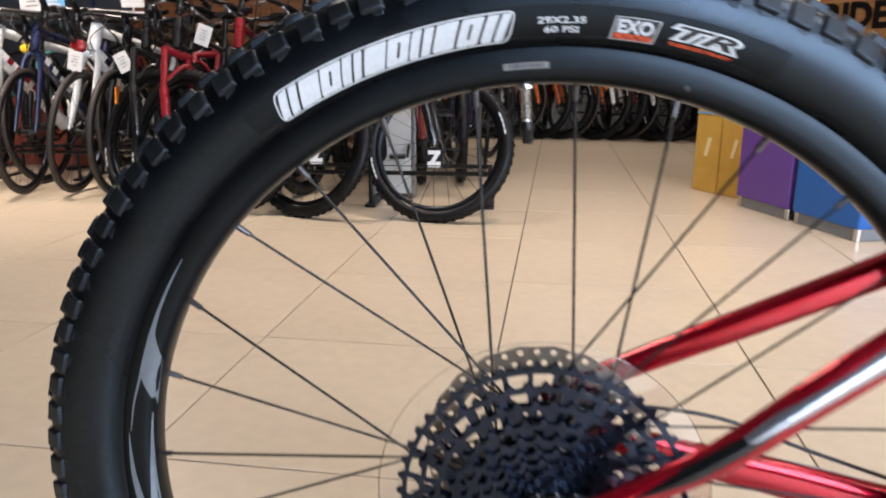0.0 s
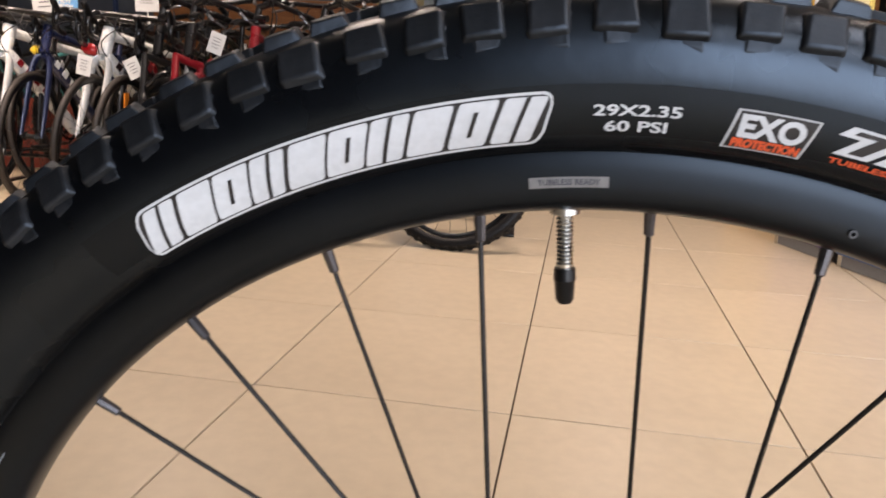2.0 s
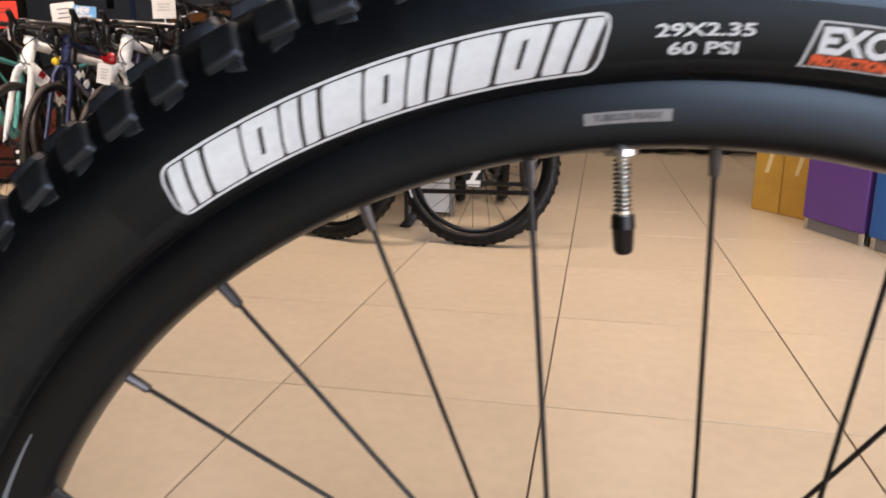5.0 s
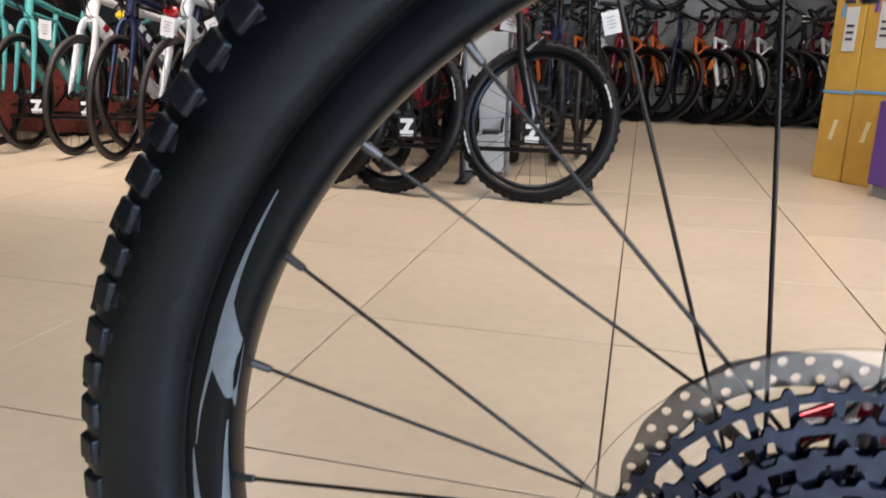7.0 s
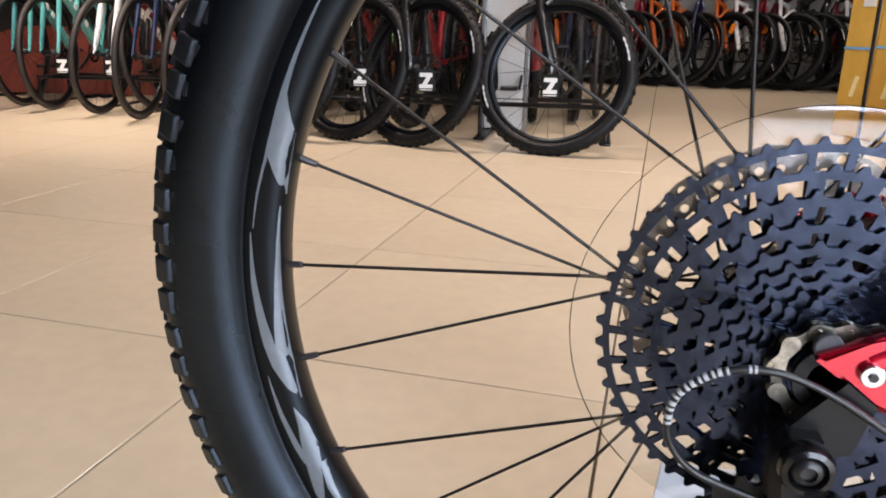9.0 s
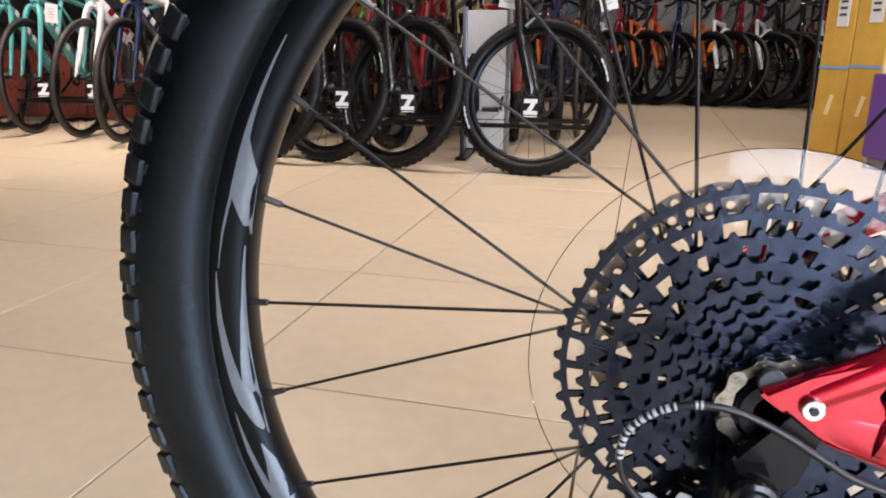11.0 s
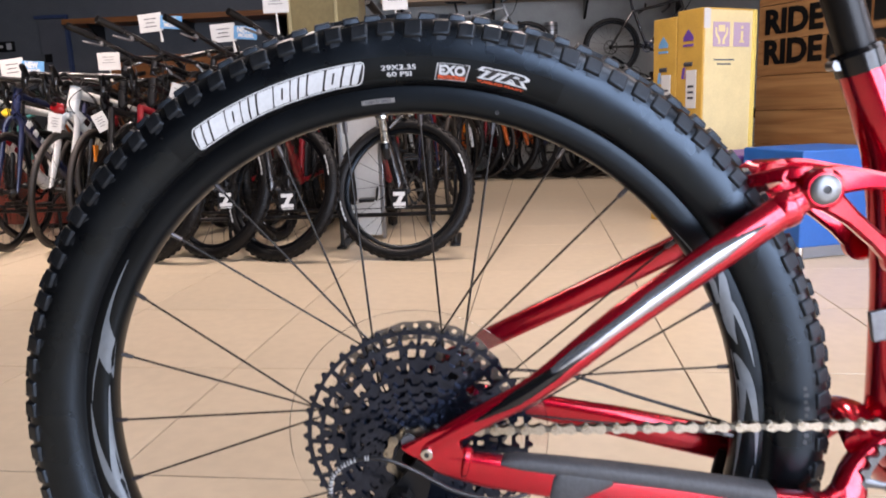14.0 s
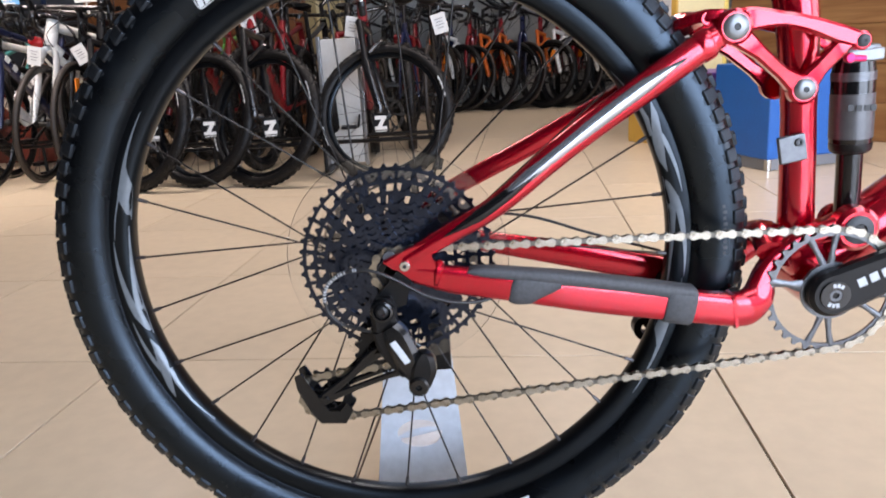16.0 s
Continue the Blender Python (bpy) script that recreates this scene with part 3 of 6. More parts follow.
def plinth(label, at, w, d, h, mat):
    t = thing("display_plinth", label, "plinth", at, group="plinths by the panel wall")
    bm = bmesh.new()
    box(bm, (w / 2, d / 2, h / 2 + 0.025), (w, d, h - 0.05), bevel=0.008)
    part("body", bm, mat, t)
    bm = bmesh.new()
    box(bm, (w / 2, d / 2, 0.026), (w - 0.02, d - 0.02, 0.05), bevel=0.003)
    part("base", bm, GREYBASE, t)
    for sx in (0.02, w - 0.02):
        for sy in (0.02, d - 0.02):
            bm = bmesh.new()
            disc(bm, (sx, sy, 0.03), 0.016, 0.06, 12, (90, 0, 0))
            part("foot", bm, STEEL, t)
    return t


PD = -73.0
plinth("purple painted display plinth with a grey base", pose(1.148, 3.20, 0, 0, 0, PD), 0.385, 0.40, 0.415, PURPLE)
plinth("bright blue display plinth with a grey base and metal feet", pose(1.268, 2.80, 0, 0, 0, PD), 0.385, 0.42, 0.455, BLUE)

# housings for the added ceiling lamps, all out of view
for lx, ly in ((-2.5, 2.06), (0.55, 2.3), (-1.3, 2.5), (-2.6, 4.6), (0.9, 5.9), (2.1, 1.8)):
    lamp = thing("unseen_ceiling_lamp", "square white ceiling lamp, added out of view", "lamp", pose(lx, ly, 3.06), group="ceiling lamps")
    bm = bmesh.new()
    box(bm, (0, 0, 0.12), (0.66, 0.66, 0.22), bevel=0.01)
    part("housing", bm, LAMPM, lamp)
# housings of the two panels added for the tyre's sheen
for lx, ly, ld in ((2.0, -0.35, 1.4), (1.7, -2.3, 1.1)):
    lamp = thing("unseen_ceiling_lamp", "long ceiling panel, added out of view for the tyre's sheen", "lamp", pose(lx, ly, 3.06), group="ceiling lamps")
    bm = bmesh.new()
    box(bm, (0, 0, 0.12), (1.8, ld, 0.22), bevel=0.01)
    part("housing", bm, LAMPM, lamp)

# ---- the red mountain bike on its stand ----
# the stand lifts the back of the bike, so it dips a little towards its nose and leans a touch
bike = thing("mountain_bike", "glossy metallic red full-suspension mountain bike on a metal display stand", "bicycle",
             pose(0, 0, 0.38, 0.6, 1.9, 0) @ Matrix.Translation((0, 0, -HUB)))
AXLE = pose(0, 0, HUB)

# sidewall profile: radius and half width
PROF = [(0.3105, 0.0118), (0.3125, 0.0165), (0.316, 0.0212), (0.321, 0.0245), (0.327, 0.0268), (0.334, 0.0285), (0.341, 0.0292), (0.348, 0.0285), (0.355, 0.0262), (0.3605, 0.0225), (0.3645, 0.0165), (0.3668, 0.009), (0.3676, 0.0)]


def half_width(r):
    return float(np.interp(r, [p[0] for p in PROF], [p[1] for p in PROF]))


bm = bmesh.new()
lathe(bm, [(r, -y) for r, y in PROF] + [(r, y) for r, y in PROF[::-1][1:]] + [(0.300, 0.010), (0.300, -0.010)], 168)
for v in bm.verts:
    rr = math.hypot(v.co.x, v.co.z)
    if 0.312 < rr < 0.317:
        v.co.y *= 1.02
tyre = part("tyre", bm, RUBBER, bike, "black rubber knobbly tyre with white lettering", AXLE, smooth=60)


def on_sidewall(theta, r, lift):
    a = radians(theta)
    # outward normal of the sidewall in the (r, y) plane
    e = 0.0015
    dr, dy = 2 * e, half_width(r + e) - half_width(r - e)
    n = math.hypot(dr, dy)
    rr, yy = r - dy / n * lift, -half_width(r) - dr / n * lift
    return (rr * math.cos(a), yy, rr * math.sin(a))


def side_patch(name, th0, th1, r0, r1, lift, mat, label="", slant=0.0, parent=None, nr=5, corner=0.0):
    """A thin printed patch lying on the sidewall between two angles and two radii."""
    bm = bmesh.new()
    n = max(2, int(abs(th1 - th0) / 1.0) + 1)
    cd = math.degrees(corner / r0)
    us = sorted({i / n for i in range(n + 1)} | {w for q in range(6) for w in (cd / abs(th1 - th0) * q / 5, 1 - cd / abs(th1 - th0) * q / 5)})
    grid = []
    for u in us:
        d = min(u, 1 - u) * abs(th1 - th0)
        cut = corner - math.sqrt(max(corner ** 2 - (corner - corner * d / cd) ** 2, 0)) if corner and d < cd else 0.0
        row = []
        for j in range(nr + 1):
            f = j / nr
            r = r0 + cut + (r1 - r0 - 2 * cut) * f
            row.append(bm.verts.new(on_sidewall(th0 + (th1 - th0) * u - slant * ((r - r0) / (r1 - r0) - 0.5), r, lift)))
        grid.append(row)
    for i in range(len(us) - 1):
        for j in range(nr):
            bm.faces.new((grid[i][j], grid[i + 1][j], grid[i + 1][j + 1], grid[i][j + 1]))
    return part(name, bm, mat, parent or tyre, label, smooth=80)


def side_text(name, body, th, r0, height, width_deg, mat, lift, label="", bold=0.02, shear=0.0):
    v, f = text_mesh(body, height, width_deg, bold, shear)
    bm = bmesh.new()
    vs = [bm.verts.new(on_sidewall(th - x, r0 + y, lift)) for x, y, _ in v]
    for q in f:
        try:
            bm.faces.new([vs[k] for k in q])
        except ValueError:
            pass
    return part(name, bm, mat, tyre, label, smooth=80)


side_patch("label_band", 128.5, 68.5, 0.3142, 0.3352, 0.0003, BAND, "smoother black label band")
# the long mark: a white outline round a row of slanted, slit blocks
side_patch("mark_outline", 124.9, 97.2, 0.3157, 0.3333, 0.0006, WHITE_INK, "white printed outline", 1.0, corner=0.0045)
side_patch("mark_ground", 124.72, 97.38, 0.3166, 0.3324, 0.0008, BLACK_INK, "black printed ground", 1.0, corner=0.0036)
step = (124.45 - 97.65) / 10
for k, wide in enumerate((0.88, 0.93, 0.93, 0.88, 0.93, 0.93, 0.90, 0.88, 0.88, 0.93)):
    t0 = 124.4 - k * step
    t1 = t0 - step * wide
    side_patch("mark_block", t0, t1, 0.3171, 0.3319, 0.0010, WHITE_INK, "white printed block", 1.3, corner=0.0012)
    mid = (t0 + t1) / 2 - 0.1 * (k % 2)
    low, high = (0.3171, 0.3319) if k % 3 == 0 else (0.3205, 0.3285)
    if k % 3 != 1:
        side_patch("mark_slit", mid + 0.14, mid - 0.14, low, high, 0.0012, BLACK_INK, "black printed slit", 1.3 * (high - low) / 0.0148)
side_text("size_lettering", "29X2.35", 92.1, 0.3250, 0.0035, 5.0, WHITE_INK, 0.0007, "white printed size", 0.022)
side_text("pressure_lettering", "60 PSI", 92.1, 0.3198, 0.0034, 3.6, WHITE_INK, 0.0007, "white printed pressure", 0.022)
side_patch("badge_frame", 86.75, 82.05, 0.3174, 0.3304, 0.0006, GREY_INK, "grey printed badge frame", 0.4)
side_patch("badge_ground", 86.57, 82.22, 0.3179, 0.3299, 0.0008, BLACK_INK, "black badge ground", 0.4)
side_text("badge_lettering", "EXO", 84.38, 0.3219, 0.0068, 3.6, WHITE_INK, 0.0012, "white badge lettering", 0.045)
side_text("badge_small_lettering", "PROTECTION", 84.45, 0.3184, 0.0026, 3.9, ORANGE_INK, 0.0010, "orange badge lettering", 0.06)
side_text("ready_lettering", "TR", 76.9, 0.3232, 0.0070, 5.9, WHITE_INK, 0.0007, "white outlined letters", 0.125, 0.35)
side_text("ready_core", "TR", 76.9, 0.3232, 0.0070, 5.9, BLACK_INK, 0.0009, "black letter core", 0.025, 0.35)
side_text("ready_small_lettering", "TUBELESS READY", 77.2, 0.3190, 0.0017, 6.9, ORANGE_INK, 0.0007, "orange printed lettering", 0.03)
# the maker's mark low on the sidewall, as plain white blocks
for k in range(6):
    side_patch("maker_block", 281.4 + k * 2.5, 283.5 + k * 2.5, 0.3195, 0.3325, 0.0006, WHITE_INK, "white printed block", 0.6)
# fine moulded marks
for k in range(9):
    side_patch("moulded_mark", 9.5 - k * 1.05, 8.9 - k * 1.05, 0.3395, 0.3425 + 0.0012 * (k % 2), 0.0004, GUARD, "faint moulded mark")

# tread knobs
NK = 104


def knob_mesh(name, y, z, size, turn, taper, shift=0.0, seed=0, bevel=0.0008):
    rnd = random.Random(seed)
    bm = bmesh.new()
    box(bm, (0, 0, 0), size, (0, 0, 0), taper=taper)
    for v in bm.verts:
        v.co.x += rnd.uniform(-0.05, 0.05) * size[0] + (shift if v.co.z > 0 else 0)
        v.co.y += rnd.uniform(-0.06, 0.06) * size[1]
        v.co.z += rnd.uniform(-0.03, 0.03) * size[2]
    bmesh.ops.bevel(bm, geom=bm.edges[:], offset=bevel, segments=2, affect="EDGES", profile=0.6)
    bmesh.ops.transform(bm, matrix=pose(0, y, z, *turn), verts=bm.verts[:])
    me = bpy.data.meshes.new(name)
    for i, f in enumerate(sorted(bm.faces, key=lambda f: -f.calc_area())):
        f.smooth = i > 5
    bm.to_mesh(me)
    bm.free()
    me.materials.append(KNOB)
    return me


# on the near shoulder two shapes take turns; the crown carries paired blocks
SIDE_A = [knob_mesh("side_knob_a", -0.0243, 0.3567, (0.0158, 0.0150, 0.0060), (60, 0, 0), (0.86, 0.80), 0.0004, s, 0.0013) for s in range(4)]
SIDE_B = [knob_mesh("side_knob_b", -0.0240, 0.3564, (0.0166, 0.0172, 0.0062), (60, 0, 0), (0.84, 0.78), -0.0005, 10 + s, 0.0014) for s in range(4)]
SIPE_A = [knob_mesh("side_lug_a", -0.0268, 0.3520, (0.0118, 0.0130, 0.0014), (74, 0, 3), (0.70, 0.55), 0, 20 + s, 0.0005) for s in range(3)]
SIPE_B = [knob_mesh("side_lug_b", -0.0266, 0.3520, (0.0100, 0.0145, 0.0016), (73, 0, -3), (0.7, 0.55), 0, 30 + s, 0.0005) for s in range(3)]
CROWN_A = knob_mesh("crown_knob_a", -0.0078, 0.3684, (0.0150, 0.0100, 0.0052), (13, 0, 8), (0.84, 0.82), 0, 41)
CROWN_B = knob_mesh("crown_knob_b", 0.0078, 0.3684, (0.0150, 0.0100, 0.0052), (-13, 0, -8), (0.84, 0.82), 0, 42)
krnd = random.Random(5)
for k in range(NK):
    phi = 360 / NK * k + krnd.uniform(-0.22, 0.22)
    piece("side_knob", (SIDE_A if k % 2 else SIDE_B)[krnd.randrange(4)], tyre, at=pose(0, 0, 0, 0, phi, 0))
    piece("side_lug", (SIPE_A if k % 2 else SIPE_B)[krnd.randrange(3)], tyre, at=pose(0, 0, 0, 0, phi + (0.15 if k % 2 else 0.3), 0))
    if k % 2 == 0:
        piece("crown_knob", CROWN_A, tyre, at=pose(0, 0, 0, 0, phi + 1.5, 0))
        piece("crown_knob", CROWN_B, tyre, at=pose(0, 0, 0, 0, phi + 3.6, 0))
far = bmesh.new()
for k in range(NK):
    for src_me, mirror, ph in (((SIDE_A if k % 2 else SIDE_B)[k % 4], -1, 360 / NK * k + 2), (CROWN_A if k % 2 else CROWN_B, 1, 360 / NK * k + 2.0)):
        n0 = len(far.verts)
        far.from_mesh(src_me)
        far.verts.ensure_lookup_table()
        bmesh.ops.transform(far, matrix=pose(0, 0, 0, 0, ph, 0) @ Matrix.Diagonal((1, mirror, 1, 1)), verts=far.verts[n0:])
tagged(part("far_tread", far, KNOB, tyre, "black rubber tread blocks", smooth=60), kind="stuff")

# rim, decals, sticker, valve
RIMP = [(0.3125, 0.0120), (0.3118, 0.0140), (0.3100, 0.0146), (0.3055, 0.0146), (0.2995, 0.0143), (0.2945, 0.0132), (0.2905, 0.0105), (0.2886, 0.0055), (0.2882, 0.0)]
bm = bmesh.new()
lathe(bm, [(r, -y) for r, y in RIMP] + [(r, y) for r, y in RIMP[::-1][1:]], 168)
rim = part("rim", bm, RIM, bike, "satin black wheel rim with grey flashes", AXLE, smooth=50)


def rim_y(r):
    return float(np.interp(r, [p[0] for p in RIMP[::-1]], [p[1] for p in RIMP[::-1]]))


def rim_patch(name, corners, mat, label="", lift=0.0004, parent=None):
    """A patch on the rim's side between pairs (angle, inner radius, outer radius)."""
    bm = bmesh.new()
    rows = []
    for (a0, i0, o0), (a1, i1, o1) in zip(corners, corners[1:]):
        n = max(1, int(abs(a1 - a0) / 1.2))
        for k in range(n):
            f = k / n
            rows.append((a0 + (a1 - a0) * f, i0 + (i1 - i0) * f, o0 + (o1 - o0) * f))
    rows.append(corners[-1])
    grid = [[bm.verts.new((r * math.cos(radians(a)), -rim_y(r) - lift, r * math.sin(radians(a)))) for r in np.linspace(i, o, 5)] for a, i, o in rows]
    for p, q in zip(grid, grid[1:]):
        for j in range(4):
            bm.faces.new((p[j], q[j], q[j + 1], p[j + 1]))
    bmesh.ops.remove_doubles(bm, verts=bm.verts[:], dist=1e-5)
    return part(name, bm, mat, parent or rim, label, smooth=80)


FLASHES = (
    ((148, 0.3034, 0.3041), (156.5, 0.3012, 0.3037), (159.5, 0.2998, 0.3036), (163.4, 0.2902, 0.3032), (166.7, 0.2896, 0.3014), (170.6, 0.2892, 0.2896)),
    ((163.4, 0.3028, 0.3032), (166.7, 0.3014, 0.3032), (171, 0.3034, 0.3047), (175, 0.3046, 0.3052)),
    ((172, 0.2905, 0.2912), (178.5, 0.2898, 0.2918), (184, 0.2896, 0.2936), (189.1, 0.2894, 0.2964)),
    ((175.5, 0.3060, 0.3066), (181.5, 0.3028, 0.3064), (186, 0.2992, 0.3048), (189.1, 0.2964, 0.3036), (192, 0.2894, 0.3010), (195, 0.2896, 0.2950), (196.6, 0.2898, 0.2902)),
    ((189.1, 0.2894, 0.2964), (190.5, 0.2894, 0.2930), (192, 0.2892, 0.2894)),
    ((197.5, 0.2950, 0.2956), (200, 0.2908, 0.2966), (203, 0.2902, 0.3000), (206, 0.2930, 0.3030), (209, 0.2992, 0.3060), (211.5, 0.3050, 0.3062)),
    ((193, 0.3050, 0.3056), (198, 0.3030, 0.3060), (203, 0.3000, 0.3045), (205, 0.3010, 0.3030)),
    ((205.5, 0.2900, 0.2930), (209, 0.2922, 0.2966), (214, 0.2932, 0.2950), (221, 0.2908, 0.2912)))
for turn in (0, 180):
    for rows in FLASHES:
        rim_patch("flash", [(a + turn, i, o) for a, i, o in rows], DECAL, "grey printed flash")
rim_patch("rim_sticker", [(98.6, 0.2985, 0.3025), (93.2, 0.2985, 0.3025)], STICKER, "small grey rim sticker")
v, f = text_mesh("TUBELESS READY", 0.0020, 4.2, 0.03)
bm = bmesh.new()
vs = [bm.verts.new(((0.2996 + y) * math.cos(radians(95.9 - x)), -rim_y(0.2996 + y) - 0.0007, (0.2996 + y) * math.sin(radians(95.9 - x)))) for x, y, _ in v]
for q in f:
    try:
        bm.faces.new([vs[k] for k in q])
    except ValueError:
        pass
part("sticker_lettering", bm, PRINT, rim, "dark printed lettering")
bm = bmesh.new()
disc(bm, (0.2972 * math.cos(radians(76.6)), -0.0143, 0.2972 * math.sin(radians(76.6))), 0.0016, 0.0012, 12, hole=0.0008)
part("drain_eyelet", bm, GUARD, rim, "tiny drain hole rim")


def radial(theta, r, y=0.0):
    return (r * math.cos(radians(theta)), y, r * math.sin(radians(theta)))


valve = bmesh.new()
steps = [(0.2890, 0.0058), (0.2864, 0.0058), (0.2862, 0.0050), (0.2858, 0.0033)] + [(0.2850 - 0.0008 * q, 0.0034 if q % 2 else 0.0028) for q in range(24)] + [(0.2640, 0.0030), (0.2615, 0.0030)]
tube(valve, [radial(TV, r) for r, _ in steps], [w for _, w in steps], 14)
valve = part("valve", valve, STEEL, bike, "bright threaded valve stem", AXLE)
bm = bmesh.new()
tube(bm, [radial(TV, 0.2648), radial(TV, 0.2600), radial(TV, 0.2595), radial(TV, 0.2520), radial(TV, 0.2505)], [0.0041, 0.0044, 0.0040, 0.0036, 0.0026], 14)
part("valve_cap", bm, BLACKP, valve, "black ribbed valve cap")

# hub, spokes and nipples
bm = bmesh.new()
lathe(bm, [(0.010, -0.066), (0.010, 0.070), (0.020, 0.068), (0.020, 0.052), (0.029, 0.050), (0.031, 0.034), (0.019, 0.028), (0.017, -0.012), (0.032, -0.0165), (0.033, -0.0215), (0.017, -0.0225), (0.016, -0.066)], 40)
part("hub", bm, BLACKP, bike, "black rear hub", AXLE)
bm = bmesh.new()
tube(bm, [(0, 0, -0.001), (0, 0, 0.0035), (0, 0, 0.0105), (0, 0, 0.0112)], [0.0024, 0.0023, 0.0020, 0.0012], 8)
nip0 = part("nipple", bm, NIPPLE)
nipple_me = nip0.data
bpy.data.objects.remove(nip0)
for k in range(28):
    th = TV + (k + 0.5) * SPACING
    s = -1 if k % 4 in (2, 3) else 1
    drive = k % 2 == 0
    p1 = Vector(radial(th, 0.2890, -0.003 if drive else 0.003))
    rho = 0.030 if drive else 0.027
    p0 = Vector((-math.sin(radians(th)) * rho * s, -0.0195 if drive else 0.037, math.cos(radians(th)) * rho * s))
    d = (p0 - p1).normalized()
    bm = bmesh.new()
    tube(bm, [p0, p1 + d * 0.005], 0.00105, 8)
    sp = part("spoke", bm, SPOKE, bike, at=AXLE)
    piece("nipple", nipple_me, sp, at=Matrix.Translation(p1) @ d.to_track_quat("Z", "Y").to_matrix().to_4x4())

# cassette
TEETH = (51, 45, 39, 33, 28, 24, 21, 18, 16, 14, 12, 10)


def toothed_ring(bm, teeth, inner, y, thick, depth=0.0042, base=None):
    """A sprocket ring: trapezoid teeth on a plain band."""
    rp = base or 0.0127 / (2 * math.sin(math.pi / teeth))
    prof = []
    for k in range(teeth):
        a = 2 * math.pi * k / teeth
        w = 2 * math.pi / teeth
        for da, r in ((0.0, rp - depth * 0.72), (0.20, rp - depth * 0.45), (0.34, rp + depth * 0.52), (0.58, rp + depth * 0.52), (0.74, rp - depth * 0.45), (0.88, rp - depth * 0.72)):
            prof.append((a + da * w, r))
    rings = []
    for yy in (y - thick / 2, y + thick / 2):
        rings.append(([bm.verts.new((r * math.cos(a), yy, r * math.sin(a))) for a, r in prof], [bm.verts.new((inner * math.cos(a), yy, inner * math.sin(a))) for a, r in prof]))
    n = len(prof)
    (o0, i0), (o1, i1) = rings
    for k in range(n):
        j = (k + 1) % n
        bm.faces.new((o0[k], o0[j], i0[j], i0[k]))
        bm.faces.new((o1[j], o1[k], i1[k], i1[j]))
        bm.faces.new((o0[j], o0[k], o1[k], o1[j]))
        bm.faces.new((i0[k], i0[j], i1[j], i1[k]))
    return rp


TOOTH = (-0.0023, -0.0025, -0.0022, 0.0015, 0.0012, -0.0022)
for i, teeth in enumerate(TEETH):
    y = -0.0235 - i * 0.0033
    rp = 0.0127 / (2 * math.sin(math.pi / teeth))
    bm = bmesh.new()
    outline = lambda k, r=rp: r + TOOTH[k % 6]
    if i < 7:
        band = rp - (0.0078 if i == 0 else 0.0062)
        inner = 0.0127 / (2 * math.sin(math.pi / TEETH[min(i + 2, 11)])) - 0.003
        inner = max(min(inner, band - 0.009), 0.0185)
        cell = lambda row, k, q=i: not (row == 2 and (1, 1, 2, 3)[min(q, 3)] <= (k + (5 * q if q > 2 else 2 * q)) % 12 < (10, 9, 8, 7)[min(q, 3)])
        if i == 0:
            # the largest one is cut into long windows with thin slanting webs
            polar_plate(bm, [outline, rp - 0.0036, rp - 0.0060, inner, inner - 0.0035], teeth * 6, lambda row, k: not (row == 2 and 1 <= k % 9 < 8), y, 0.0021, 0.03)
        else:
            polar_plate(bm, [outline, rp - 0.0042, band, inner, inner - 0.0035], teeth * 6, cell, y, 0.0021, 0.05)
    else:
        polar_plate(bm, [outline, rp - 0.0044, 0.0135], teeth * 6, lambda row, k: True, y, 0.0021)
    part("sprocket", bm, COG, bike, "black steel sprocket", AXLE, smooth=30)
bm = bmesh.new()
lathe(bm, [(0.0135, -0.0625), (0.0135, -0.0235), (0.0172, -0.0235), (0.0172, -0.0625)], 32)
part("freehub", bm, COG, bike, at=AXLE)
bm = bmesh.new()
disc(bm, (0, -0.0630, 0), 0.0155, 0.003, 28, hole=0.010)
part("lockring", bm, COG, bike, "dark cassette lockring", AXLE)
bm = bmesh.new()
lathe(bm, [(0.1180, -0.0196), (0.1185, -0.0190), (0.1180, -0.0184), (0.040, -0.0184), (0.040, -0.0196)], 96)
part("spoke_protector", bm, CLEAR, bike, "clear plastic spoke protector disc", AXLE)

# brake rotor: a scalloped ring with two rows of round holes, on slanting arms
bm = bmesh.new()
CELLS = 42
for row, (r0, r1) in enumerate(((0.0715, 0.0805), (0.0805, 0.0895))):
    for k in range(CELLS):
        a0, a1 = ((k + q + 0.5 * row) * 360 / CELLS for q in (0, 1))
        mid, rm = (a0 + a1) / 2, (r0 + r1) / 2
        rim_pts = [(a0 + (a1 - a0) * u, r0 + (r1 - r0) * v) for u, v in ((0, 0), (0.5, 0), (1, 0), (1, 0.5), (1, 1), (0.5, 1), (0, 1), (0, 0.5))]
        outer_vs, inner_vs = [], []
        for q, (a, r) in enumerate(rim_pts):
            if r == r1 and row:
                r += 0.0008 * math.cos(radians(a * CELLS / 2))
            outer_vs.append(bm.verts.new(radial(a, r)))
            g = radians(-135 + 45 * q)
            inner_vs.append(bm.verts.new(radial(mid + math.degrees(0.0027 * math.cos(g) / rm), rm + 0.0027 * math.sin(g))))
        for q in range(8):
            bm.faces.new((outer_vs[q], outer_vs[(q + 1) % 8], inner_vs[(q + 1) % 8], inner_vs[q]))
bmesh.ops.remove_doubles(bm, verts=bm.verts[:], dist=0.00002)
bmesh.ops.solidify(bm, geom=bm.faces[:], thickness=0.0018)
rotor = part("brake_rotor", bm, ROTOR, bike, "perforated steel brake rotor", AXLE @ Matrix.Translation((0, 0.0451, 0)))
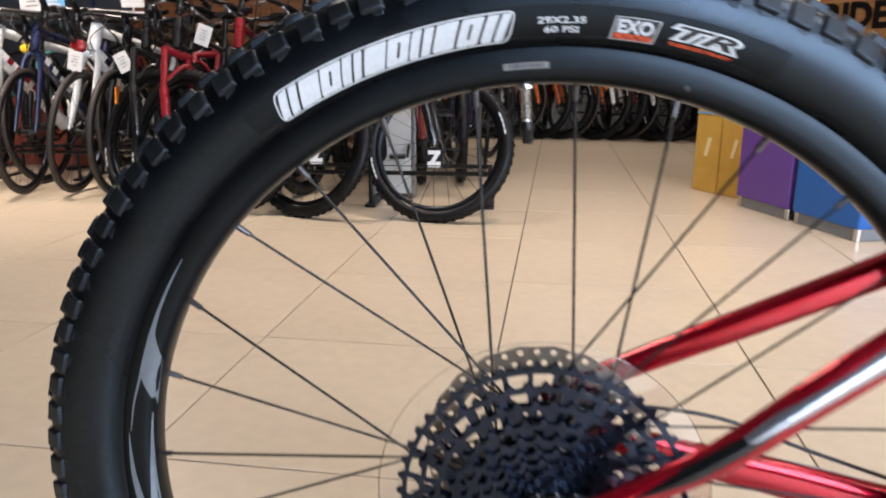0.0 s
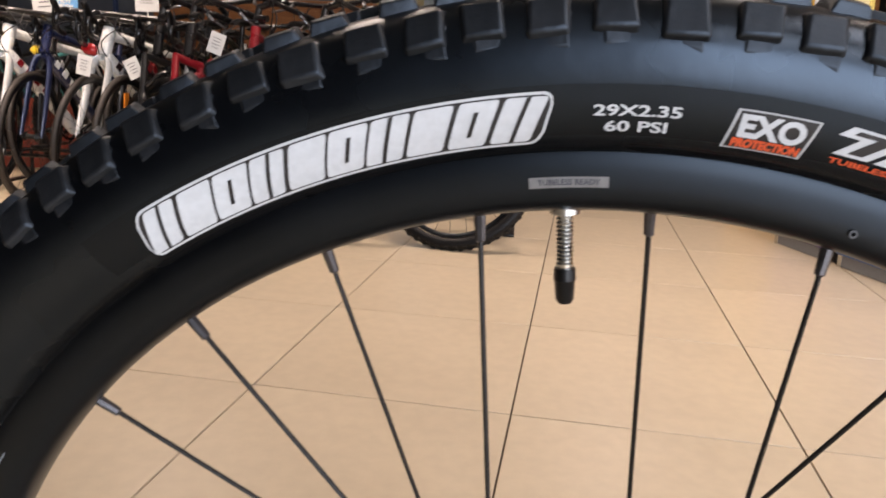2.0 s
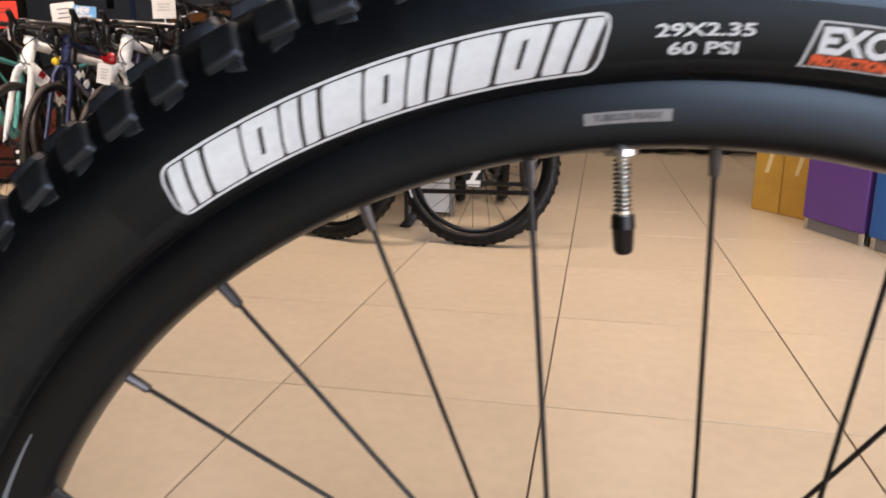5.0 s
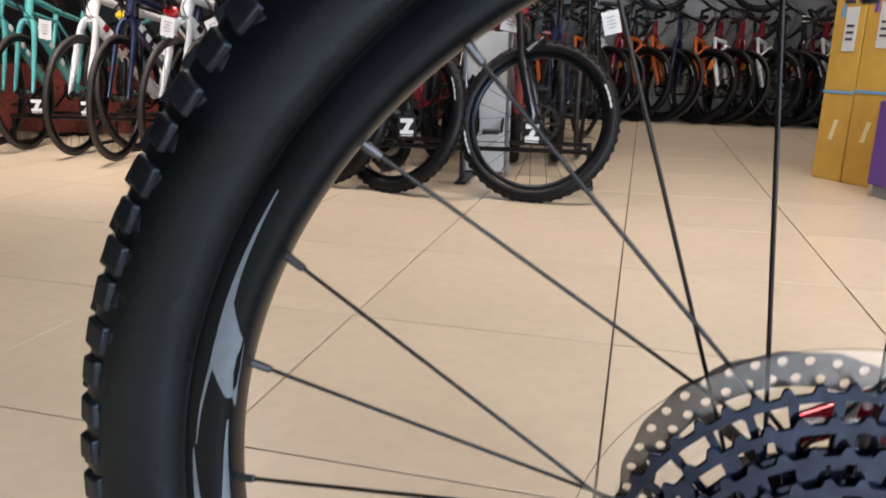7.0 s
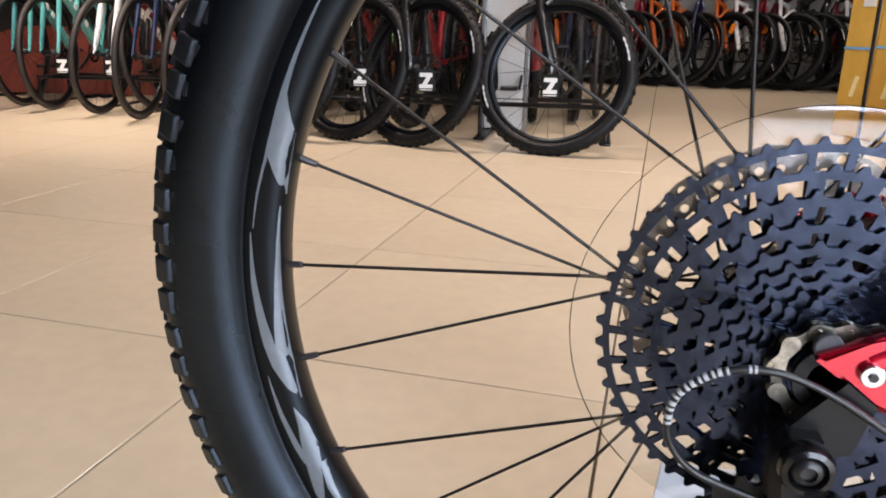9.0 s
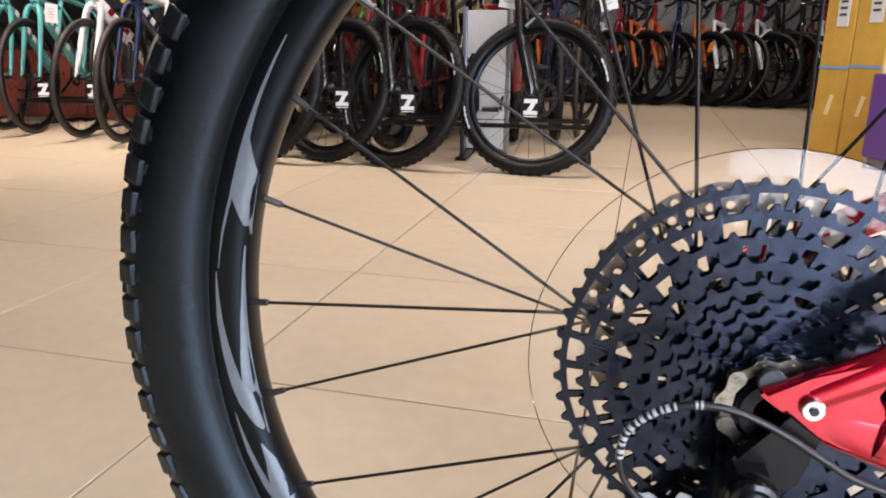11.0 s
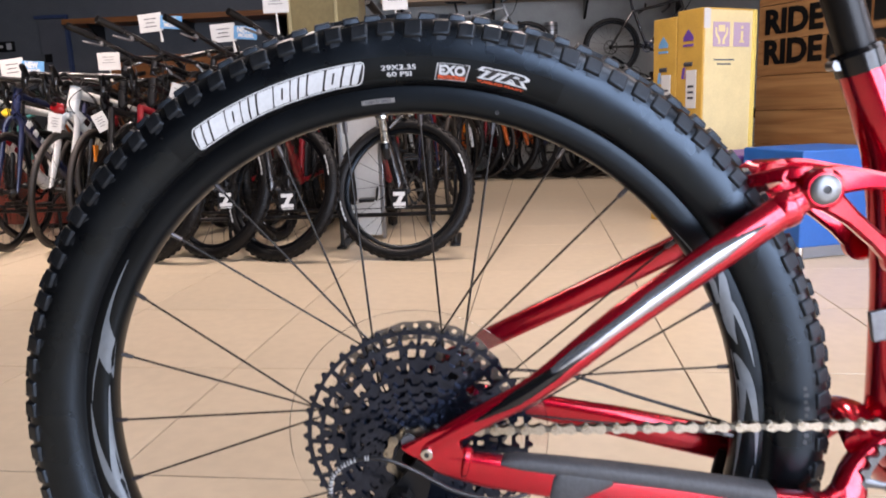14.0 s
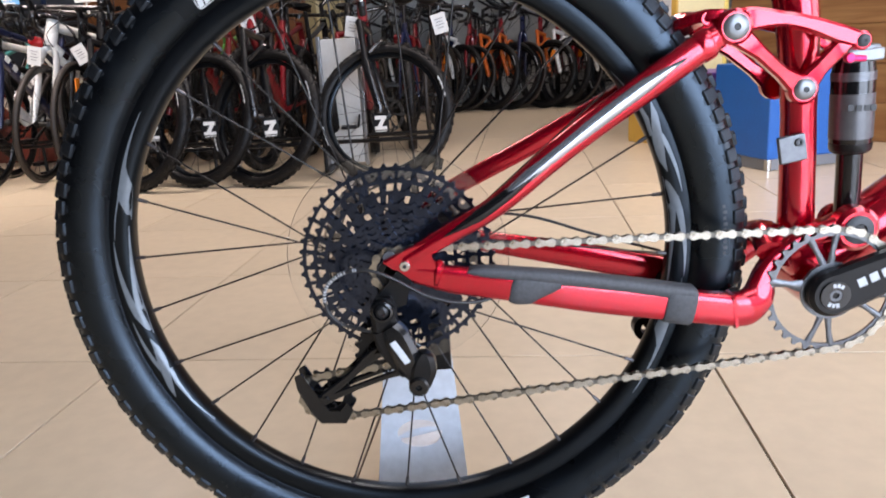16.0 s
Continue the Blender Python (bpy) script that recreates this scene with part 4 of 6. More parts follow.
for q in range(6):
    bm = bmesh.new()
    tube(bm, [radial(60 * q, 0.024), radial(60 * q + 12, 0.050), radial(60 * q + 16, 0.0725)], [(0.006, 0.0009), (0.0035, 0.0009), (0.0050, 0.0009)], 8, 4)
    part("rotor_arm", bm, ROTOR, rotor)
bm = bmesh.new()
disc(bm, (0, 0, 0), 0.027, 0.002, 32, hole=0.018)
part("rotor_carrier", bm, ROTOR, rotor)

# frame: main triangle
bm = bmesh.new()
tube(bm, [(0.424, 0, 0.375), (0.423, 0, 0.43), (0.4145, 0, 0.535), (0.404, 0, 0.625), (0.392, 0, 0.668), (0.367, 0, 0.722)], [0.0195, 0.0185, 0.0172, 0.0210, 0.0218, 0.0185], 24, 6)
part("seat_tube", bm, RED, bike)
bm = bmesh.new()
tube(bm, [(0.380, 0, 0.690), (0.430, 0, 0.699), (0.52, 0, 0.713), (0.75, 0, 0.775), (0.97, 0, 0.865)], [(0.014, 0.014), (0.0155, 0.016), (0.017, 0.018), (0.019, 0.021), (0.024, 0.024)], 20, 6)
part("top_tube", bm, RED, bike)
bm = bmesh.new()
tube(bm, [(0.455, 0, 0.385), (0.55, 0, 0.455), (0.80, 0, 0.660), (0.99, 0, 0.80)], [(0.030, 0.034), (0.031, 0.031), (0.029, 0.029), (0.028, 0.026)], 24, 6)
part("down_tube", bm, RED, bike)
bm = bmesh.new()
tube(bm, [(0.955, 0, 0.90), (1.005, 0, 0.77)], 0.026, 24)
part("head_tube", bm, RED, bike)
bm = bmesh.new()
tube(bm, [(0.444, -0.042, 0.358), (0.444, 0.042, 0.358)], 0.026, 28)
box(bm, (0.445, 0, 0.392), (0.07, 0.05, 0.05), (0, -14, 0), bevel=0.012)
part("bottom_bracket", bm, RED, bike)
# seatpost and clamp
bm = bmesh.new()
tube(bm, [(0.370, 0, 0.715), (0.338, 0, 0.795), (0.318, 0, 0.845)], 0.0155, 24)
part("seatpost", bm, BLACKP, bike, "black seatpost")
bm = bmesh.new()
tube(bm, [(0.3705, 0, 0.7130), (0.3645, 0, 0.7280)], [0.0205, 0.0205], 28)
tube(bm, [(0.3650, 0, 0.7275), (0.3635, 0, 0.7310)], [0.0225, 0.0205], 28)
cl = part("seat_clamp", bm, GLOSSB, bike, "black seat clamp")
bm = bmesh.new()
tube(bm, [(0.3475, -0.0075, 0.7165), (0.3475, 0.0075, 0.7165)], [0.0046, 0.0046], 14)
part("clamp_bolt", bm, PIVOT, cl, "bright clamp bolt")

# swingarm: seat stays and chain stays on both sides
for side in (-1, 1):
    bm = bmesh.new()
    if side < 0:
        tube(bm, [(0.012, -0.0695, 0.404), (0.055, -0.0690, 0.430), (0.104, -0.0675, 0.459), (0.169, -0.0640, 0.5135), (0.245, -0.054, 0.567), (0.296, -0.047, 0.6015), (0.314, -0.0445, 0.6125)],
             [(0.009, 0.006), (0.0100, 0.007), (0.0112, 0.008), (0.0132, 0.009), (0.0142, 0.010), (0.0138, 0.010), (0.0115, 0.007)], 20, 6)
    else:
        tube(bm, [(0.005, 0.079, 0.418), (0.071, 0.076, 0.455), (0.16, 0.066, 0.504), (0.250, 0.054, 0.556), (0.300, 0.047, 0.590), (0.326, 0.045, 0.615)],
             [(0.009, 0.006), (0.0105, 0.007), (0.0115, 0.008), (0.012, 0.009), (0.012, 0.010), (0.012, 0.008)], 24, 6, square=3.2)
    ss = part("seat_stay", bm, RED, bike)
    if side < 0:
        # window highlight as a silver strip, dark reflection as a black lower lead-in
        bm = bmesh.new()
        tube(bm, [(0.094, -0.0698, 0.4555), (0.135, -0.0685, 0.488), (0.190, -0.0640, 0.5305), (0.245, -0.0570, 0.5695), (0.280, -0.0525, 0.5925)], [(0.0015, 0.0072), (0.0074, 0.0080), (0.0088, 0.0086), (0.0084, 0.0092), (0.0012, 0.0084)], 16, 6)
        part("silver_highlight", bm, SILVER_SHEEN, ss, "window highlight modelled in silver on the stay")
        bm = bmesh.new()
        tube(bm, [(0.052, -0.0715, 0.4300), (0.085, -0.0710, 0.4490), (0.115, -0.0700, 0.4705), (0.145, -0.0685, 0.4930)], [(0.001, 0.0062), (0.0070, 0.0074), (0.0066, 0.0076), (0.001, 0.0074)], 14, 6)
        part("dark_reflection", bm, GLOSSB, ss, "dark reflection modelled in black on the stay")
    bm = bmesh.new()
    if side < 0:
        tube(bm, [(0.020, -0.0685, 0.392), (0.062, -0.0675, 0.383), (0.12, -0.0670, 0.375), (0.20, -0.0650, 0.3625), (0.29, -0.060, 0.350), (0.345, -0.0555, 0.3425)],
             [(0.010, 0.006), (0.0142, 0.008), (0.0150, 0.009), (0.0165, 0.009), (0.0170, 0.010), (0.0170, 0.011)], 28, 6, square=3.6)
        tube(bm, [(0.0405, -0.0690, 0.3905), (0.0425, -0.0690, 0.3902), (0.0460, -0.0688, 0.3895), (0.0480, -0.0688, 0.3890)], [(0.0125, 0.006), (0.0148, 0.009), (0.0150, 0.0092), (0.0128, 0.007)], 20)
        # welded elbow, bent up and inwards to the main pivot behind the chainring
        tube(bm, [(0.3425, -0.0555, 0.3425), (0.3580, -0.0540, 0.3440), (0.3720, -0.0475, 0.3545), (0.3800, -0.0400, 0.3800), (0.3980, -0.0385, 0.4010), (0.4280, -0.0380, 0.4170), (0.4645, -0.0380, 0.4227)], [(0.0176, 0.0110), (0.0192, 0.0112), (0.0165, 0.0108), (0.0098, 0.0100), (0.0092, 0.0095), (0.0105, 0.0095), (0.0150, 0.0095)], 24, 4, square=2.7)
        bar(bm, [(0.3420, -0.0556, 0.3425), (0.3450, -0.0555, 0.3430)], [0.0182, 0.0182], 0.0116, 0.0030, n=2)
    else:
        tube(bm, [(0.005, 0.078, 0.400), (0.123, 0.071, 0.380), (0.20, 0.066, 0.368), (0.29, 0.060, 0.352), (0.342, 0.055, 0.345), (0.40, 0.046, 0.385)],
             [(0.010, 0.006), (0.0130, 0.008), (0.0155, 0.009), (0.0170, 0.010), (0.017, 0.011), (0.013, 0.012)], 24, 6, square=3.2)
    cs = part("chain_stay", bm, RED, bike)
    if side < 0:
        bm = bmesh.new()
        tube(bm, [(0.074, -0.0685, 0.3925), (0.092, -0.0685, 0.3920), (0.16, -0.0675, 0.3845), (0.23, -0.0635, 0.3745), (0.300, -0.0590, 0.3620)], [(0.0020, 0.0070), (0.0058, 0.0095), (0.0075, 0.0102), (0.0075, 0.0108), (0.0085, 0.0115)], 20, 5, square=3.0)
        g = part("guard", bm, GUARD, cs, "grey rubber chainstay guard")
        bm = bmesh.new()
        tube(bm, [(0.272, -0.0614, 0.3530), (0.274, -0.0612, 0.3527), (0.300, -0.0592, 0.3488), (0.302, -0.0590, 0.3485)], [(0.0176, 0.0104), (0.0194, 0.0118), (0.0200, 0.0122), (0.0184, 0.0110)], 24, square=3.4)
        part("guard_strap", bm, GUARD, cs, "grey rubber guard strap")
        bm = bmesh.new()
        tube(bm, [(0.117, -0.0686, 0.3735), (0.122, -0.0688, 0.3730), (0.135, -0.0685, 0.3735), (0.166, -0.0672, 0.3785)], [(0.0130, 0.0080), (0.0158, 0.0098), (0.0160, 0.0105), (0.0045, 0.0100)], 24, 4, square=3.0)
        part("guard_lip", bm, GUARD, cs, "grey rubber guard end")
    # rocker link with its two arms
    ry = 0.041 * side
    bm = bmesh.new()
    bar(bm, [(0.3255, ry, 0.620), (0.342, ry, 0.6265), (0.372, ry * 0.97, 0.6260), (0.400, ry * 0.92, 0.6205), (0.426, ry * 0.90, 0.6120), (0.449, ry * 0.88, 0.605)], [0.0165, 0.0112, 0.0068, 0.0072, 0.0088, 0.0078], 0.0074, 0.0030, n=5)
    bar(bm, [(0.330, ry, 0.614), (0.354, ry * 0.95, 0.596), (0.378, ry * 0.85, 0.577), (0.401, ry * 0.80, 0.561)], [0.0115, 0.0068, 0.0066, 0.0125], 0.0064, 0.0026, n=5)
    bar(bm, [(0.401, ry * 0.80, 0.561), (0.414, ry * 0.82, 0.579), (0.428, ry * 0.86, 0.596), (0.438, ry * 0.87, 0.606)], [0.0120, 0.0076, 0.0080, 0.0070], 0.0062, 0.0026, n=5)
    disc(bm, (0.3255, ry + 0.003 * side, 0.620), 0.0166, 0.021, 36, bevel=0.003)
    disc(bm, (0.4008, ry * 0.80, 0.5608), 0.0150, 0.014, 32, bevel=0.003)
    disc(bm, (0.4490, ry * 0.88, 0.605), 0.0092, 0.014, 24, bevel=0.002)
    rk = part("rocker_link", bm, RED, bike)
    for bx, bz, by, br in ((0.3253, 0.620, ry + 0.0134 * side, 0.0122), (0.4008, 0.5608, ry * 0.80 + 0.0066 * side, 0.0106), (0.4490, 0.605, ry * 0.88 + 0.0066 * side, 0.0064)):
        bm = bmesh.new()
        lathe(bm, [(br, 0.0), (br * 0.985, -0.0012), (br * 0.86, -0.0024), (br * 0.55, -0.0033), (br * 0.27, -0.0036), (br * 0.25, -0.0030), (br * 0.25, 0.0)], 32)
        if side > 0:
            bmesh.ops.transform(bm, matrix=Matrix.Rotation(math.pi, 4, "Z"), verts=bm.verts[:])
        bo = part("pivot_bolt", bm, PIVOT if br > 0.007 else GUARD, rk, "grey aluminium pivot bolt", pose(bx, by, bz))
        # socket's shaded depth given as a black six-sided disc
        bm = bmesh.new()
        disc(bm, (0, 0.0016 * side, 0), br * 0.27, 0.002, 6)
        part("socket_shade", bm, BLACK_INK, bo, "black disc as the shade in a hex socket")
    # cuff where the stay meets its pivot
    bm = bmesh.new()
    sy = 0.0465 * side
    dz = 0.0 if side < 0 else -0.006
    tube(bm, [(0.2925, sy, 0.5990 + dz), (0.2950, sy, 0.6006 + dz), (0.3030, sy, 0.6058 + dz), (0.3060, sy, 0.6075 + dz)], [(0.0135, 0.0095), (0.0152, 0.0108), (0.0156, 0.0110), (0.0140, 0.0095)], 20)
    part("stay_cuff", bm, RED, bike)
bm = bmesh.new()
bar(bm, [(0.326, -0.034, 0.630), (0.304, -0.030, 0.630), (0.287, -0.020, 0.622), (0.279, 0, 0.616), (0.287, 0.020, 0.622), (0.304, 0.030, 0.630), (0.326, 0.034, 0.630)], [0.0075, 0.0085, 0.0095, 0.0105, 0.0095, 0.0085, 0.0075], 0.0058, 0.002, up=(0.35, 0, 0.94))
sb = part("stay_bridge", bm, RED, bike)
bm = bmesh.new()
disc(bm, (0.304, -0.0365, 0.628), 0.0062, 0.003, 18, hole=0.0034)
part("bridge_bolt", bm, RED, sb)

# yoke behind the tyre
bm = bmesh.new()
tube(bm, [(0.386, -0.040, 0.398), (0.392, 0, 0.408), (0.386, 0.040, 0.398)], [(0.016, 0.012), (0.018, 0.014), (0.016, 0.012)], 16, 5, up=(0, 0, 1))
part("yoke", bm, RED, bike)

# dropout and its hardware
bm = bmesh.new()
prism(bm, [(-0.012, 0.404), (0.002, 0.3945), (0.0187, 0.3885), (0.028, 0.3790), (0.043, 0.3775), (0.0465, 0.395), (0.0440, 0.4040), (0.034, 0.4085), (0.050, 0.4265), (0.038, 0.4285), (0.010, 0.4145)], -0.0745, -0.0660)
bmesh.ops.bevel(bm, geom=bm.edges[:], offset=0.0026, segments=2, affect="EDGES")
dr = part("dropout", bm, RED, bike)
bm = bmesh.new()
disc(bm, (0.012, -0.0762, 0.4005), 0.0052, 0.004, 20)
db = part("dropout_bolt", bm, STEEL, dr, "bright dropout bolt")
# black disc on the bolt as the shade of its socket
bm = bmesh.new()
disc(bm, (0.012, -0.0784, 0.4005), 0.0022, 0.0015, 6)
part("socket_shade", bm, BLACK_INK, db)
bm = bmesh.new()
disc(bm, (-0.004, -0.0665, 0.407), 0.0065, 0.004, 20)
part("axle_end", bm, GUARD, bike, "grey axle end")
bm = bmesh.new()
prism(bm, [(0.004, 0.395), (0.018, 0.385), (0.012, 0.360), (-0.014, 0.350), (-0.022, 0.362), (-0.008, 0.380)], -0.0755, -0.0685)
part("hanger", bm, BLACKP, bike, "black derailleur hanger")

# derailleur
bm = bmesh.new()
bar(bm, [(-0.0106, -0.088, 0.3700), (-0.0106, -0.088, 0.3590), (-0.0100, -0.088, 0.3450), (-0.0050, -0.088, 0.3280)], [0.0070, 0.0128, 0.0125, 0.0140], 0.0105, 0.0045)
der = part("derailleur", bm, BLACKP, bike, "black rear derailleur")
bm = bmesh.new()
lathe(bm, [(0.0120, 0.004), (0.0122, -0.001), (0.0108, -0.0042), (0.0085, -0.0050), (0.0076, -0.0030), (0.0076, 0.004)], 32)
part("pivot_collar", bm, GLOSSB, der, "glossy black pivot collar", pose(-0.0106, -0.0990, 0.3595))
bm = bmesh.new()
lathe(bm, [(0.0074, 0.002), (0.0072, -0.0020), (0.0058, -0.0042), (0.0036, -0.0050), (0.0034, -0.0030), (0.0, -0.0028), (0.0, 0.002)], 24)
part("pivot_bolt", bm, HOUSING, der, "glossy dark pivot bolt", pose(-0.0106, -0.0995, 0.3595))
bm = bmesh.new()
bar(bm, [(-0.003, -0.097, 0.3420), (0.0030, -0.099, 0.3320), (0.0095, -0.101, 0.3180), (0.0150, -0.102, 0.3040), (0.021, -0.101, 0.2940)], [0.0090, 0.0128, 0.0132, 0.0125, 0.0100], 0.0100, 0.0050)
part("outer_link", bm, GLOSSB, der, "glossy black parallelogram")
bm = bmesh.new()
bar(bm, [(-0.014, -0.092, 0.3360), (-0.010, -0.092, 0.3200), (0.003, -0.093, 0.3010), (0.012, -0.094, 0.2930)], [0.0080, 0.0075, 0.0070, 0.0080], 0.0080, 0.0030)
part("inner_link", bm, BLACKP, der)
bm = bmesh.new()
box(bm, (0.0066, -0.1113, 0.3200), (0.0068, 0.0012, 0.0270), (0, -33, 0), bevel=0.0005)
part("plate_print", bm, WHITE_INK, der, "white printed plate")
bm = bmesh.new()
bar(bm, [(0.0300, -0.101, 0.3170), (0.0292, -0.102, 0.3110), (0.0280, -0.103, 0.3000), (0.0245, -0.103, 0.2840), (0.0240, -0.103, 0.2770)], [0.0060, 0.0110, 0.0138, 0.0112, 0.0065], 0.0120, 0.0055)
part("knuckle", bm, BLACKP, der)
bm = bmesh.new()
lathe(bm, [(0.0100, 0.003), (0.0100, -0.0015), (0.0082, -0.0034), (0.0032, -0.0038), (0.0028, 0.003)], 28)
part("knuckle_bolt", bm, GLOSSB, der, at=pose(0.0243, -0.1155, 0.2855))
UP, LP = Vector((-0.020, -0.062, 0.302)), Vector((-0.078, -0.060, 0.250))
IN = Vector((0, 0.008, 0))
der.matrix_basis = Matrix.Translation(IN)
for yy in (-0.0715, -0.0505):
    bm = bmesh.new()
    prism(bm, [(-0.110, 0.276), (-0.108, 0.262), (-0.096, 0.237), (-0.085, 0.222), (-0.058, 0.222), (-0.050, 0.236), (-0.056, 0.246), (-0.064, 0.236), (-0.075, 0.236), (-0.084, 0.248), (-0.094, 0.266), (-0.103, 0.2800)], yy - 0.0014, yy + 0.0014)
    part("cage_guard", bm, GLOSSB, der, "glossy black cage guard")
    bm = bmesh.new()
    tube(bm, [(0.028, yy, 0.288), (-0.010, yy, 0.277), (-0.050, yy, 0.262), (-0.084, yy, 0.248)], [(0.0060, 0.0014), (0.0036, 0.0014), (0.0036, 0.0014), (0.0070, 0.0014)], 10, 4)
    part("cage_plate", bm, GLOSSB, der, "glossy black cage plate")
    bm = bmesh.new()
    tube(bm, [(0.020, yy, 0.296), (-0.004, yy, 0.308), (-0.024, yy, 0.302), (-0.050, yy, 0.278), (-0.080, yy, 0.252)], [(0.0065, 0.0014), (0.0070, 0.0014), (0.0070, 0.0014), (0.0040, 0.0014), (0.0060, 0.0014)], 10, 4)
    part("cage_arm", bm, GLOSSB, der)
for c, teeth in ((UP, 12), (LP, 14)):
    bm = bmesh.new()
    toothed_ring(bm, teeth, 0.017 if teeth == 14 else 0.012, 0, 0.003)
    for q in range(5):
        tube(bm, [radial(72 * q, 0.005), radial(72 * q + 14, 0.018 if teeth == 14 else 0.013)], (0.002, 0.0012), 6)
    disc(bm, (0, 0, 0), 0.0065, 0.006, 16)
    pw = part("pulley", bm, BLACKP, der, "black toothed pulley", pose(*c))
    bm = bmesh.new()
    disc(bm, (0, -0.0135, 0), 0.0035, 0.003, 12)
    part("pulley_bolt", bm, GLOSSB, pw)
LOOP = [(0.098, -0.0700, 0.3640), (0.083, -0.0750, 0.3615), (0.059, -0.0780, 0.3630), (0.035, -0.0790, 0.3695), (0.021, -0.0800, 0.3770), (0.0006, -0.0810, 0.3889), (-0.0172, -0.0815, 0.3965), (-0.0300, -0.0815, 0.3988), (-0.0434, -0.0812, 0.3976), (-0.0566, -0.0808, 0.3915),
        (-0.0672, -0.0803, 0.3797), (-0.0688, -0.0798, 0.3632), (-0.0630, -0.0795, 0.3499), (-0.0500, -0.0795, 0.3400), (-0.024, -0.0815, 0.3335)]
bm = bmesh.new()
tube(bm, LOOP, 0.0018, 10, 8)
hs = part("cable_housing", bm, HOUSING, bike, "glossy dark cable housing")
arcs = smooth_path(LOOP, [(0.0, 0.0)] * len(LOOP), 24)[0]
for k in list(range(178, 186, 4)) + list(range(198, 262, 5)):
    bm = bmesh.new()
    tube(bm, [tuple(arcs[k]), tuple(arcs[k + 2 + k % 2])], 0.00192, 10)
    part("print_bar", bm, GREY_INK, hs, "pale printed bar")

# crank, chainring
CR = Vector((0.4425, -0.052, 0.3605))
bm = bmesh.new()
toothed_ring(bm, 32, 0.0580, 0, 0.0026, 0.0042, 0.0645)
ring = part("chainring", bm, BOLT, bike, "grey toothed chainring", pose(*CR))
for a, gap in ((103, 13), (171, 0), (265, 12), (343, 12), (35, 0)):
    for e in ((-gap, gap) if gap else (0,)):
        bm = bmesh.new()
        tube(bm, [radial(a + e * 0.5, 0.024), radial(a + e * 0.8, 0.044), radial(a + e, 0.0605)], [(0.0045, 0.0018), (0.0028, 0.0018), (0.0040, 0.0018)] if gap else [(0.0085, 0.0018), (0.0034, 0.0018), (0.0050, 0.0018)], 8, 4)
        part("spider_arm", bm, BOLT, ring)
bm = bmesh.new()
lathe(bm, [(0.0300, -0.002), (0.0300, 0.002), (0.016, 0.002), (0.016, -0.002)], 40)
part("spider", bm, BOLT, ring)
bm = bmesh.new()
bar(bm, [(0.4400, -0.0600, 0.3605), (0.470, -0.0615, 0.3745), (0.510, -0.0640, 0.3950), (0.60, -0.0700, 0.4410)], [0.0238, 0.0225, 0.0195, 0.0165], 0.0078, 0.0040)
disc(bm, (0.4400, -0.0600, 0.3605), 0.0240, 0.0158, 40, bevel=0.004)
ck = part("crank_arm", bm, BLACKP, bike, "black crank arm with pale lettering")
bm = bmesh.new()
disc(bm, (0.4400, -0.0686, 0.3605), 0.0150, 0.0026, 36, hole=0.0062)
part("bolt_collar", bm, GLOSSB, ck)
bm = bmesh.new()
disc(bm, (0.4400, -0.0684, 0.3605), 0.0062, 0.0028, 12, hole=0.0036)
part("crank_bolt", bm, BOLT, ck)
for q in (60, 82, 104, 240, 262, 284):
    bm = bmesh.new()
    box(bm, (0.4400 + 0.0106 * math.cos(radians(q)), -0.0701, 0.3605 + 0.0106 * math.sin(radians(q))), (0.0030, 0.0005, 0.0042), (0, 90 - q, 0))
    part("print_bar", bm, WHITE_INK, ck, "pale printed bar")
for q in range(4):
    bm = bmesh.new()
    box(bm, (0.4640 + q * 0.0108, -0.0693 - q * 0.00062, 0.3745 + q * 0.0055), (0.0085, 0.0010, 0.0092), (0, -27, 0), bevel=0.0002)
    part("mark_block", bm, WHITE_INK, ck, "white printed block")

# chain: inner and outer links along one loop
def link_mesh(name, outer):
    bm = bmesh.new()
    half = []
    w = 0.0043 if outer else 0.0037
    for sx in (1, -1):
        for a in range(-90, 91, 36):
            q = radians(a)
            half.append((sx * (0.00635 + w * math.cos(q)), sx * w * math.sin(q)))
        half.append((0.0, sx * w * 0.58))
    for yy in ((-0.0026, 0.0026) if outer else (-0.0016, 0.0016)):
        prism(bm, half, yy - 0.0005, yy + 0.0005)
    for sx in (-1, 1):
        if outer:
            disc(bm, (sx * 0.00635, 0, 0), 0.0019, 0.0068, 8)
        else:
            disc(bm, (sx * 0.00635, 0, 0), 0.0037, 0.0030, 8)
    bmesh.ops.recalc_face_normals(bm, faces=bm.faces[:])
    me = bpy.data.meshes.new(name)
    bm.to_mesh(me)
    bm.free()
    me.materials.append(CHAIN if outer else CHAIN_IN)
    return me


def arc(c, r, a0, a1, n):
    return [(c.x + r * math.cos(radians(a0 + (a1 - a0) * k / n)), c.y, c.z + r * math.sin(radians(a0 + (a1 - a0) * k / n))) for k in range(n + 1)]


COGC = Vector((0, -0.0580, HUB))
loop = arc(CR, 0.0645, 92, -82, 22) + arc(LP + IN, 0.0285, -82, -225, 12) + arc(UP + IN, 0.0245, -40, 50, 6) + arc(COGC, 0.0225, 250, 92, 10)
loop = [Vector(p) for p in loop]
loop.append(loop[0].copy())
acc = [0.0]
for p, q in zip(loop, loop[1:]):
    acc.append(acc[-1] + (q - p).length)
count = int(round(acc[-1] / 0.0127 / 2)) * 2


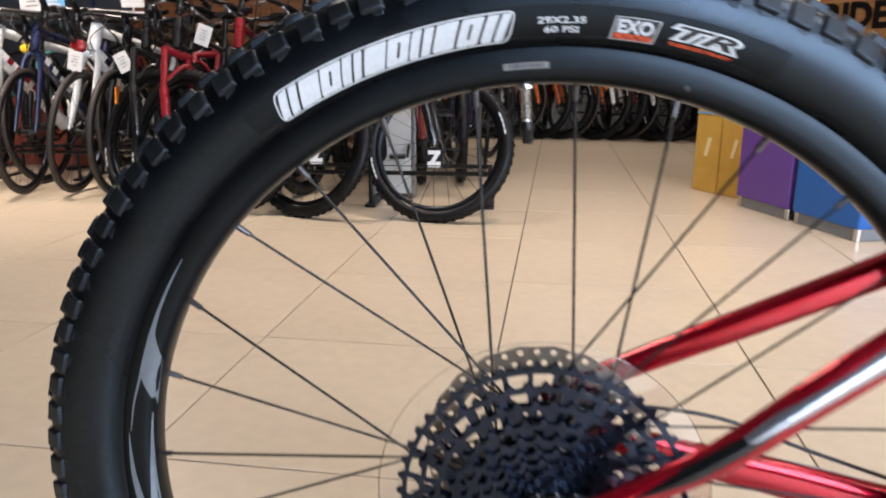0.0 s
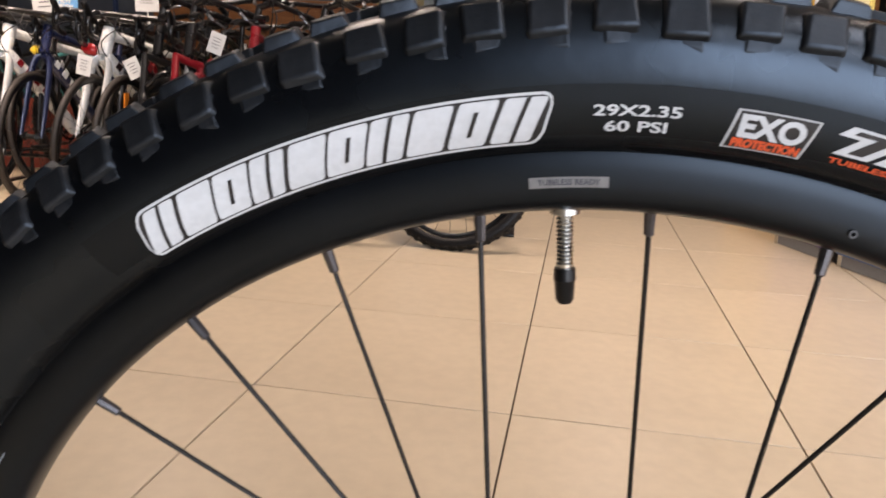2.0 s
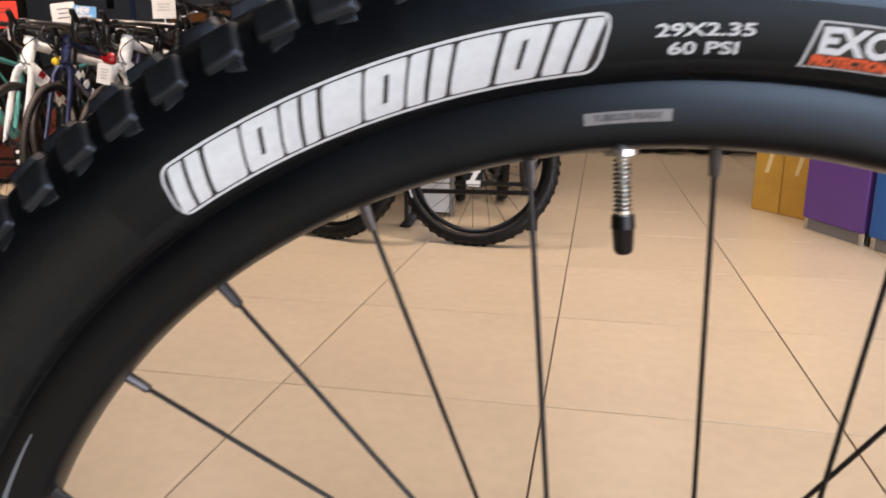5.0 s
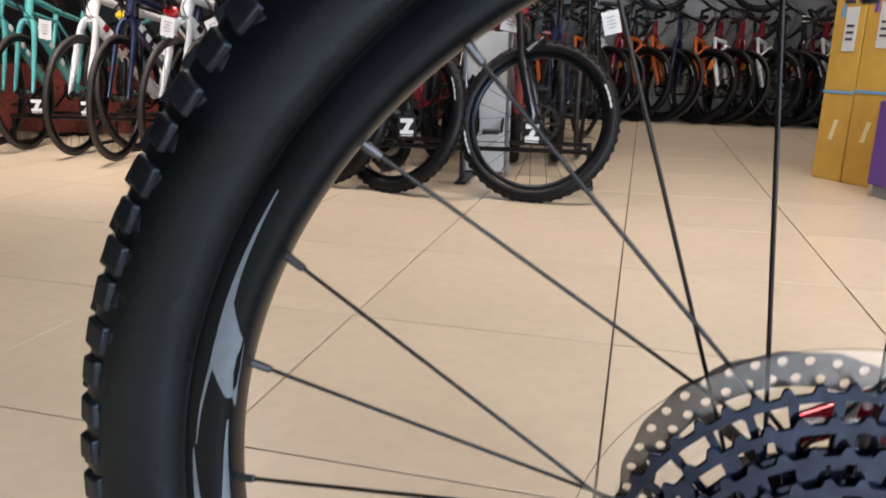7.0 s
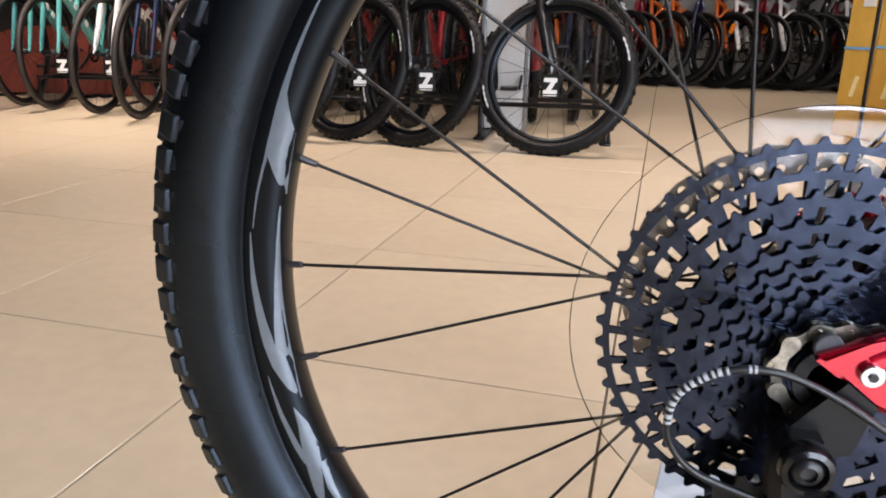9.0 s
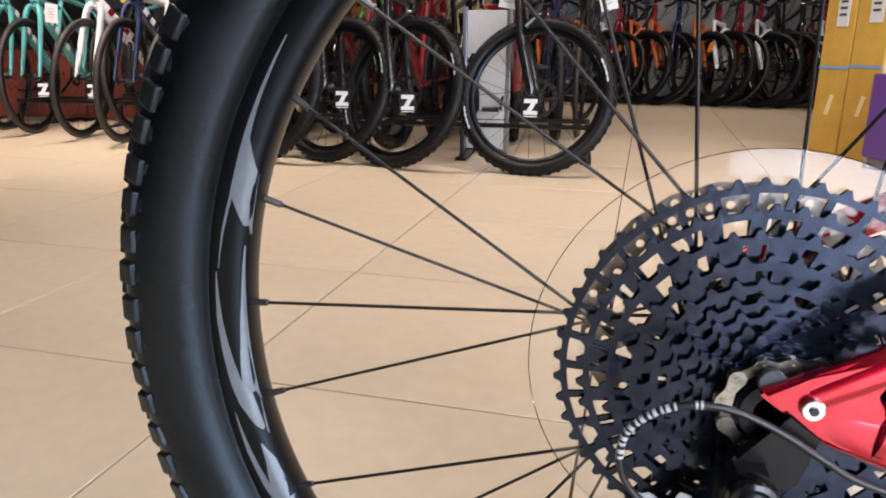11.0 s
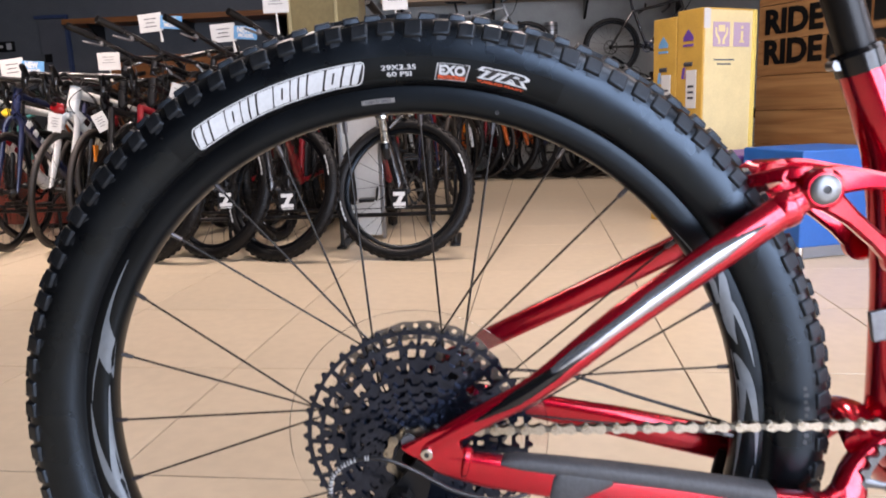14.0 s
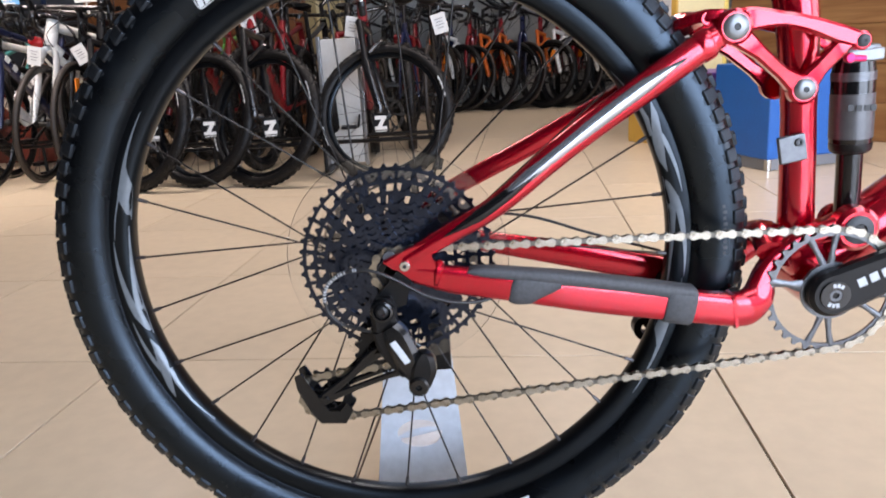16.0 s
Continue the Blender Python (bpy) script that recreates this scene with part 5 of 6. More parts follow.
def along(s):
    s %= acc[-1]
    k = max(i for i in range(len(acc)) if acc[i] <= s + 1e-9)
    k = min(k, len(loop) - 2)
    return loop[k].lerp(loop[k + 1], (s - acc[k]) / max(acc[k + 1] - acc[k], 1e-9))


INNER, OUTER = link_mesh("inner_link", False), link_mesh("outer_link_plate", True)
for k in range(count):
    p, q = along(acc[-1] * k / count), along(acc[-1] * (k + 1) / count)
    d = (q - p).normalized()
    y = Vector((0, 1, 0))
    z = d.cross(y).normalized()
    y = z.cross(d)
    m = Matrix((d, y, z)).transposed().to_4x4()
    m = Matrix.Translation((p + q) / 2) @ m
    if k == 0:
        joiner = INNER.copy()
        joiner.transform(m)
        chain = piece("chain", joiner, bike, "bright nickel-plated bicycle chain")
    else:
        piece("chain_link", OUTER if k % 2 else INNER, chain, at=m)

# rear shock
shock = part("shock_body", tube(bmesh.new(), [(0.4715, 0, 0.495), (0.4700, 0, 0.510), (0.4655, 0, 0.575), (0.4645, 0, 0.590)], [0.0190, 0.0205, 0.0205, 0.0180], 28), GLOSSB, bike, "black air shock with a grey label band")
bm = bmesh.new()
tube(bm, [(0.4702, 0, 0.5085), (0.4670, 0, 0.5535)], 0.0208, 28)
lb = part("label_sleeve", bm, material("shock_grey_label", (0.11, 0.11, 0.115), 0.35, 0.4, 120, 0.15), shock, "grey label sleeve")
for q in range(4):
    bm = bmesh.new()
    box(bm, (0.457 + q * 0.0075, -0.0209 + 0.0012 * abs(q - 1.5) ** 2 * 0.6, 0.540), (0.0055, 0.0008, 0.006))
    part("print_bar", bm, BLACK_INK, lb, "dark printed bar")
bm = bmesh.new()
tube(bm, [(0.4765, 0, 0.420), (0.4715, 0, 0.497)], 0.0125, 24)
part("shaft", bm, GLOSSB, shock, "glossy black shaft")
bm = bmesh.new()
tube(bm, [(0.4660, 0, 0.5660), (0.4655, 0, 0.5745)], 0.0209, 28)
part("label_ring", bm, BOLT, shock, "grey printed ring")
bm = bmesh.new()
tube(bm, [(0.4715, 0, 0.4930), (0.4712, 0, 0.4965), (0.4708, 0, 0.5035)], [0.0165, 0.0200, 0.0206], 28)
part("seal_head", bm, BLACKP, shock, "black seal head")
bm = bmesh.new()
box(bm, (0.4665, 0, 0.5945), (0.034, 0.030, 0.012), (0, -6, 0), bevel=0.004)
for sy in (-0.017, 0.017):
    box(bm, (0.4660, sy, 0.5905), (0.036, 0.004, 0.012), (0, -6, 0), bevel=0.0015)
part("yoke_plate", bm, PIVOT, shock, "bright metal mount")
bm = bmesh.new()
box(bm, (0.4560, -0.0200, 0.5880), (0.0195, 0.006, 0.0062), (0, 2, 0), bevel=0.002)
disc(bm, (0.4490, -0.0205, 0.5885), 0.0048, 0.007, 18, bevel=0.001)
part("adjuster", bm, REDKNOB, shock, "pink anodised adjuster")
bm = bmesh.new()
disc(bm, (0.477, 0.024, 0.4155), 0.0175, 0.012, 28, hole=0.009)
part("lower_mount", bm, RED, bike)
bm = bmesh.new()
disc(bm, (0.4645, -0.0385, 0.4227), 0.0225, 0.022, 40, hole=0.009, bevel=0.004)
lm = part("main_pivot", bm, RED, bike)
bm = bmesh.new()
lathe(bm, [(0.0145, 0.0), (0.0145, -0.0012), (0.0120, -0.0030), (0.0068, -0.0034), (0.0060, -0.0020), (0.0060, 0.0)], 36)
mb = part("pivot_bolt", bm, GUARD, lm, "dark pivot bolt", pose(0.4645, -0.0498, 0.4227))
# shade inside the socket, as a black disc
bm = bmesh.new()
disc(bm, (0, -0.0006, 0), 0.0062, 0.002, 6)
part("socket_shade", bm, BLACK_INK, mb)

# bracket on the seat tube, black tab by the far stay, chain guide lip
bm = bmesh.new()
box(bm, (0.4030, -0.0205, 0.5008), (0.0275, 0.006, 0.0275), (0, -12, 0), bevel=0.0016)
br = part("mount_bracket", bm, BOLT, bike, "grey square mounting bracket")
bm = bmesh.new()
disc(bm, (0.4080, -0.0245, 0.5075), 0.0042, 0.003, 18, hole=0.0018)
mb = part("bracket_bolt", bm, GUARD, br, "dark bracket bolt")
bm = bmesh.new()
lathe(bm, [(0.0155, 0.036), (0.0155, 0.052), (0.0070, 0.052), (0.0070, 0.036)], 24)
box(bm, (0.010, 0.044, 0.018), (0.020, 0.014, 0.042), (0, 10, 0), bevel=0.004)
tube(bm, [(0.010, 0.046, 0.030), (0.018, 0.052, 0.062)], 0.007, 10)
part("cable_guide", bm, BLACKP, bike, "black cable guide bracket", pose(0.283, 0, 0.285))
bm = bmesh.new()
tube(bm, [(0.30, 0.062, 0.372), (0.22, 0.072, 0.392), (0.15, 0.078, 0.412), (0.085, 0.078, 0.418), (0.055, 0.074, 0.416)], 0.0018, 8, 6)
part("brake_hose", bm, BLACKP, bike, "thin black brake hose")
bm = bmesh.new()
box(bm, (0.040, 0.060, 0.418), (0.042, 0.026, 0.024), (0, -35, 0), bevel=0.006)
disc(bm, (0.034, 0.048, 0.425), 0.010, 0.012, 16)
cal = part("brake_caliper", bm, BLACKP, bike, "black brake caliper")
bm = bmesh.new()
disc(bm, (0.056, 0.046, 0.404), 0.006, 0.006, 14)
part("banjo_bolt", bm, REDKNOB, cal)

# ---- display stand ----
stand = thing("bike_stand", "brushed metal bike display stand with an oval cut-out", "stand", pose(-0.010, 0, 0) @ Matrix.Diagonal((0.97, 1, 0.93, 1)))


def stand_y(z):
    return 0.112 + 0.06 * z


bm = bmesh.new()
# the plate is built of strips round an oval opening
OC, OA, OB = (0.0085, 0.104), 0.031, 0.021
N = 40


def edge_of_plate(a):
    """Where a ray from the oval's centre leaves the tapering plate."""
    dx, dz = math.cos(a), math.sin(a)
    best = 9.0
    for (x0, z0), (x1, z1) in (((-0.057, 0.0), (0.074, 0.0)), ((0.074, 0.0), (0.058, 0.222)), ((0.058, 0.222), (-0.034, 0.222)), ((-0.034, 0.222), (-0.057, 0.0))):
        ex, ez = x1 - x0, z1 - z0
        det = dx * -ez + dz * ex
        if abs(det) < 1e-9:
            continue
        s = ((x0 - OC[0]) * -ez + (z0 - OC[1]) * ex) / det
        if 0 < s < best:
            best = s
    return OC[0] + dx * best, OC[1] + dz * best


angles = sorted({round(2 * math.pi * k / N, 5) for k in range(N)} | {round(math.atan2(z - OC[1], x - OC[0]) % (2 * math.pi), 5) for x, z in ((-0.057, 0), (0.074, 0), (0.058, 0.222), (-0.034, 0.222))})
front = [[], []]
for a in angles:
    xi, zi = OC[0] + OA * math.cos(a), OC[1] + OB * math.sin(a)
    xo, zo = edge_of_plate(a)
    front[0].append((xi, zi))
    front[1].append((xo, zo))
lay = [[[bm.verts.new((x, stand_y(z) + off, z)) for x, z in rr] for rr in front] for off in (0, 0.004)]
n = len(angles)
for k in range(n):
    j = (k + 1) % n
    bm.faces.new((lay[0][0][k], lay[0][0][j], lay[0][1][j], lay[0][1][k]))
    bm.faces.new((lay[1][0][j], lay[1][0][k], lay[1][1][k], lay[1][1][j]))
    bm.faces.new((lay[0][0][j], lay[0][0][k], lay[1][0][k], lay[1][0][j]))
    bm.faces.new((lay[0][1][k], lay[0][1][j], lay[1][1][j], lay[1][1][k]))
part("plate", bm, STANDM, stand, smooth=30)
bm = bmesh.new()
tube(bm, [(OC[0] - 0.031, stand_y(OC[1]) + 0.002, 0.097), (OC[0] - 0.012, stand_y(OC[1]) + 0.002, 0.103), (OC[0] + 0.010, stand_y(OC[1]) + 0.002, 0.108), (OC[0] + 0.031, stand_y(OC[1]) + 0.002, 0.110)], [(0.002, 0.002), (0.006, 0.002), (0.0055, 0.002), (0.002, 0.002)], 8, 5)
part("swoosh_bar", bm, STANDM, stand)
bm = bmesh.new()
box(bm, (-0.008, 0.24, 0.004), (0.090, 0.22, 0.006), bevel=0.001)
part("foot_plate", bm, STANDM, stand)
bm = bmesh.new()
box(bm, (0.0415, 0.115, 0.240), (0.033, 0.014, 0.070), (6, 0, 0), bevel=0.003)
box(bm, (0.030, 0.100, 0.300), (0.030, 0.036, 0.060), (6, -18, 0), bevel=0.004)
box(bm, (0.004, 0.088, 0.372), (0.026, 0.014, 0.080), (0, -12, 0), bevel=0.004)
part("hook", bm, BLACKP, stand, "black rubber hook")


# ---- the other bicycles in the shop ----
PAINT = {}


def paint(colour):
    if colour not in PAINT:
        PAINT[colour] = material("bicycle_paint", colour, 0.3, 0.15, 200, 0.12, coat=0.7, stain=0.06)
    return PAINT[colour]


BLACK, WHITE, TEAL, NAVY, CRIMSON, ORANGE, SILVERC, GREEN, DARKRED = (0.006, 0.006, 0.007), (0.80, 0.80, 0.78), (0.10, 0.42, 0.40), (0.010, 0.016, 0.055), (0.20, 0.006, 0.011), (0.62, 0.13, 0.02), (0.36, 0.37, 0.38), (0.10, 0.30, 0.06), (0.20, 0.012, 0.018)
FARRUBBER = material("far_tyre_rubber", (0.0045, 0.0045, 0.005), 0.5, 0, 160, 0.3, 0.2, stain=0.3, spec=0.25)
BROWNWALL = material("brown_tyre_sidewall", (0.017, 0.012, 0.009), 0.6, 0, 160, 0.3, 0.1)
DARKROTOR = material("dull_rotor_steel", (0.07, 0.068, 0.064), 0.4, 0.8, 200, 0.2)
MESHES = {}


def mesh_of(name, bm, mat, smooth=40):
    ob = part(name, bm, mat, smooth=smooth)
    me = ob.data
    bpy.data.objects.remove(ob)
    return me


def wheel_meshes(style):
    """Shared tyre, rim, hub and spoke meshes for mountain and road wheels."""
    if style in MESHES:
        return MESHES[style]
    R, w, knobs = (0.345, 0.029, True) if style == "mtb" else (0.335, 0.0145, False)
    bm = bmesh.new()
    prof = [(R - w + w * math.cos(radians(a)) * (1 if abs(a) < 100 else 0.9), w * math.sin(radians(a))) for a in range(-140, 141, 28)]
    lathe(bm, prof, 56)
    if knobs:
        for k in range(52):
            for yy, hh in ((-0.022, 0.82), (0.0, 1.0), (0.022, 0.82)):
                a = 360 / 52 * (k + (0.5 if yy == 0 else 0))
                box(bm, (0, 0, 0), (0.017, 0.011, 0.006))
                bm.verts.ensure_lookup_table()
                vs = bm.verts[-8:]
                bmesh.ops.transform(bm, matrix=pose(0, 0, 0, 0, a, 0) @ pose(0, yy, R - w + math.sqrt(max(w * w - yy * yy, 0)) + 0.001, math.degrees(math.asin(max(-1, min(1, -yy / w)))), 0, 0), verts=vs)
    ty = mesh_of("tyre", bm, FARRUBBER if style == "mtb" else BROWNWALL, 50)
    bm = bmesh.new()
    rw = 0.014 if style == "mtb" else 0.011
    ri, ro = R - 2 * w + 0.006, R - 2 * w + 0.006 - (0.020 if style == "mtb" else 0.024)
    lathe(bm, [(ri, -rw), (ri, rw), (ro + 0.006, rw * 0.9), (ro, rw * 0.5), (ro, -rw * 0.5), (ro + 0.006, -rw * 0.9)], 56)
    rm = mesh_of("rim", bm, RIM)
    bm = bmesh.new()
    lathe(bm, [(0.008, -0.052), (0.008, 0.052), (0.022, 0.034), (0.024, 0.028), (0.014, 0.022), (0.014, -0.022), (0.024, -0.028), (0.022, -0.034)], 20)
    hb = mesh_of("hub", bm, BLACKP)
    bm = bmesh.new()
    tube(bm, [(0.018, -0.027, 0.0), (0.0, -0.003, ro + 0.002)], 0.0011, 5)
    sa = mesh_of("spoke", bm, SPOKE)
    bm = bmesh.new()
    tube(bm, [(-0.018, 0.027, 0.0), (0.0, 0.003, ro + 0.002)], 0.0011, 5)
    sb = mesh_of("spoke", bm, SPOKE)
    bm = bmesh.new()
    for k in range(24):
        for src in (sa if k % 2 else sb,):
            n0 = len(bm.verts)
            bm.from_mesh(src)
            bm.verts.ensure_lookup_table()
            bmesh.ops.transform(bm, matrix=pose(0, 0, 0, 0, 15 * k, 0), verts=bm.verts[n0:])
    al = mesh_of("spokes", bm, SPOKE)
    bm = bmesh.new()
    polar_plate(bm, [0.088, 0.0845, 0.0765, 0.072, 0.025, 0.016], 60, lambda row, k: not (row == 1 and k % 3 == 0) and not (row == 3 and k % 10 > 1), 0.0431, 0.0018, 0.06)
    rt = mesh_of("brake_rotor", bm, DARKROTOR)
    bm = bmesh.new()
    grid = []
    for q in range(9):
        a = 45 - q * 2.4
        grid.append([bm.verts.new((r * math.cos(radians(a)), -math.sqrt(max(w * w - (r - R + w) ** 2, 0)) - 0.0012, r * math.sin(radians(a)))) for r in ((R - 1.28 * w, R - 1.1 * w, R - 0.92 * w) if q % 2 else (R - 1.16 * w, R - 1.1 * w, R - 1.04 * w))])
    for p0, p1 in zip(grid, grid[1:]):
        for j in range(2):
            bm.faces.new((p0[j], p1[j], p1[j + 1], p0[j + 1]))
    mk = mesh_of("tyre_mark", bm, WHITE_INK)
    MESHES[style] = (R, ty, rm, hb, sa, sb, al, rt, mk)
    return MESHES[style]


def add_wheel(name, parent, style, at, detailed, marks=False):
    R, ty, rm, hb, sa, sb, al, rt, mk = wheel_meshes(style)
    wh = piece(name, hb, parent, at=at)
    piece("tyre", ty, wh)
    piece("rim", rm, wh)
    if detailed:
        for k in range(24):
            piece("spoke", sa if k % 2 else sb, wh, at=pose(0, 0, 0, 0, 15 * k, 0))
    else:
        tagged(piece("spokes", al, wh), kind="stuff")
    if style == "mtb":
        piece("brake_rotor", rt, wh)
        if marks:
            piece("tyre_mark", mk, wh, "white printed tyre mark")
            piece("tyre_mark", mk, wh, "white printed tyre mark", at=pose(0, 0, 0, 0, 180, 0))
            for a in (0, 180):
                piece("tyre_mark", mk, wh, "white printed tyre mark", at=pose(0, 0, 0, 0, a, 180))
    return wh


def bicycle(label, front_at, heading, steer, style, main, accent, detailed=True, scale=0.94, group="bicycles in the front row", lean=0.0, reflector=False, fat=1.0):
    """A whole bicycle, its front tyre standing at a plan point. Local x is ahead, the rear axle over x = 0."""
    R = wheel_meshes(style)[0]
    wb = 1.08 if style == "mtb" else 0.98
    t = thing("bicycle", label, "bicycle", Matrix.Translation((front_at[0], front_at[1], 0)) @ pose(0, 0, 0, lean, 0, heading) @ Matrix.Scale(scale, 4) @ Matrix.Translation((-wb, 0, 0)), group=group)
    body, second = paint(main), paint(accent)
    bb = (0.43, 0, R - 0.02)
    seat = (0.24, 0, 0.82)
    ht, hb = (0.80, 0, 0.90), (0.85, 0, 0.76)
    k = (1.0 if style == "mtb" else 0.95) * fat
    bm = bmesh.new()
    tube(bm, [bb, seat], 0.017, 12)
    tube(bm, [hb, (0.62, 0, 0.53), bb], [(0.024 * k + 0.006, 0.024 * k + 0.004)] * 3, 14)
    tube(bm, [(ht[0] + 0.015, 0, ht[2] - 0.03), (0.52, 0, 0.80), (0.27, 0, 0.755)], [0.02 * fat, 0.018 * fat, 0.014 * fat], 12)
    tube(bm, [ht, hb], 0.024 * fat, 14)
    for sy in (-1, 1):
        tube(bm, [(0.0, 0.062 * sy, R), (0.2, 0.055 * sy, R + 0.002), (0.40, 0.03 * sy, R - 0.015)], [0.008, 0.012, 0.014], 8)
        tube(bm, [(0.0, 0.062 * sy, R + 0.01), (0.15, 0.045 * sy, 0.60), (0.255, 0.012 * sy, 0.755)], [0.007, 0.009, 0.009], 8)
    part("frame", bm, body, t)
    bm = bmesh.new()
    for q in range(5):
        c = Vector((0.79 - q * 0.048, 0.024 * k + 0.0055, 0.702 - q * 0.0505))
        box(bm, c, (0.034, 0.003, 0.036), (0, 46, 0))
    part("mark_block", bm, second, t, "painted blocks on the down tube")
    # everything that turns with the bars
    axis = Vector((ht[0] - hb[0], 0, ht[2] - hb[2])).normalized()
    S = Matrix.Translation(hb) @ Matrix.Rotation(radians(steer), 4, axis) @ Matrix.Translation(-Vector(hb))
    bm = bmesh.new()
    if style == "mtb":
        tube(bm, [(0.862, -0.075, 0.735), (0.862, 0.075, 0.735)], (0.018, 0.022), 12)
        for sy in (-1, 1):
            tube(bm, [(0.862, 0.068 * sy, 0.74), (0.955, 0.066 * sy, 0.53)], 0.0165, 12)
    else:
        for sy in (-1, 1):
            tube(bm, [(0.852, 0.012 * sy, 0.745), (0.875, 0.042 * sy, 0.70), (0.935, 0.050 * sy, 0.48), (wb, 0.052 * sy, R)], [(0.022 * fat, 0.013), (0.023 * fat, 0.014), (0.018 * fat, 0.012 * fat), (0.010, 0.008)], 10, 3)
    fk = part("fork", bm, second if style == "mtb" else body, t, at=S)
    if style == "mtb":
        for sy in (-1, 1):
            bm = bmesh.new()
            tube(bm, [(0.945, 0.066 * sy, 0.555), (wb - 0.005, 0.066 * sy, R + 0.005), (wb, 0.064 * sy, R - 0.015)], [0.0225, 0.021, 0.013], 12)
            part("fork_leg", bm, second, fk)
        bm = bmesh.new()
        tube(bm, [(0.95, -0.066, 0.60), (0.985, -0.03, 0.685), (0.985, 0.03, 0.685), (0.95, 0.066, 0.60)], 0.010, 8, 4)
        part("fork_arch", bm, second, fk)
    add_wheel("front_wheel", t, style, S @ pose(wb, 0, R), detailed, marks=True)
    add_wheel("rear_wheel", t, style, pose(0, 0, R), False)
    bm = bmesh.new()
    tube(bm, [(ht[0] - 0.012, 0, ht[2] + 0.03), (ht[0] - 0.016, 0, ht[2] + 0.045), (ht[0] + 0.05, 0, ht[2] + 0.055)], [0.018, 0.018, 0.016], 10)
    if style == "mtb":
        tube(bm, [(ht[0] - 0.012, 0, ht[2] + 0.02), (ht[0] - 0.028, 0, ht[2] + 0.105)], 0.017, 10)
        tube(bm, [(ht[0] - 0.028, 0, ht[2] + 0.095), (ht[0] + 0.045, 0, ht[2] + 0.130)], 0.016, 10)
    part("stem", bm, paint(BLACK), t, at=S)
    low = S
    S = S @ Matrix.Translation((0, 0, 0.085)) if style == "mtb" else S
    bm = bmesh.new()
    if style == "mtb":
        tube(bm, [(0.80, -0.37, 0.985), (0.83, -0.20, 0.975), (0.85, -0.05, 0.957), (0.85, 0.05, 0.957), (0.83, 0.20, 0.975), (0.80, 0.37, 0.985)], 0.0125, 10, 3)
    else:
        for sy in (-1, 1):
            tube(bm, [(0.85, 0, 0.955), (0.855, 0.17 * sy, 0.955), (0.90, 0.205 * sy, 0.95), (0.945, 0.21 * sy, 0.915), (0.925, 0.212 * sy, 0.855), (0.85, 0.215 * sy, 0.83)], [0.0145] * 6, 10, 4)
    hbv = part("handlebar", bm, paint(BLACK), t, at=S)
    for sy in (-1, 1):
        bm = bmesh.new()
        if style == "mtb":
            tube(bm, [(0.822, 0.24 * sy, 0.978), (0.80, 0.372 * sy, 0.986)], 0.0175, 10)
            part("grip", bm, BLACKP, hbv)
            bm = bmesh.new()
            tube(bm, [(0.835, 0.20 * sy, 0.965), (0.872, 0.22 * sy, 0.945), (0.862, 0.31 * sy, 0.935)], [0.011, 0.007, 0.005], 8, 3)
            part("brake_lever", bm, ALU, hbv)
        else:
            tube(bm, [(0.925, 0.209 * sy, 0.935), (0.975, 0.210 * sy, 0.985), (0.985, 0.21 * sy, 1.0)], [0.017, 0.017, 0.012], 10, 3)
            tube(bm, [(0.975, 0.21 * sy, 0.97), (0.968, 0.213 * sy, 0.90), (0.945, 0.215 * sy, 0.85)], 0.006, 8, 3)
            part("brake_hood", bm, BLACKP, hbv)
    S = low
    rise = 0.085 if style == "mtb" else 0.0
    # cables looping ahead of the bars
    for q, sy in enumerate((-1, 1, -0.5)):
        bm = bmesh.new()
        tube(bm, [(0.85, 0.19 * sy, 0.955 + rise), (0.97, 0.12 * sy, 0.945 + rise - 0.03 * q), (0.93, 0.02 * sy, 0.83), (0.86, 0.03 * sy, 0.74)], 0.0028, 6, 5)
        part("cable", bm, BLACKP, t, at=S)
    bm = bmesh.new()
    tube(bm, [seat, (0.215, 0, 0.93)], 0.0145, 10)
    part("seatpost", bm, paint(BLACK), t)
    bm = bmesh.new()
    tube(bm, [(0.09, 0, 0.965), (0.13, 0, 0.955), (0.20, 0, 0.950), (0.28, 0, 0.950), (0.355, 0, 0.935)], [(0.012, 0.05), (0.022, 0.068), (0.020, 0.045), (0.016, 0.024), (0.008, 0.014)], 14, 4)
    part("saddle", bm, BLACKP, t)
    bm = bmesh.new()
    toothed_ring(bm, 32, 0.05, 0, 0.003)
    for q in range(4):
        tube(bm, [(0, 0, 0), radial(90 * q + 30, 0.055)], (0.006, 0.002), 6)
    part("chainring", bm, COG, t, at=pose(bb[0], -0.045, bb[2]))
    for sy, a in ((-1, -35), (1, 145)):
        bm = bmesh.new()
        e = Vector(bb) + Vector((0.17 * math.cos(radians(a)), 0.075 * sy, 0.17 * math.sin(radians(a))))
        tube(bm, [(bb[0], 0.06 * sy, bb[2]), e], [(0.014, 0.007), (0.010, 0.007)], 8)
        ckk = part("crank_arm", bm, BLACKP, t)
        bm = bmesh.new()
        box(bm, e + Vector((0, 0.05 * sy, 0)), (0.09, 0.085, 0.018), bevel=0.005)
        part("pedal", bm, BLACKP, ckk)
    if reflector:
        bm = bmesh.new()
        box(bm, (wb + 0.0, 0.004, R + 0.20), (0.045, 0.01, 0.09), bevel=0.003)
        part("reflector", bm, material("orange_reflector", (0.7, 0.2, 0.02), 0.25, 0, 90, 0.1), t, at=S)
    return t


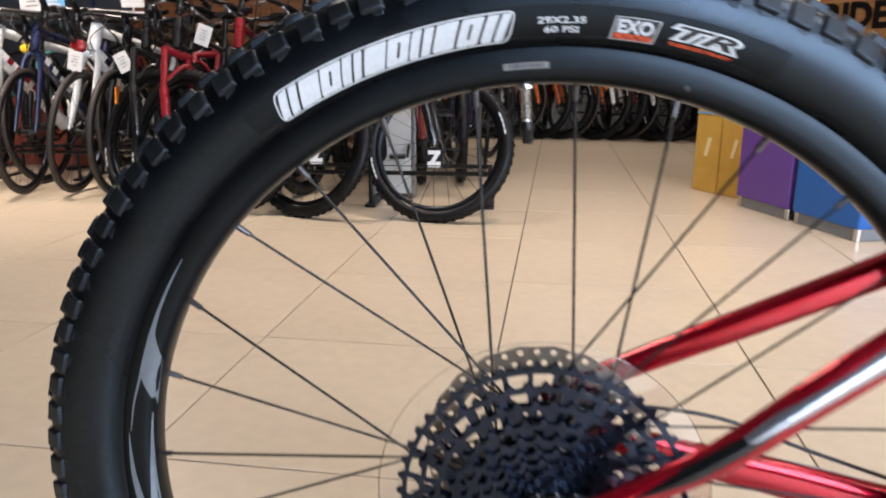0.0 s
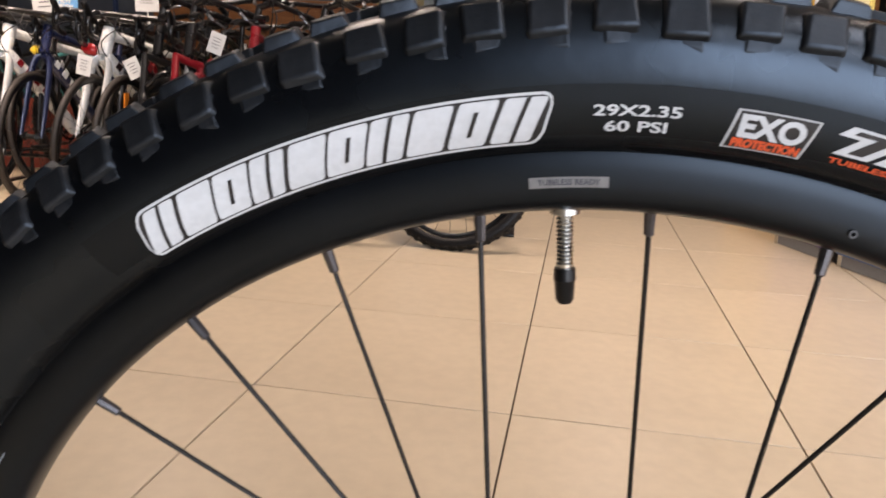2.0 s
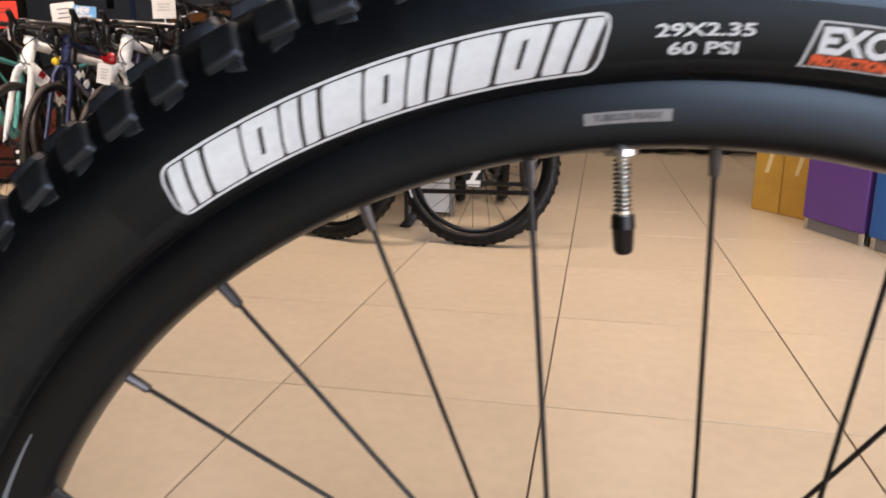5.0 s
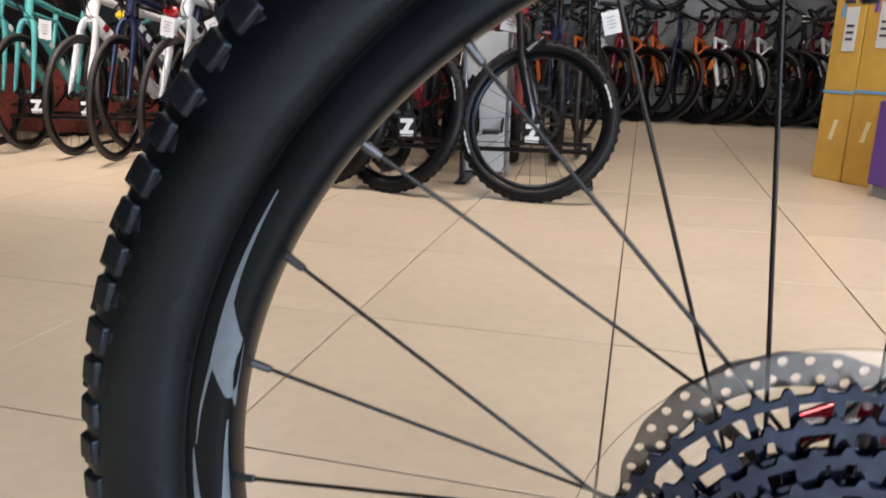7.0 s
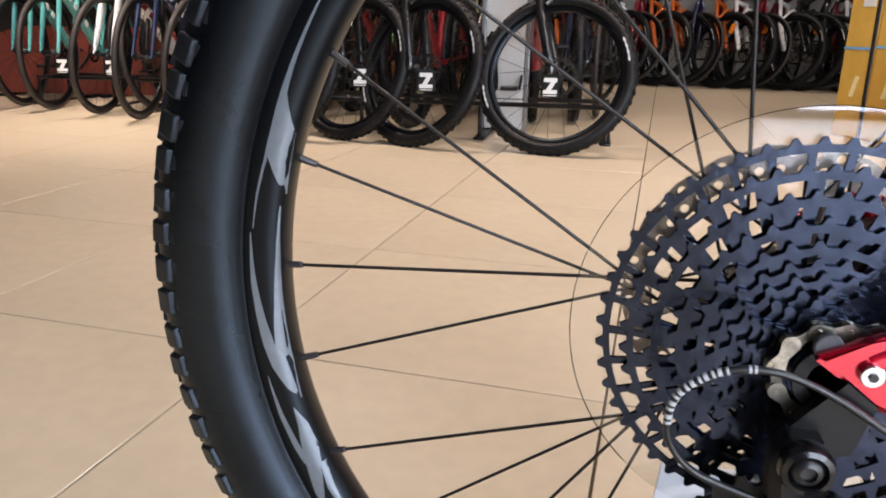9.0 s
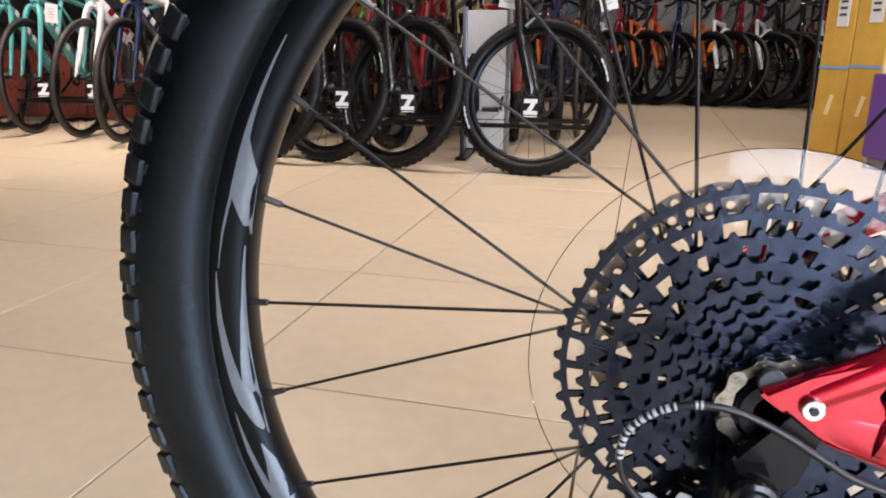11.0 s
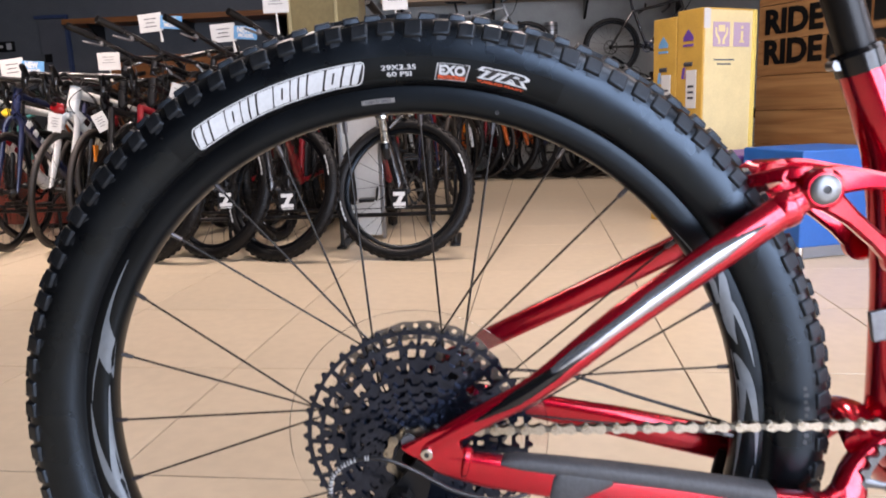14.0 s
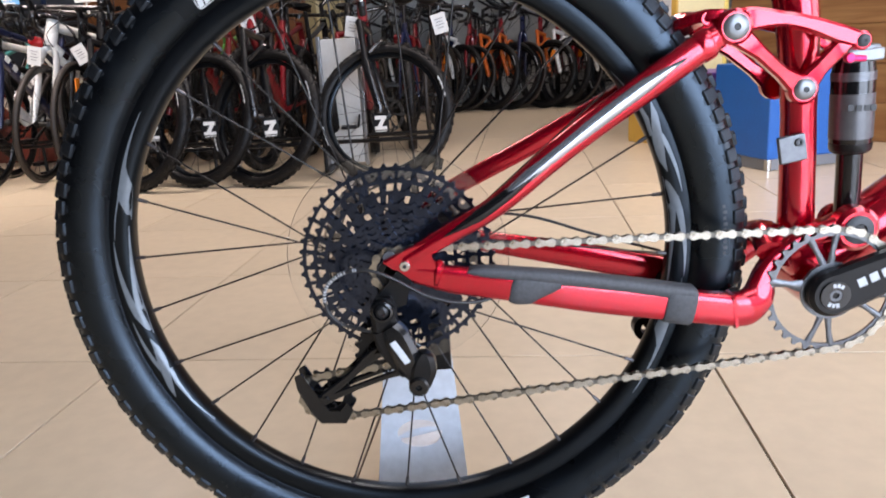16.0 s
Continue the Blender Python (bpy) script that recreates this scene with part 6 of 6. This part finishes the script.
def hang_tag(label, at, w=0.11, h=0.15, mat=None, lines=4, kind_name="price_tag", group="price tags on the bicycles", stem=0.0):
    """A card with printed bars, on a short stem or string."""
    t = thing(kind_name, label, "tag", at, group=group)
    bm = bmesh.new()
    box(bm, (0, 0, 0), (w, 0.003, h), bevel=0.0008)
    part("card", bm, mat or PAPER, t)
    for q in range(lines):
        bm = bmesh.new()
        box(bm, (0, -0.0022, h * (0.24 - 0.15 * q)), (w * (0.55 - 0.14 * (q % 2)), 0.0012, h * 0.025))
        part("print_bar", bm, PRINT, t)
    if stem:
        bm = bmesh.new()
        tube(bm, [(0, 0.002, -h / 2), (0.004, 0.004, -h / 2 - stem)], [0.004, 0.007], 8)
        part("stem", bm, PAPER, t)
    return t


def new_model_card(at, group="show cards on the handlebars"):
    """A white price card with a blue card beside it."""
    t = thing("show_card", "white price card with a blue new model card on a clip", "card", at, group=group)
    bm = bmesh.new()
    box(bm, (-0.055, 0, 0), (0.145, 0.003, 0.105), (0, -4, 0), bevel=0.0008)
    part("card", bm, PAPER, t)
    for q in range(3):
        bm = bmesh.new()
        box(bm, (-0.055, -0.0022, 0.022 - 0.022 * q), (0.075 - 0.018 * (q % 2), 0.0012, 0.0045), (0, -4, 0))
        part("print_bar", bm, PRINT, t)
    bm = bmesh.new()
    box(bm, (0.075, -0.004, -0.004), (0.135, 0.003, 0.075), (0, 5, 0), bevel=0.0008)
    c = part("blue_card", bm, PAPERB, t, "blue printed card")
    flat_text("card_lettering", "NEW", 0.030, 0.075, PAPER, c, pose(0.068, -0.0068, -0.002, 0, 5, 0), "white lettering", 0.05)
    flat_text("card_lettering", "MODEL", 0.020, 0.09, PAPER, c, pose(0.078, -0.0068, -0.030, 0, 5, 0), "white lettering", 0.05)
    bm = bmesh.new()
    tube(bm, [(0, 0.003, -0.045), (0.006, 0.006, -0.11)], [0.005, 0.010], 8)
    part("stem", bm, PAPER, t)
    return t


def hub_card(at):
    """A small black card with a white block mark, hung at a front hub."""
    t = thing("hub_card", "small black card with a white mark at the front hub", "card", at, group="cards at the front hubs")
    bm = bmesh.new()
    box(bm, (0, 0, 0), (0.115, 0.003, 0.135), bevel=0.0008)
    part("card", bm, BLACKP, t)
    bm = bmesh.new()
    box(bm, (0, -0.0025, 0.036), (0.082, 0.0015, 0.026))
    prism(bm, [(0.004, 0.026), (0.034, 0.026), (0.006, -0.026), (-0.026, -0.026)], -0.0033, -0.0018)
    box(bm, (0.0, -0.0025, -0.036), (0.086, 0.0015, 0.024))
    part("white_mark", bm, PAPER, t, "white block mark")
    bm = bmesh.new()
    box(bm, (0, -0.0025, -0.058), (0.08, 0.0015, 0.006))
    part("print_bar", bm, PAPER, t)
    return t


SIZE = {"mtb": 0.975, "road": 0.96}
# front row, along a line parallel to the back of the red bike
ROW = [  # x, y, heading, steer, style, main, accent, label, reflector
    (-3.50, 3.52, -84, 6, "road", TEAL, WHITE, "teal road bicycle with slim black tyres in a tight row", False),
    (-3.213, 3.405, -84, 5, "road", TEAL, WHITE, "pale teal road bicycle with slim brown-walled tyres", False),
    (-2.781, 3.284, -106, 24, "road", WHITE, CRIMSON, "white and red road bicycle with a white fork", False),
    (-2.467, 3.165, -98, 18, "road", NAVY, WHITE, "navy blue and white road bicycle in the row", False),
    (-2.206, 3.215, -112, 28, "road", WHITE, BLACK, "white road bicycle with black down tube lettering", False),
    (-1.975, 3.17, -98, 12, "road", BLACK, CRIMSON, "black and red bicycle with an orange spoke reflector", True),
    (-1.74, 3.02, -90, 62, "mtb", BLACK, BLACK, "black mountain bike with a broad knobbly tyre", False),
    (-1.51, 2.846, -92, 64, "mtb", BLACK, CRIMSON, "black and dark red mountain bike, its wheel turned", False),
    (-1.222, 2.895, -92, 67, "mtb", CRIMSON, BLACK, "crimson mountain bike with a black fork, its wheel turned", False),
    (-0.884, 2.80, -92, 66, "mtb", CRIMSON, BLACK, "crimson and black mountain bike, its wheel turned", False),
    (-0.295, 2.755, -84, 74, "mtb", DARKRED, BLACK, "dark red mountain bike with its front wheel turned broadside", False),
]


def contact_shift(heading, steer, style, scale=0.94):
    """Plan offset from the unsteered to the steered contact point."""
    R = 0.345 if style == "mtb" else 0.335
    wb = 1.08 if style == "mtb" else 0.98
    ht, hb = Vector((0.80, 0, 0.90)), Vector((0.85, 0, 0.76))
    q = Matrix.Rotation(radians(steer), 4, (ht - hb).normalized())
    c = hb + q @ (Vector((wb, 0, R)) - hb)
    off = (c - Vector((wb, 0, R))) * scale
    a = radians(heading)
    return off.x * math.cos(a) - off.y * math.sin(a), off.x * math.sin(a) + off.y * math.cos(a)


for x, y, hd, st, sty, c1, c2, lab, refl in ROW:
    sx, sy = contact_shift(hd, st, sty, SIZE[sty])
    bicycle(lab, (x - sx, y - sy), hd, st, sty, c1, c2, True, scale=SIZE[sty], reflector=refl, fat=1.45 if c1 == WHITE else 1.0)

# more bicycles pushed in between them, a little further back
for x, y, hd, sty, c1, c2 in ((-2.62, 3.52, -82, "road", BLACK, WHITE), (-2.09, 3.50, -83, "road", BLACK, CRIMSON), (-1.62, 3.36, -86, "mtb", BLACK, CRIMSON), (-1.05, 3.30, -92, "mtb", BLACK, BLACK), (-0.58, 3.55, -90, "mtb", BLACK, CRIMSON)):
    bicycle("black bicycle pushed in between the front row bicycles", (x, y), hd, -8, sty, c1, c2, False, scale=SIZE[sty], group="bicycles pushed in between")

# second row behind it, facing away
rng = random.Random(11)
SECOND = [(-3.4, BLACK), (-3.15, TEAL), (-2.9, BLACK), (-2.65, BLACK), (-2.4, CRIMSON), (-2.2, BLACK), (-1.95, WHITE), (-1.75, BLACK), (-1.5, GREEN), (-1.3, BLACK), (-1.1, CRIMSON), (-0.9, BLACK), (-0.65, BLACK), (-0.4, NAVY), (-0.15, BLACK)]
for k, (x, c1) in enumerate(SECOND):
    bicycle("bicycle packed in the second row behind the others", (x * 1.08 + 0.1, 4.82 - 0.17 * x + rng.uniform(-0.1, 0.1)), 88 + rng.uniform(-8, 8), rng.uniform(-20, 20), "mtb" if k % 2 else "road", c1, rng.choice((BLACK, CRIMSON, WHITE, CRIMSON, ORANGE)), False, group="bicycles in the second row")
# back row against the far wall
for k in range(20):
    x = -0.85 + k * 0.168
    y = 6.46 - 0.07 * x
    bicycle("dark bicycle with orange and red details in the far row", (x, y), -92 + rng.uniform(-5, 5), 56 + rng.uniform(-10, 8), "mtb" if k % 3 else "road", rng.choice((BLACK, BLACK, DARKRED, NAVY, CRIMSON)), rng.choice((ORANGE, WHITE, BLACK, ORANGE, CRIMSON)), False, group="bicycles in the far row", reflector=k % 2 == 0)
# round metal spotlight fixed to the back wall
spot = thing("wall_spotlight", "small round brushed metal spotlight on the back wall", "lamp", pose(0.84, 7.42, 1.44))
bm = bmesh.new()
tube(bm, [(0, -0.10, -0.085), (0, -0.10, -0.080), (0, -0.10, 0.080), (0, -0.10, 0.085)], [0.062, 0.066, 0.066, 0.062], 24)
part("drum", bm, ALU, spot)
for q in (-0.045, 0.0, 0.045):
    bm = bmesh.new()
    tube(bm, [(0, -0.10, q - 0.006), (0, -0.10, q + 0.006)], 0.0675, 24)
    part("band", bm, BOLT, spot)
bm = bmesh.new()
box(bm, (0, -0.02, 0), (0.05, 0.10, 0.05), bevel=0.004)
part("arm", bm, BLACKP, spot)
# a bicycle up on the wall, broadside
for hx in (0.12, 1.90):
    rk = thing("wall_hooks", "two black wall hooks holding a bicycle", "hook", pose(hx, 7.43, 1.50), group="bicycle wall hooks")
    for sx in (-0.12, 0.12):
        bm = bmesh.new()
        tube(bm, [(sx, 0.06, 0.1), (sx, -0.19, 0.12), (sx, -0.22, 0.16)], 0.012, 8, 3)
        part("hook", bm, BLACKP, rk)
for wx, c in ((2.35, BLACK), (0.58, SILVERC)):
    b = bicycle("black bicycle hung broadside on the back wall", (wx, 7.22), 0, 0, "mtb", c, BLACK, False, scale=0.84, group="bicycles on the back wall")
    b.matrix_basis = Matrix.Translation((0, 0, 0.955)) @ b.matrix_basis

# cards and tags
new_model_card(pose(-2.455, 3.42, 0.984, 0, 0, -6))
new_model_card(pose(-1.58, 3.25, 1.172, 0, 0, -4) @ Matrix.Scale(0.88, 4))
new_model_card(pose(-1.166, 3.15, 1.094, 0, 0, 4) @ Matrix.Scale(0.86, 4))
for x, y, z, w, h, stem in ((-1.955, 3.42, 1.000, 0.125, 0.095, 0.06), (-0.896, 3.00, 1.207, 0.125, 0.095, 0.10), (-0.318, 2.98, 1.197, 0.12, 0.10, 0.10)):
    hang_tag("white price card on a short stem above the bars", pose(x, y, z), w, h, None, 3, "show_card", "show cards on the handlebars", stem)
hang_tag("red sale card above the road bicycles", pose(-2.892, 3.50, 0.985), 0.14, 0.14, material("red_card", (0.62, 0.05, 0.03), 0.5, 0, 90, 0.08), 2, "show_card", "show cards on the handlebars", 0.06)
for x, y, z, a in ((-2.119, 3.10, 0.680, 12), (-1.885, 3.12, 0.675, -24), (-1.43, 3.02, 0.80, 20), (-0.955, 2.98, 0.762, -16), (-0.437, 2.93, 0.723, 10), (-2.83, 3.15, 0.66, 8), (-0.017, 2.98, 0.717, -14)):
    hang_tag("white paper price tag hanging from a bicycle", pose(x, y, z, 0, a, 0), 0.072, 0.095)
for x, y, z, a in ((-0.308, 2.68, 0.280, 0), (-0.832, 2.70, 0.285, 8), (-1.156, 2.80, 0.287, 8), (-1.425, 2.77, 0.284, 8), (-3.082, 3.33, 0.258, 20), (-2.671, 3.19, 0.268, 20)):
    hub_card(pose(x, y, z, -4, 0, a) @ Matrix.Scale(0.66, 4))

# white display boards standing between the bicycles, a low black rack rail
for bx, by, w, h, a in ((-0.568, 3.27, 0.19, 0.66, 0),):
    t = thing("display_board", "white upright display board behind the bicycles", "board", pose(bx, by, 0, 0, 0, a))
    bm = bmesh.new()
    box(bm, (0, 0, h / 2 + 0.02), (w, 0.04, h), bevel=0.004)
    part("panel", bm, BOARD, t)
    for sx in (-w / 2 - 0.012, w / 2 + 0.012):
        bm = bmesh.new()
        box(bm, (sx, 0, h / 2 + 0.02), (0.02, 0.05, h + 0.03), bevel=0.003)
        part("edge_strip", bm, ALU, t)
for x0, x1, yy in ((-1.80, -0.06, 3.00), (-3.5, -1.95, 3.62)):
    t = thing("floor_rack", "low black steel bicycle floor rack", "rack", pose(x0, yy, 0))
    for dy in (0.0, 0.26):
        bm = bmesh.new()
        tube(bm, [(0, dy, 0.165), (x1 - x0, dy, 0.165)], 0.011, 8)
        part("rail", bm, BLACKP, t)
    nn = 3
    for k in range(nn + 1):
        bm = bmesh.new()
        q = 0.01 + (x1 - x0 - 0.02) * k / nn
        tube(bm, [(q, 0.0, 0.165), (q, 0.0, 0.008)], 0.010, 8)
        tube(bm, [(q, 0.26, 0.165), (q, 0.26, 0.008)], 0.010, 8)
        box(bm, (q, 0.13, 0.165), (0.02, 0.26, 0.012))
        box(bm, (q, 0.13, 0.008), (0.05, 0.34, 0.012), bevel=0.003)
        part("leg_frame", bm, BLACKP, t)

# red boards standing behind the road bicycles
for bx, by, r, w in ((-3.75, 4.05, 6, 1.0), (-3.05, 4.12, -3, 0.8)):
    t = thing("red_display_board", "low brick-red display board with a curved top", "board", pose(bx, by, 0, 0, 0, r))
    bm = bmesh.new()
    out = [(-w / 2, 0.02), (w / 2, 0.02)] + [(w / 2 * math.cos(radians(a)), 0.24 + 0.22 * math.sin(radians(a))) for a in range(0, 181, 12)]
    prism(bm, out, -0.02, 0.02)
    part("panel", bm, BRICKRED, t)
    for sx in (-0.3, 0.3):
        bm = bmesh.new()
        box(bm, (sx, 0, 0.012), (0.05, 0.22, 0.022), bevel=0.003)
        part("foot", bm, BLACKP, t)

# small packs and helmets among the bicycles
for hx, hy, hz, c in ((-2.229, 3.33, 0.757, (0.50, 0.008, 0.012)), (-2.606, 3.48, 0.742, (0.65, 0.45, 0.02))):
    t = thing("bag", "small bright saddle bag on a bicycle's bars", "bag", pose(hx, hy, hz))
    bm = bmesh.new()
    bmesh.ops.create_icosphere(bm, subdivisions=3, radius=0.06)
    bmesh.ops.scale(bm, vec=(0.80, 0.7, 0.52), verts=bm.verts[:])
    for v in bm.verts:
        v.co += v.normal * 0.022 * noise.noise(v.co * 16)
    part("shell", bm, paint(c), t)
    bm = bmesh.new()
    tube(bm, [(-0.03, -0.02, 0.03), (0.0, -0.01, 0.06), (0.03, 0.02, 0.03)], [(0.006, 0.003)] * 3, 8, 4)
    part("strap", bm, BLACKP, t)
# ---- floor tiles, one by one ----
TS, GAP = 0.594, 0.0042
FT = pose(-0.070, 0.597, 0, 0, 0, -4.4)
bm = bmesh.new()
box(bm, (TS / 2, TS / 2, -0.0045), (TS - GAP, TS - GAP, 0.009), bevel=0.0012)
tile_ob = part("tile", bm, TILE, floor, at=FT)
rest = []
made = 0
for i in range(-10, 9):
    for j in range(-10, 10):
        c = FT @ Vector(((i + 0.5) * TS, (j + 0.5) * TS, 0))
        if not (-4.75 < c.x < 4.75 and -3.5 < c.y < 7.3):
            continue
        if i == 0 and j == 0:
            continue
        if -3.7 < c.x < 2.9 and -0.9 < c.y < 7.3 and made < 295:
            piece("tile", tile_ob.data, floor, at=FT @ Matrix.Translation((i * TS, j * TS, 0)))
            made += 1
        else:
            rest.append(FT @ Matrix.Translation((i * TS, j * TS, 0)))
bm = bmesh.new()
for m in rest:
    n0 = len(bm.verts)
    bm.from_mesh(tile_ob.data)
    bm.verts.ensure_lookup_table()
    bmesh.ops.transform(bm, matrix=m, verts=bm.verts[n0:])
tagged(part("outer_tiles", bm, TILE, floor), kind="stuff")
